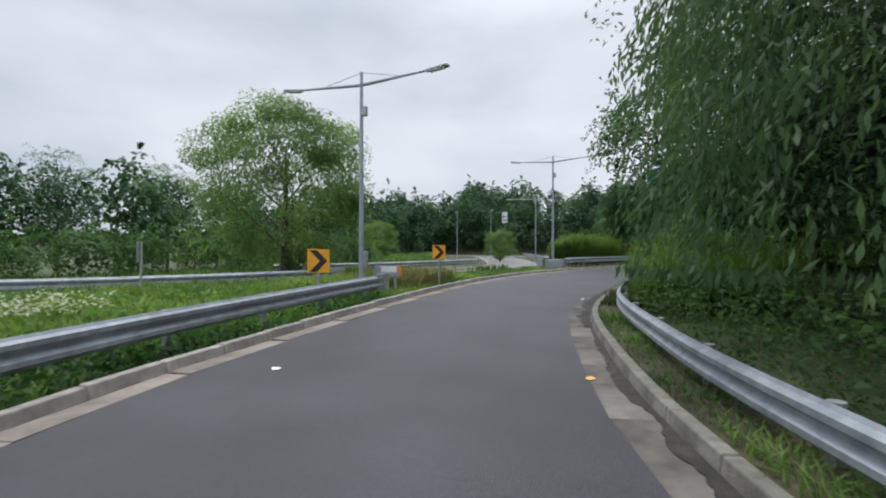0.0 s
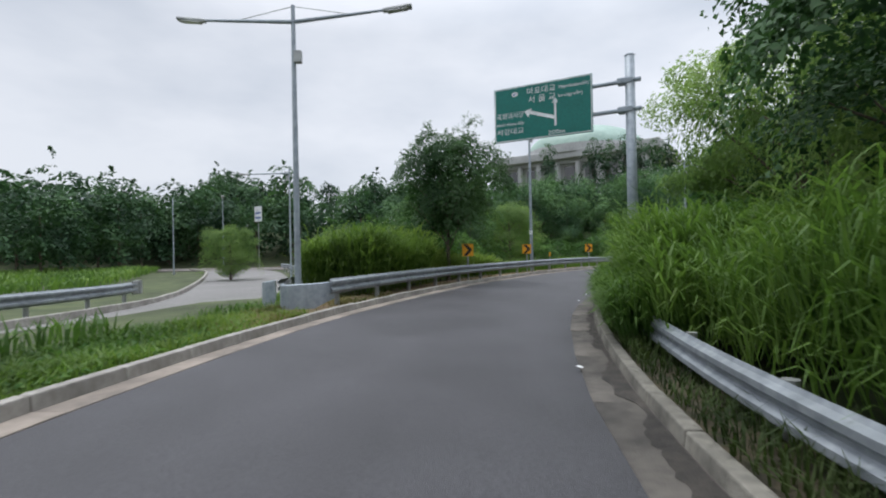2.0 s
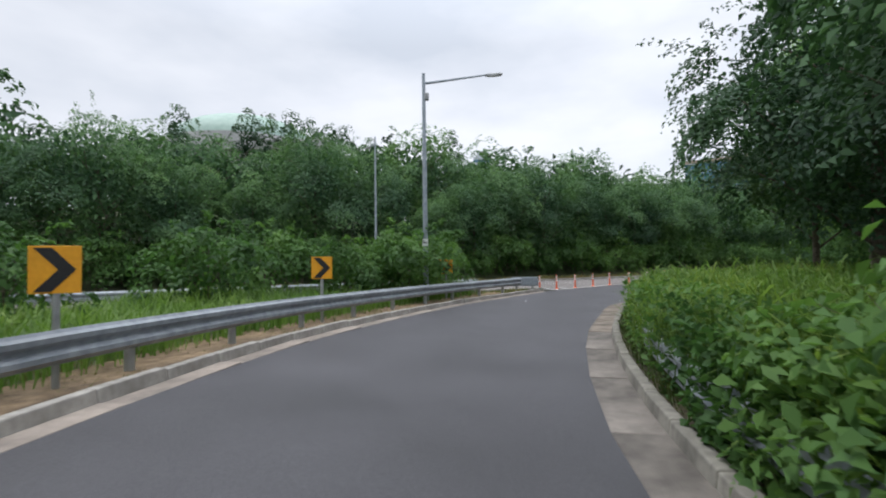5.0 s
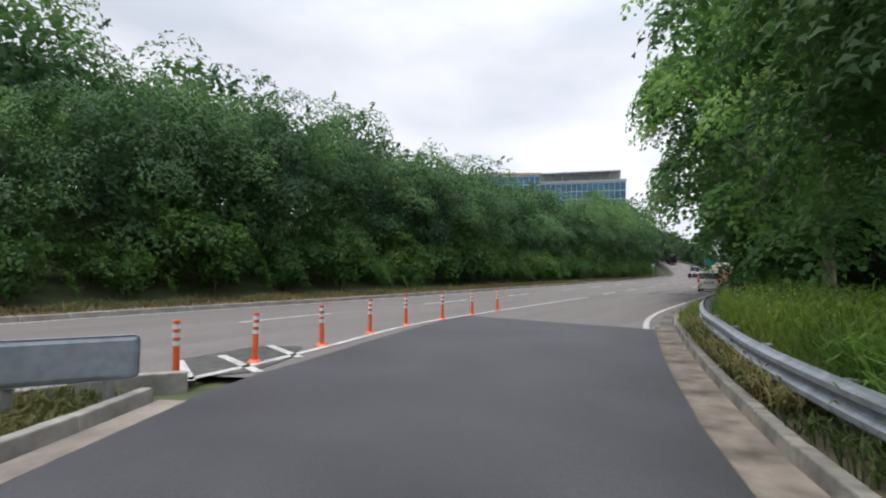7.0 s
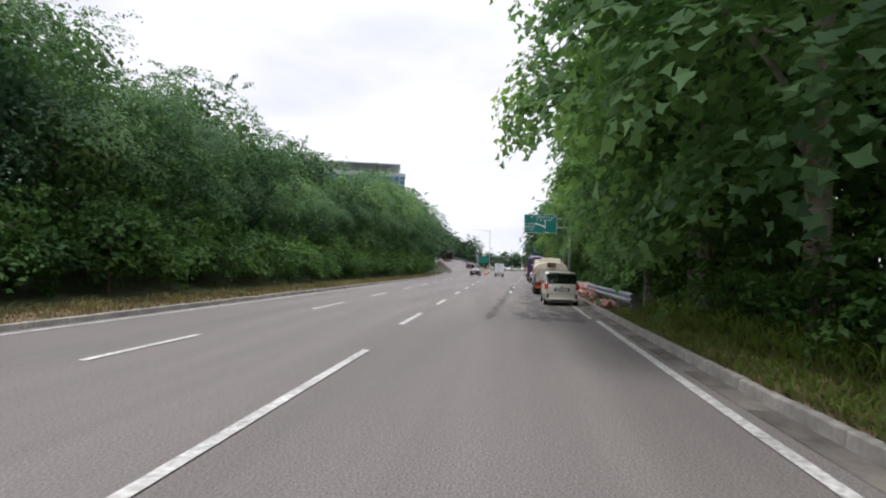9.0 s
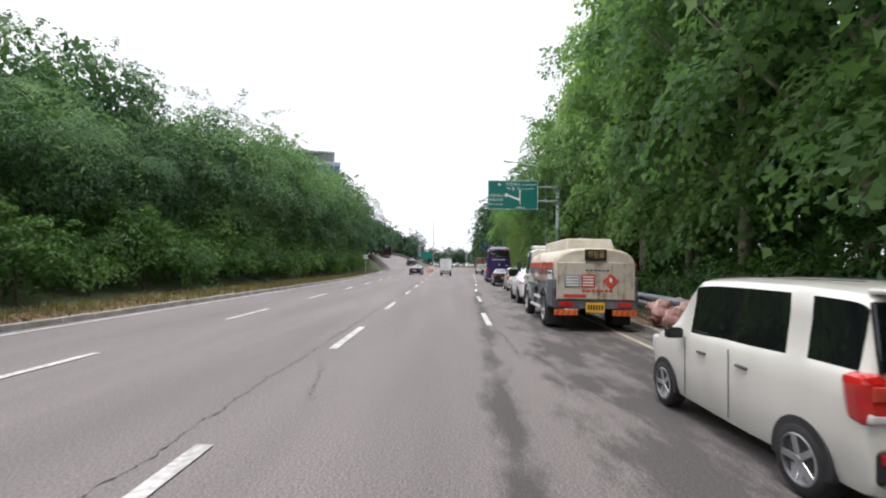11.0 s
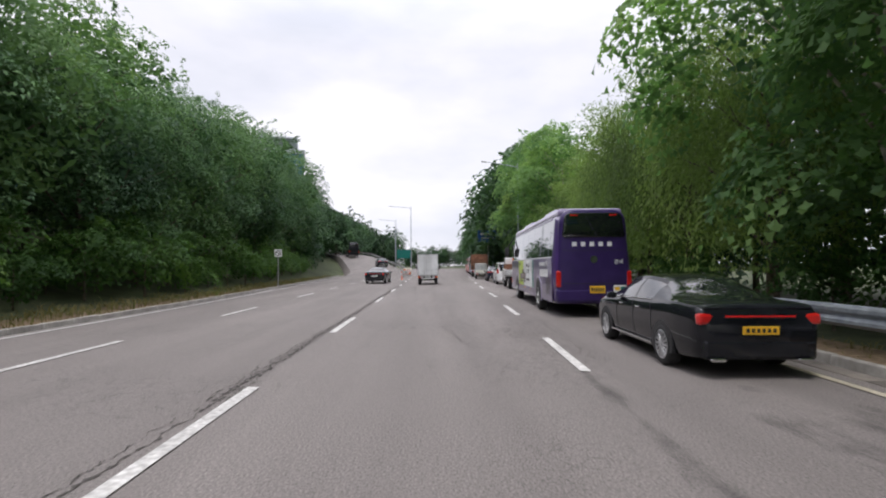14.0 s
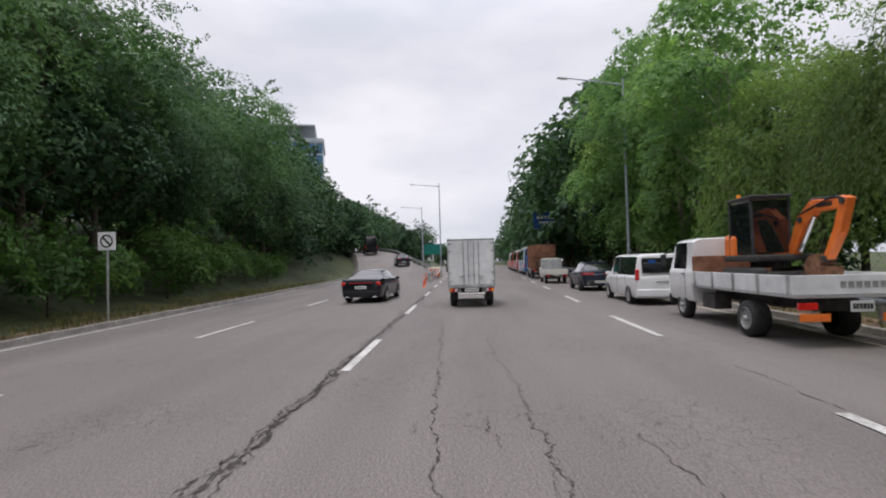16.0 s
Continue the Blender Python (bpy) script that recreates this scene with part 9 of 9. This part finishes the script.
    xs = -(w + 0.02)
    left = pose(0, 0, 0, 90, 0, -90)
    poster = part("poster", box(0.012, 4.5, 1.06, (xs, 0.32, 1.255), 0.003), M_WHITE_SHEET, g, "white advertising sheet with a lime end")
    part("poster_field", box(0.006, 1.6, 1.06, (xs - 0.008, 1.77, 1.255)), M_LIME, poster)
    part("poster_end", box(0.006, 0.3, 1.06, (xs - 0.008, -1.78, 1.255)), M_GREEN_SIGN, poster)
    xt = xs - 0.014
    car = bmesh.new()
    box(0.006, 1.72, 0.2, (xt, 1.12, 1.08), 0.002, bm=car)
    box(0.006, 0.5, 0.13, (xt, 0.5, 1.2), 0.002, bm=car)
    box(0.006, 0.62, 0.16, (xt, 0.98, 1.26), 0.002, bm=car)
    box(0.006, 0.5, 0.07, (xt, 1.02, 1.36), 0.002, bm=car)
    truck = part("pictured_truck", car, M_PICTURE, poster, "brown pickup truck printed on the poster")
    dark = bmesh.new()
    for y_, wd in ((0.86, 0.24), (1.13, 0.2)):
        box(0.006, wd, 0.11, (xt - 0.004, y_, 1.27), 0.002, bm=dark)
    for y_ in (0.5, 1.62):
        rod((xt - 0.002, y_, 0.98), (xt - 0.008, y_, 0.98), 0.145, 0.145, 20, dark)
    box(0.006, 0.62, 0.05, (xt - 0.002, 1.62, 1.2), 0.002, bm=dark)
    box(0.006, 1.6, 0.03, (xt + 0.002, 1.08, 0.9), 0.001, bm=dark)
    part("pictured_detail", dark, M_BLACK, poster)
    bars(poster, (xs - 0.013, 2.22, 1.64), 0.42, 0.09, 6, M_BLACK, turn=pose(0, 0, 0, 0, 0, -90))
    lettering("세상과 사람", 0.2, (xs - 0.009, -0.42, 1.56), M_STRIPE_GREY, poster, turn=left, width=0.95)
    lettering("모두를 담다", 0.2, (xs - 0.009, -0.42, 1.32), M_STRIPE_GREY, poster, turn=left, width=0.95)
    bars(poster, (xs - 0.008, -0.42, 1.0), 0.95, 0.1, 8, M_STRIPE_GREY, turn=pose(0, 0, 0, 0, 0, -90))
    bars(g, (xs - 0.002, -3.9, 1.62), 1.1, 0.13, 9, M_WHITE_SHEET, "name_bar", 0.4, pose(0, 0, 0, 0, 0, -90))
    lettering("전세", 0.2, (xs - 0.004, -4.8, 1.62), M_WHITE_SHEET, g, turn=left, width=0.36)
    bars(g, (xs - 0.002, -4.2, 1.32), 1.55, 0.25, 5, M_WHITE_SHEET, "name_bar", 0.22, pose(0, 0, 0, 0, 0, -90))
    for k in range(12):
        part("vent_slat", box(0.01, 0.72, 0.018, (xs - 0.004, -5.0, 0.66 + 0.045 * k), 0.002), M_DARK_PLASTIC, g)
    part("luggage_seam", box(0.006, 5.4, 0.012, (xs + 0.004, 0.6, 0.6)), M_DARK_PLASTIC, g)
    for y_ in (-1.0, 0.6, 2.2):
        part("side_marker", box(0.012, 0.12, 0.05, (xs, y_, 0.66), 0.004), M_AMBER_LAMP, g)
    for s in (-1, 1):
        arm = part("mirror_arm", rod((s * 1.1, L / 2 - 0.4, 3.05), (s * 1.42, L / 2 + 0.35, 2.55), 0.035), M_DARK_PLASTIC, g)
        part("mirror", box(0.26, 0.1, 0.46, (s * 1.44, L / 2 + 0.36, 2.3), 0.05), M_DARK_PLASTIC, g)
    return g


def flatbed(label, x, y, turn):
    g = vehicle("flatbed_truck", label, x, y, turn, "truck")
    part("bed_floor", box(2.05, 4.4, 0.1, (0, -1.25, 0.98), 0.02), M_BOX_WHITE, g)
    for s in (-1, 1):
        part("side_board", box(0.04, 4.4, 0.36, (s * 1.03, -1.25, 1.17), 0.01), M_BOX_WHITE, g)
        for k in range(5):
            part("board_post", box(0.03, 0.07, 0.4, (s * 1.065, -3.35 + 1.02 * k, 1.16), 0.006), M_STEEL_OLD, g)
        part("warning_board", box(0.52, 0.02, 0.14, (s * 0.7, -3.48, 0.58), 0.004), P_ORANGE, g)
        part("tail_lamp", box(0.34, 0.05, 0.13, (s * 0.8, -3.45, 0.78), 0.01), M_RED_LAMP, g)
        part("tool_box", box(0.4, 0.7, 0.36, (s * 0.8, 0.1, 0.62), 0.02), M_CHASSIS, g)
    part("tail_board", box(2.08, 0.04, 0.36, (0, -3.46, 1.17), 0.01), M_BOX_WHITE, g)
    bars(g, (0.2, -3.484, 1.17), 0.9, 0.12, 7, M_STEEL_OLD, "name_bar")
    part("head_board", box(2.05, 0.06, 0.75, (0, 0.93, 1.38), 0.01), P_BROWN, g)
    part("frame", box(0.8, 6.0, 0.24, (0, 0.0, 0.76), 0.02), M_CHASSIS, g)
    cab_over(g, 1.05, 2.05, 2.25, 1.7, P_WHITE, 0.5)
    plate(g, 0.1, -3.49, 0.78, M_PLATE, 0.4, 0.2)
    for y_ in (-1.75, 1.85):
        for s in (-1, 1):
            wheel(g, s * 0.86, y_, 0.39, 0.24 if y_ > 0 else 0.36, s, 8, "steel")
    return g


def excavator(label, x, y, z, turn):
    g = vehicle("mini_excavator", label, x, y, turn, "excavator")
    g.location.z = z
    for s in (-1, 1):
        tr = part("track", box(0.36, 1.9, 0.44, (s * 0.6, 0, 0.22), 0.18), M_RUBBER, g)
        for k in range(4):
            part("track_roller", rod((s * 0.6 - 0.19, -0.6 + 0.4 * k, 0.16), (s * 0.6 + 0.19, -0.6 + 0.4 * k, 0.16), 0.09, 0.09, 12), M_CHASSIS, tr)
    part("slew_base", rod((0, 0, 0.42), (0, 0, 0.58), 0.42, 0.4, 20), M_CHASSIS, g)
    part("rear_body", box(1.3, 0.75, 0.7, (0, 0.55, 0.94), 0.14), P_ORANGE, g)
    part("deck", box(1.35, 1.5, 0.16, (0, 0.1, 0.66), 0.05), M_CHASSIS, g)
    cab = bmesh.new()
    for sx in (-0.62, 0.2):
        for sy in (-0.5, 0.55):
            rod((sx, sy, 0.7), (sx, sy * 0.94, 2.1), 0.035, 0.035, 8, cab)
    box(0.92, 1.2, 0.07, (-0.21, 0.02, 2.12), 0.03, bm=cab)
    c = part("cab_frame", cab, M_DARK_PLASTIC, g)
    part("cab_glass", box(0.78, 0.02, 1.25, (-0.21, -0.49, 1.4), 0.01), M_GLASS, c)
    part("cab_glass", box(0.02, 0.95, 1.25, (-0.61, 0.02, 1.4), 0.01), M_GLASS, c)
    part("cab_glass", box(0.02, 0.95, 1.25, (0.19, 0.02, 1.4), 0.01), M_GLASS, c)
    part("beacon", rod((-0.45, 0.4, 2.15), (-0.45, 0.4, 2.28), 0.06, 0.05, 12), M_AMBER_LAMP, g)
    def beam(name, a, b, w0, w1, m, owner):
        bm = bmesh.new()
        a, b = Vector(a), Vector(b)
        d = (b - a).normalized()
        n_ = Vector((0, -d.z, d.y))
        vs = []
        for s in (-0.09, 0.09):
            vs.append([bm.verts.new(p + n_ * h + Vector((s, 0, 0))) for p, h in ((a, w0), (b, w1), (b, -w1), (a, -w0))])
        bm.faces.new(vs[0])
        bm.faces.new(vs[1][::-1])
        for k in range(4):
            bm.faces.new((vs[0][k], vs[1][k], vs[1][(k + 1) % 4], vs[0][(k + 1) % 4]))
        bmesh.ops.recalc_face_normals(bm, faces=bm.faces[:])
        bmesh.ops.bevel(bm, geom=bm.edges[:], offset=0.015, segments=1, affect="EDGES")
        return part(name, bm, m, owner)
    beam("boom", (0.25, -0.5, 0.72), (0.25, -0.95, 1.5), 0.11, 0.15, P_ORANGE, g)
    beam("boom", (0.25, -0.92, 1.46), (0.25, -1.35, 1.78), 0.15, 0.14, P_ORANGE, g)
    beam("boom", (0.25, -1.32, 1.77), (0.25, -2.25, 1.74), 0.14, 0.08, P_ORANGE, g)
    beam("dipper_arm", (0.25, -2.3, 1.86), (0.25, -2.05, 1.2), 0.1, 0.1, P_ORANGE, g)
    beam("dipper_arm", (0.25, -2.06, 1.22), (0.25, -1.68, 0.62), 0.1, 0.07, P_ORANGE, g)
    part("ram", rod((0.25, -0.75, 0.8), (0.25, -1.3, 1.55), 0.05, 0.04, 10), M_CHROME, g)
    part("ram", rod((0.25, -1.2, 1.92), (0.25, -2.25, 1.86), 0.045, 0.04, 10), M_CHASSIS, g)
    part("hose", rod((0.15, -0.9, 1.62), (0.15, -2.1, 1.92), 0.02, 0.02, 8), M_RUBBER, g)
    for p_ in ((-0.95, 1.5), (-2.28, 1.78), (-1.68, 0.62)):
        part("pivot_pin", rod((0.12, p_[0], p_[1]), (0.38, p_[0], p_[1]), 0.07, 0.07, 14), M_CHASSIS, g)
    bm = rod((0.05, -1.5, 0.42), (0.45, -1.5, 0.42), 0.3, 0.3, 16)
    for v in bm.verts:
        if v.co.y < -1.55 and v.co.z > 0.45:
            v.co.z = 0.45
    part("bucket", bm, M_RUST, g)
    part("blade", box(1.3, 0.06, 0.3, (0, -1.1, 0.2), 0.02), M_CHASSIS, g)
    bars(g, (0.152, -1.75, 1.76), 0.45, 0.09, 6, M_BLACK, "name_bar", 0.3, pose(0, 0, 0, 0, 0, -90) @ pose(0, 0, 0, 0, 0, 0))
    return g


def cargo_truck(label, x, y, turn, box_m, high=2.6, length=7.0):
    g = vehicle("cargo_truck", label, x, y, turn, "truck")
    part("cargo_body", box(2.3, length * 0.66, high - 1.0, (0, -length * 0.15, 1.0 + (high - 1.0) / 2), 0.03), box_m, g)
    for k in range(7):
        for s in (-1, 1):
            part("side_rib", box(0.05, 0.08, high - 1.1, (s * 1.16, -length * 0.46 + k * length * 0.1, 1.0 + (high - 1) / 2), 0.01), box_m, g)
    for k in range(3):
        part("rear_slat", box(2.2, 0.04, 0.1, (0, -length * 0.485, 1.25 + 0.42 * k), 0.01), M_RUST, g)
    part("frame", box(0.85, length * 0.9, 0.25, (0, 0, 0.85), 0.02), M_CHASSIS, g)
    cab_over(g, length * 0.22, 2.15, 2.4, 1.7, P_WHITE, 0.5)
    for s in (-1, 1):
        part("tail_lamp", box(0.3, 0.05, 0.13, (s * 0.85, -length * 0.485, 0.85), 0.01), M_RED_LAMP, g)
        for y_ in (-length * 0.27, length * 0.32):
            wheel(g, s * 0.95, y_, 0.45, 0.3, s, 8, "steel")
    return g


def pickup(label, x, y, turn):
    g = vehicle("light_pickup", label, x, y, turn, "truck")
    part("bed_floor", box(1.65, 2.8, 0.08, (0, -0.95, 0.72), 0.02), M_BOX_WHITE, g)
    for s in (-1, 1):
        part("side_board", box(0.04, 2.8, 0.36, (s * 0.82, -0.95, 0.92), 0.01), P_CREAM, g)
        part("tail_lamp", box(0.26, 0.05, 0.12, (s * 0.62, -2.34, 0.62), 0.01), M_RED_LAMP, g)
    part("tail_board", box(1.66, 0.04, 0.36, (0, -2.35, 0.92), 0.01), P_CREAM, g)
    part("frame", box(0.75, 4.2, 0.18, (0, 0, 0.6), 0.02), M_CHASSIS, g)
    part("guard_frame", box(1.6, 0.05, 0.9, (0, 0.5, 1.4), 0.02), M_STEEL_OLD, g)
    cab_over(g, 0.6, 1.66, 1.95, 1.8, P_CREAM, 0.38)
    plate(g, 0, -2.38, 0.66)
    for y_ in (-1.35, 1.6):
        for s in (-1, 1):
            wheel(g, s * 0.7, y_, 0.31, 0.2, s, 8, "steel")
    return g


def park(maker, label, left_x, axle_y, turn, width, rear_axle, *more, size=(0.95, 0.96, 0.95)):
    """Stands a vehicle by the foot of its left rear wheel (plan units) and its heading; size trims its width, length and height."""
    a = radians(turn)
    cx, cy = (width / 2) * DRAWN * size[0], -rear_axle * DRAWN * size[1]
    ob = maker(label, left_x + cx * math.cos(a) - cy * math.sin(a), axle_y + cx * math.sin(a) + cy * math.cos(a), turn, *more)
    ob.scale = (ob.scale.x * size[0], ob.scale.y * size[1], ob.scale.z * size[2])
    return ob


park(boxy_car, "small boxy cream-white car parked by the kerb", 2.20, 7.58, -1.2, 1.6, -1.2)
park(tanker, "dusty cream fuel tanker with a red stripe parked by the kerb", 2.33, 16.4, -1.6, 2.3, -1.75, size=(0.93, 0.96, 0.94))
park(coupe_suv, "glossy white sport utility car parked by the kerb", 2.76, 23.68, -2.2, 1.91, -1.40, size=(0.92, 0.95, 0.93))
park(boxy_car, "small boxy cream-white car parked by the lamp post", 3.5, 32.98, -2.4, 1.6, -1.2, size=(0.94, 0.95, 0.93))
park(sedan, "black sedan parked behind the purple coach", 3.34, 39.6, -2.8, 1.89, -1.45, M_PLATE_YELLOW)
park(coach, "purple and silver touring coach parked by the kerb", 3.58, 48.3, -3.4, 2.48, -3.05, P_PURPLE, P_LILAC, P_PURPLE_DARK, size=(0.94, 0.98, 1.0))
ft = park(flatbed, "white flatbed truck carrying an orange mini excavator", 4.92, 62.4, -3.0, 2.0, -1.68)
ft.scale = (DRAWN * 0.965, DRAWN * 0.965, DRAWN * 0.955)
ex = excavator("orange mini excavator with folded arm on the flatbed truck", ft.location.x + 0.12, ft.location.y - 0.45, 1.035 * DRAWN * 0.955, -3.0)
ex.scale = (DRAWN * 0.96, DRAWN * 0.96, DRAWN * 0.93)
park(minivan, "white minivan parked in the roadside row", 5.12, 69.4, -3.2, 1.92, -1.55)
park(coupe_suv, "dark blue sport utility car parked in the roadside row", 5.3, 76.8, -3.2, 1.91, -1.4, P_NAVY, "dark_suv")
park(pickup, "cream light pickup truck parked in the roadside row", 5.1, 85.4, -3.2, 1.66, -1.35)
park(cargo_truck, "cargo truck with a rusty brown box in the parked row", 5.5, 94.5, -3.2, 2.3, -1.9, P_BROWN, 3.3)
coach("blue and white touring coach in the parked row", 7.7, 110.5, -3.2, P_BLUE, P_WHITE, P_BLUE, 11.0, False)
coach("red touring coach in the parked row", 8.4, 123.5, -3.2, P_RED, P_WHITE, P_RED, 11.0, False)
coach("red touring coach in the parked row", 9.2, 136.0, -3.4, P_RED, P_RED, P_RED, 11.0, False)
coach("red touring coach in the parked row", 10.0, 148.5, -3.6, P_RED, P_WHITE, P_RED, 11.0, False)

box_truck("white light box truck standing in the middle lane", 0.10, 71.35, -0.6)
sedan("glossy black luxury sedan standing in its lane", -4.02, 74.4, -3.0)
coach("black coach far ahead on the rising road", -16.6, 142, 14, P_BLACK, P_BLACK, P_BLACK, 11.0, False).location.z = 3.48
coupe_suv("dark car far ahead on the rising road", -7.6, 115, 12, P_NAVY, "dark_suv").location.z = 1.3


# ---- far buildings ----
M_STONE = surface("pale_granite", (0.34, 0.34, 0.34), (0.46, 0.46, 0.46), 3, 0.8, 0, 0, 1, 0.4, 0.1)
M_COPPER = surface("green_copper_roof", (0.3, 0.42, 0.36), (0.38, 0.5, 0.44), 0.6, 0.6, 0, 0, 1, 0.1, 0.15)
M_CURTAIN = surface("blue_curtain_glass", (0.05, 0.14, 0.23), (0.1, 0.24, 0.36), 0.15, 0.12, 0.3, 0, 1, 0.04, 0.25)
M_FRAME = surface("pale_aluminium", (0.42, 0.46, 0.5), (0.55, 0.58, 0.6), 2, 0.4, 0.5)
M_TAN = surface("tan_cladding", (0.34, 0.27, 0.21), (0.44, 0.36, 0.29), 1, 0.7)

hall = thing("domed_hall", "large pale stone hall with a low green dome on the hill", "building", pose(-128, -19.5, 0, 0, 0, 62))
part("wall", box(46, 30, 28, (0, 0, 14.0), 0.3), M_STONE, hall)
part("cornice", box(54, 38, 2.6, (0, 0, 30.4), 0.3), M_STONE, hall, "broad pale overhanging eaves")
part("cornice", box(49, 33, 1.3, (0, 0, 28.5), 0.1), M_STONE, hall)
for k in range(8):
    part("column", rod((-22.4 + 6.4 * k, -17.0, 0), (-22.4 + 6.4 * k, -17.0, 28.0), 0.9, 0.8, 14), M_STONE, hall)
for k in range(7):
    part("window", box(3.2, 0.3, 20, (-19.2 + 6.4 * k, -15.05, 17), 0.05), M_GLASS, hall)
dome = bmesh.new()
rings = []
for j in range(9):
    a = 0.5 * math.pi * j / 8
    rings.append([dome.verts.new((math.cos(6.2832 * k / 48) * 19.0 * math.cos(a), math.sin(6.2832 * k / 48) * 19.0 * math.cos(a), 33.2 + 8.6 * math.sin(a))) for k in range(48)])
for j in range(8):
    for k in range(48):
        dome.faces.new((rings[j][k], rings[j][(k + 1) % 48], rings[j + 1][(k + 1) % 48], rings[j + 1][k]))
part("dome", dome, M_COPPER, hall, "pale green copper dome", smooth=True)
part("drum", rod((0, 0, 31.0), (0, 0, 33.6), 19.6, 19.4, 48), M_STONE, hall, "pale drum under the dome")


def glass_block(label, x, y, turn, w, d, h, bays, floors, cap, top_frame=False):
    g = thing("office_block", label, "building", pose(x, y, 0, 0, 0, turn))
    part("curtain_wall", box(w, d, h, (0, 0, h / 2), 0.1), M_CURTAIN, g)
    for k in range(bays + 1):
        part("mullion", box(0.22, 0.25, h, (-w / 2 + w * k / bays, -d / 2 - 0.1, h / 2)), M_FRAME, g)
    for k in range(floors + 1):
        part("spandrel", box(w, 0.16, 0.35, (0, -d / 2 - 0.06, h * k / floors - 0.2)), M_FRAME, g)
    part("parapet", box(w + 0.8, d + 0.8, 1.4, (0, 0, h + 0.7), 0.1), cap, g)
    if top_frame:
        part("roof_canopy", box(w * 0.98, d * 1.2, 0.7, (-2, -1.5, h + 5.0), 0.1), M_FRAME, g)
        for k in range(9):
            part("canopy_post", box(0.35, 0.35, 4.0, (-w * 0.46 + w * 0.9 * k / 8, -d / 2 + 0.5, h + 3.0)), M_FRAME, g)
    return g


glass_block("blue glass office block with a pale roof canopy", -71, 232, 14, 42, 22, 45.5, 16, 11, M_FRAME, True)
glass_block("blue glass office wing with a tan roof edge", -104, 190, 24, 46, 20, 45.0, 18, 11, M_TAN)
# the tower's haze is only its pale wall colour
tower = thing("far_tower", "hazy high-rise far behind the trees", "building", pose(-382, 244, 0, 0, 0, 50))
part("wall", box(17, 17, 104, (0, 0, 52), 0.2), M_FRAME, tower)
for k in range(18):
    part("window_band", box(17.3, 17.3, 2.2, (0, 0, 6 + 5.5 * k)), M_CURTAIN, tower)
part("roof_box", box(10, 10, 6, (0, 0, 107), 0.2), M_FRAME, tower)

# raised road beyond the merge
def rise(y):
    return float(np.interp(y, (92, 98, 103, 118, 142, 170, 215, 290), (0.012, 0.12, 0.45, 1.5, 3.5, 4.8, 5.4, 5.6)))


edge = glide([(-2.75, 92), (-2.95, 103), (-6.15, 118), (-12.0, 142), (-20.0, 170), (-36.0, 215), (-70, 290)])
bm = bmesh.new()
rows = []
for k in range(0, len(edge), 4):
    p = edge[k]
    far_side = p.x - float(np.interp(p.y, (92, 118, 142, 290), (8.2, 7.6, 7.2, 8)))
    rows.append([bm.verts.new((x, p.y, z)) for x, z in ((far_side - 1.2, -0.3), (far_side, rise(p.y)), (p.x, rise(p.y)), (p.x + 1.6, min(rise(p.y) - 1.2, -0.1)))])
for a, b in zip(rows, rows[1:]):
    for j in range(3):
        bm.faces.new((a[j], a[j + 1], b[j + 1], b[j]))
bmesh.ops.recalc_face_normals(bm, faces=bm.faces[:])
ob = part("rising_road", bm, M_WORN)
tagged(ob, "pale worn road climbing away beyond the merge", "road", kind="structure")
g = thing("guardrail", "pale guardrail along the climbing road", "guardrail")
part("beam", sweep([(p.x - 0.15, p.y, rise(p.y)) for p in edge[::3]], [(u, w + 0.42) for u, w in W_BEAM], True), M_STEEL_OLD, g)
for k in range(2, len(edge), 8):
    part("post", rod((edge[k].x - 0.1, edge[k].y, rise(edge[k].y) - 0.3), (edge[k].x - 0.1, edge[k].y, rise(edge[k].y) + 0.72), 0.05, 0.05, 8), M_STEEL_OLD, g)
cushion = thing("crash_cushion", "beige crash cushion with an orange striped face at the road fork", "crash cushion", pose(-2.75, 100.5, 0.1))
part("body", box(1.1, 2.2, 0.95, (0, 1.1, 0.55), 0.12), P_TANK, cushion)
part("face_panel", box(0.9, 0.03, 0.7, (0, -0.02, 0.5), 0.01), M_ORANGE_PLASTIC, cushion)
for k in range(3):
    part("face_stripe", box(0.16, 0.008, 0.8, (-0.28 + 0.28 * k, -0.04, 0.5), rot=Matrix.Rotation(0.6, 4, "Y")), M_WHITE_SHEET, cushion)
for k in range(9):
    plant(f"far{k % 4}", -34 + 2.6 * k + rnd.uniform(-1, 1), 236 + rnd.uniform(-6, 10), rnd.uniform(0, 360), rnd.uniform(1.4, 1.75), "distant green roadside trees", group="distant roadside trees")
for k in range(14):
    plant(f"far{k % 4}", -14 + 3.4 * k + rnd.uniform(-1, 1), 330 + rnd.uniform(-8, 8), rnd.uniform(0, 360), rnd.uniform(1.1, 1.5), "distant green roadside trees", group="distant roadside trees")
for k in range(7):
    delineator(-2.6 - 0.12 * k, 84 + 2.2 * k, 0)

for label, places in WOODS.items():
    wood(label, places)


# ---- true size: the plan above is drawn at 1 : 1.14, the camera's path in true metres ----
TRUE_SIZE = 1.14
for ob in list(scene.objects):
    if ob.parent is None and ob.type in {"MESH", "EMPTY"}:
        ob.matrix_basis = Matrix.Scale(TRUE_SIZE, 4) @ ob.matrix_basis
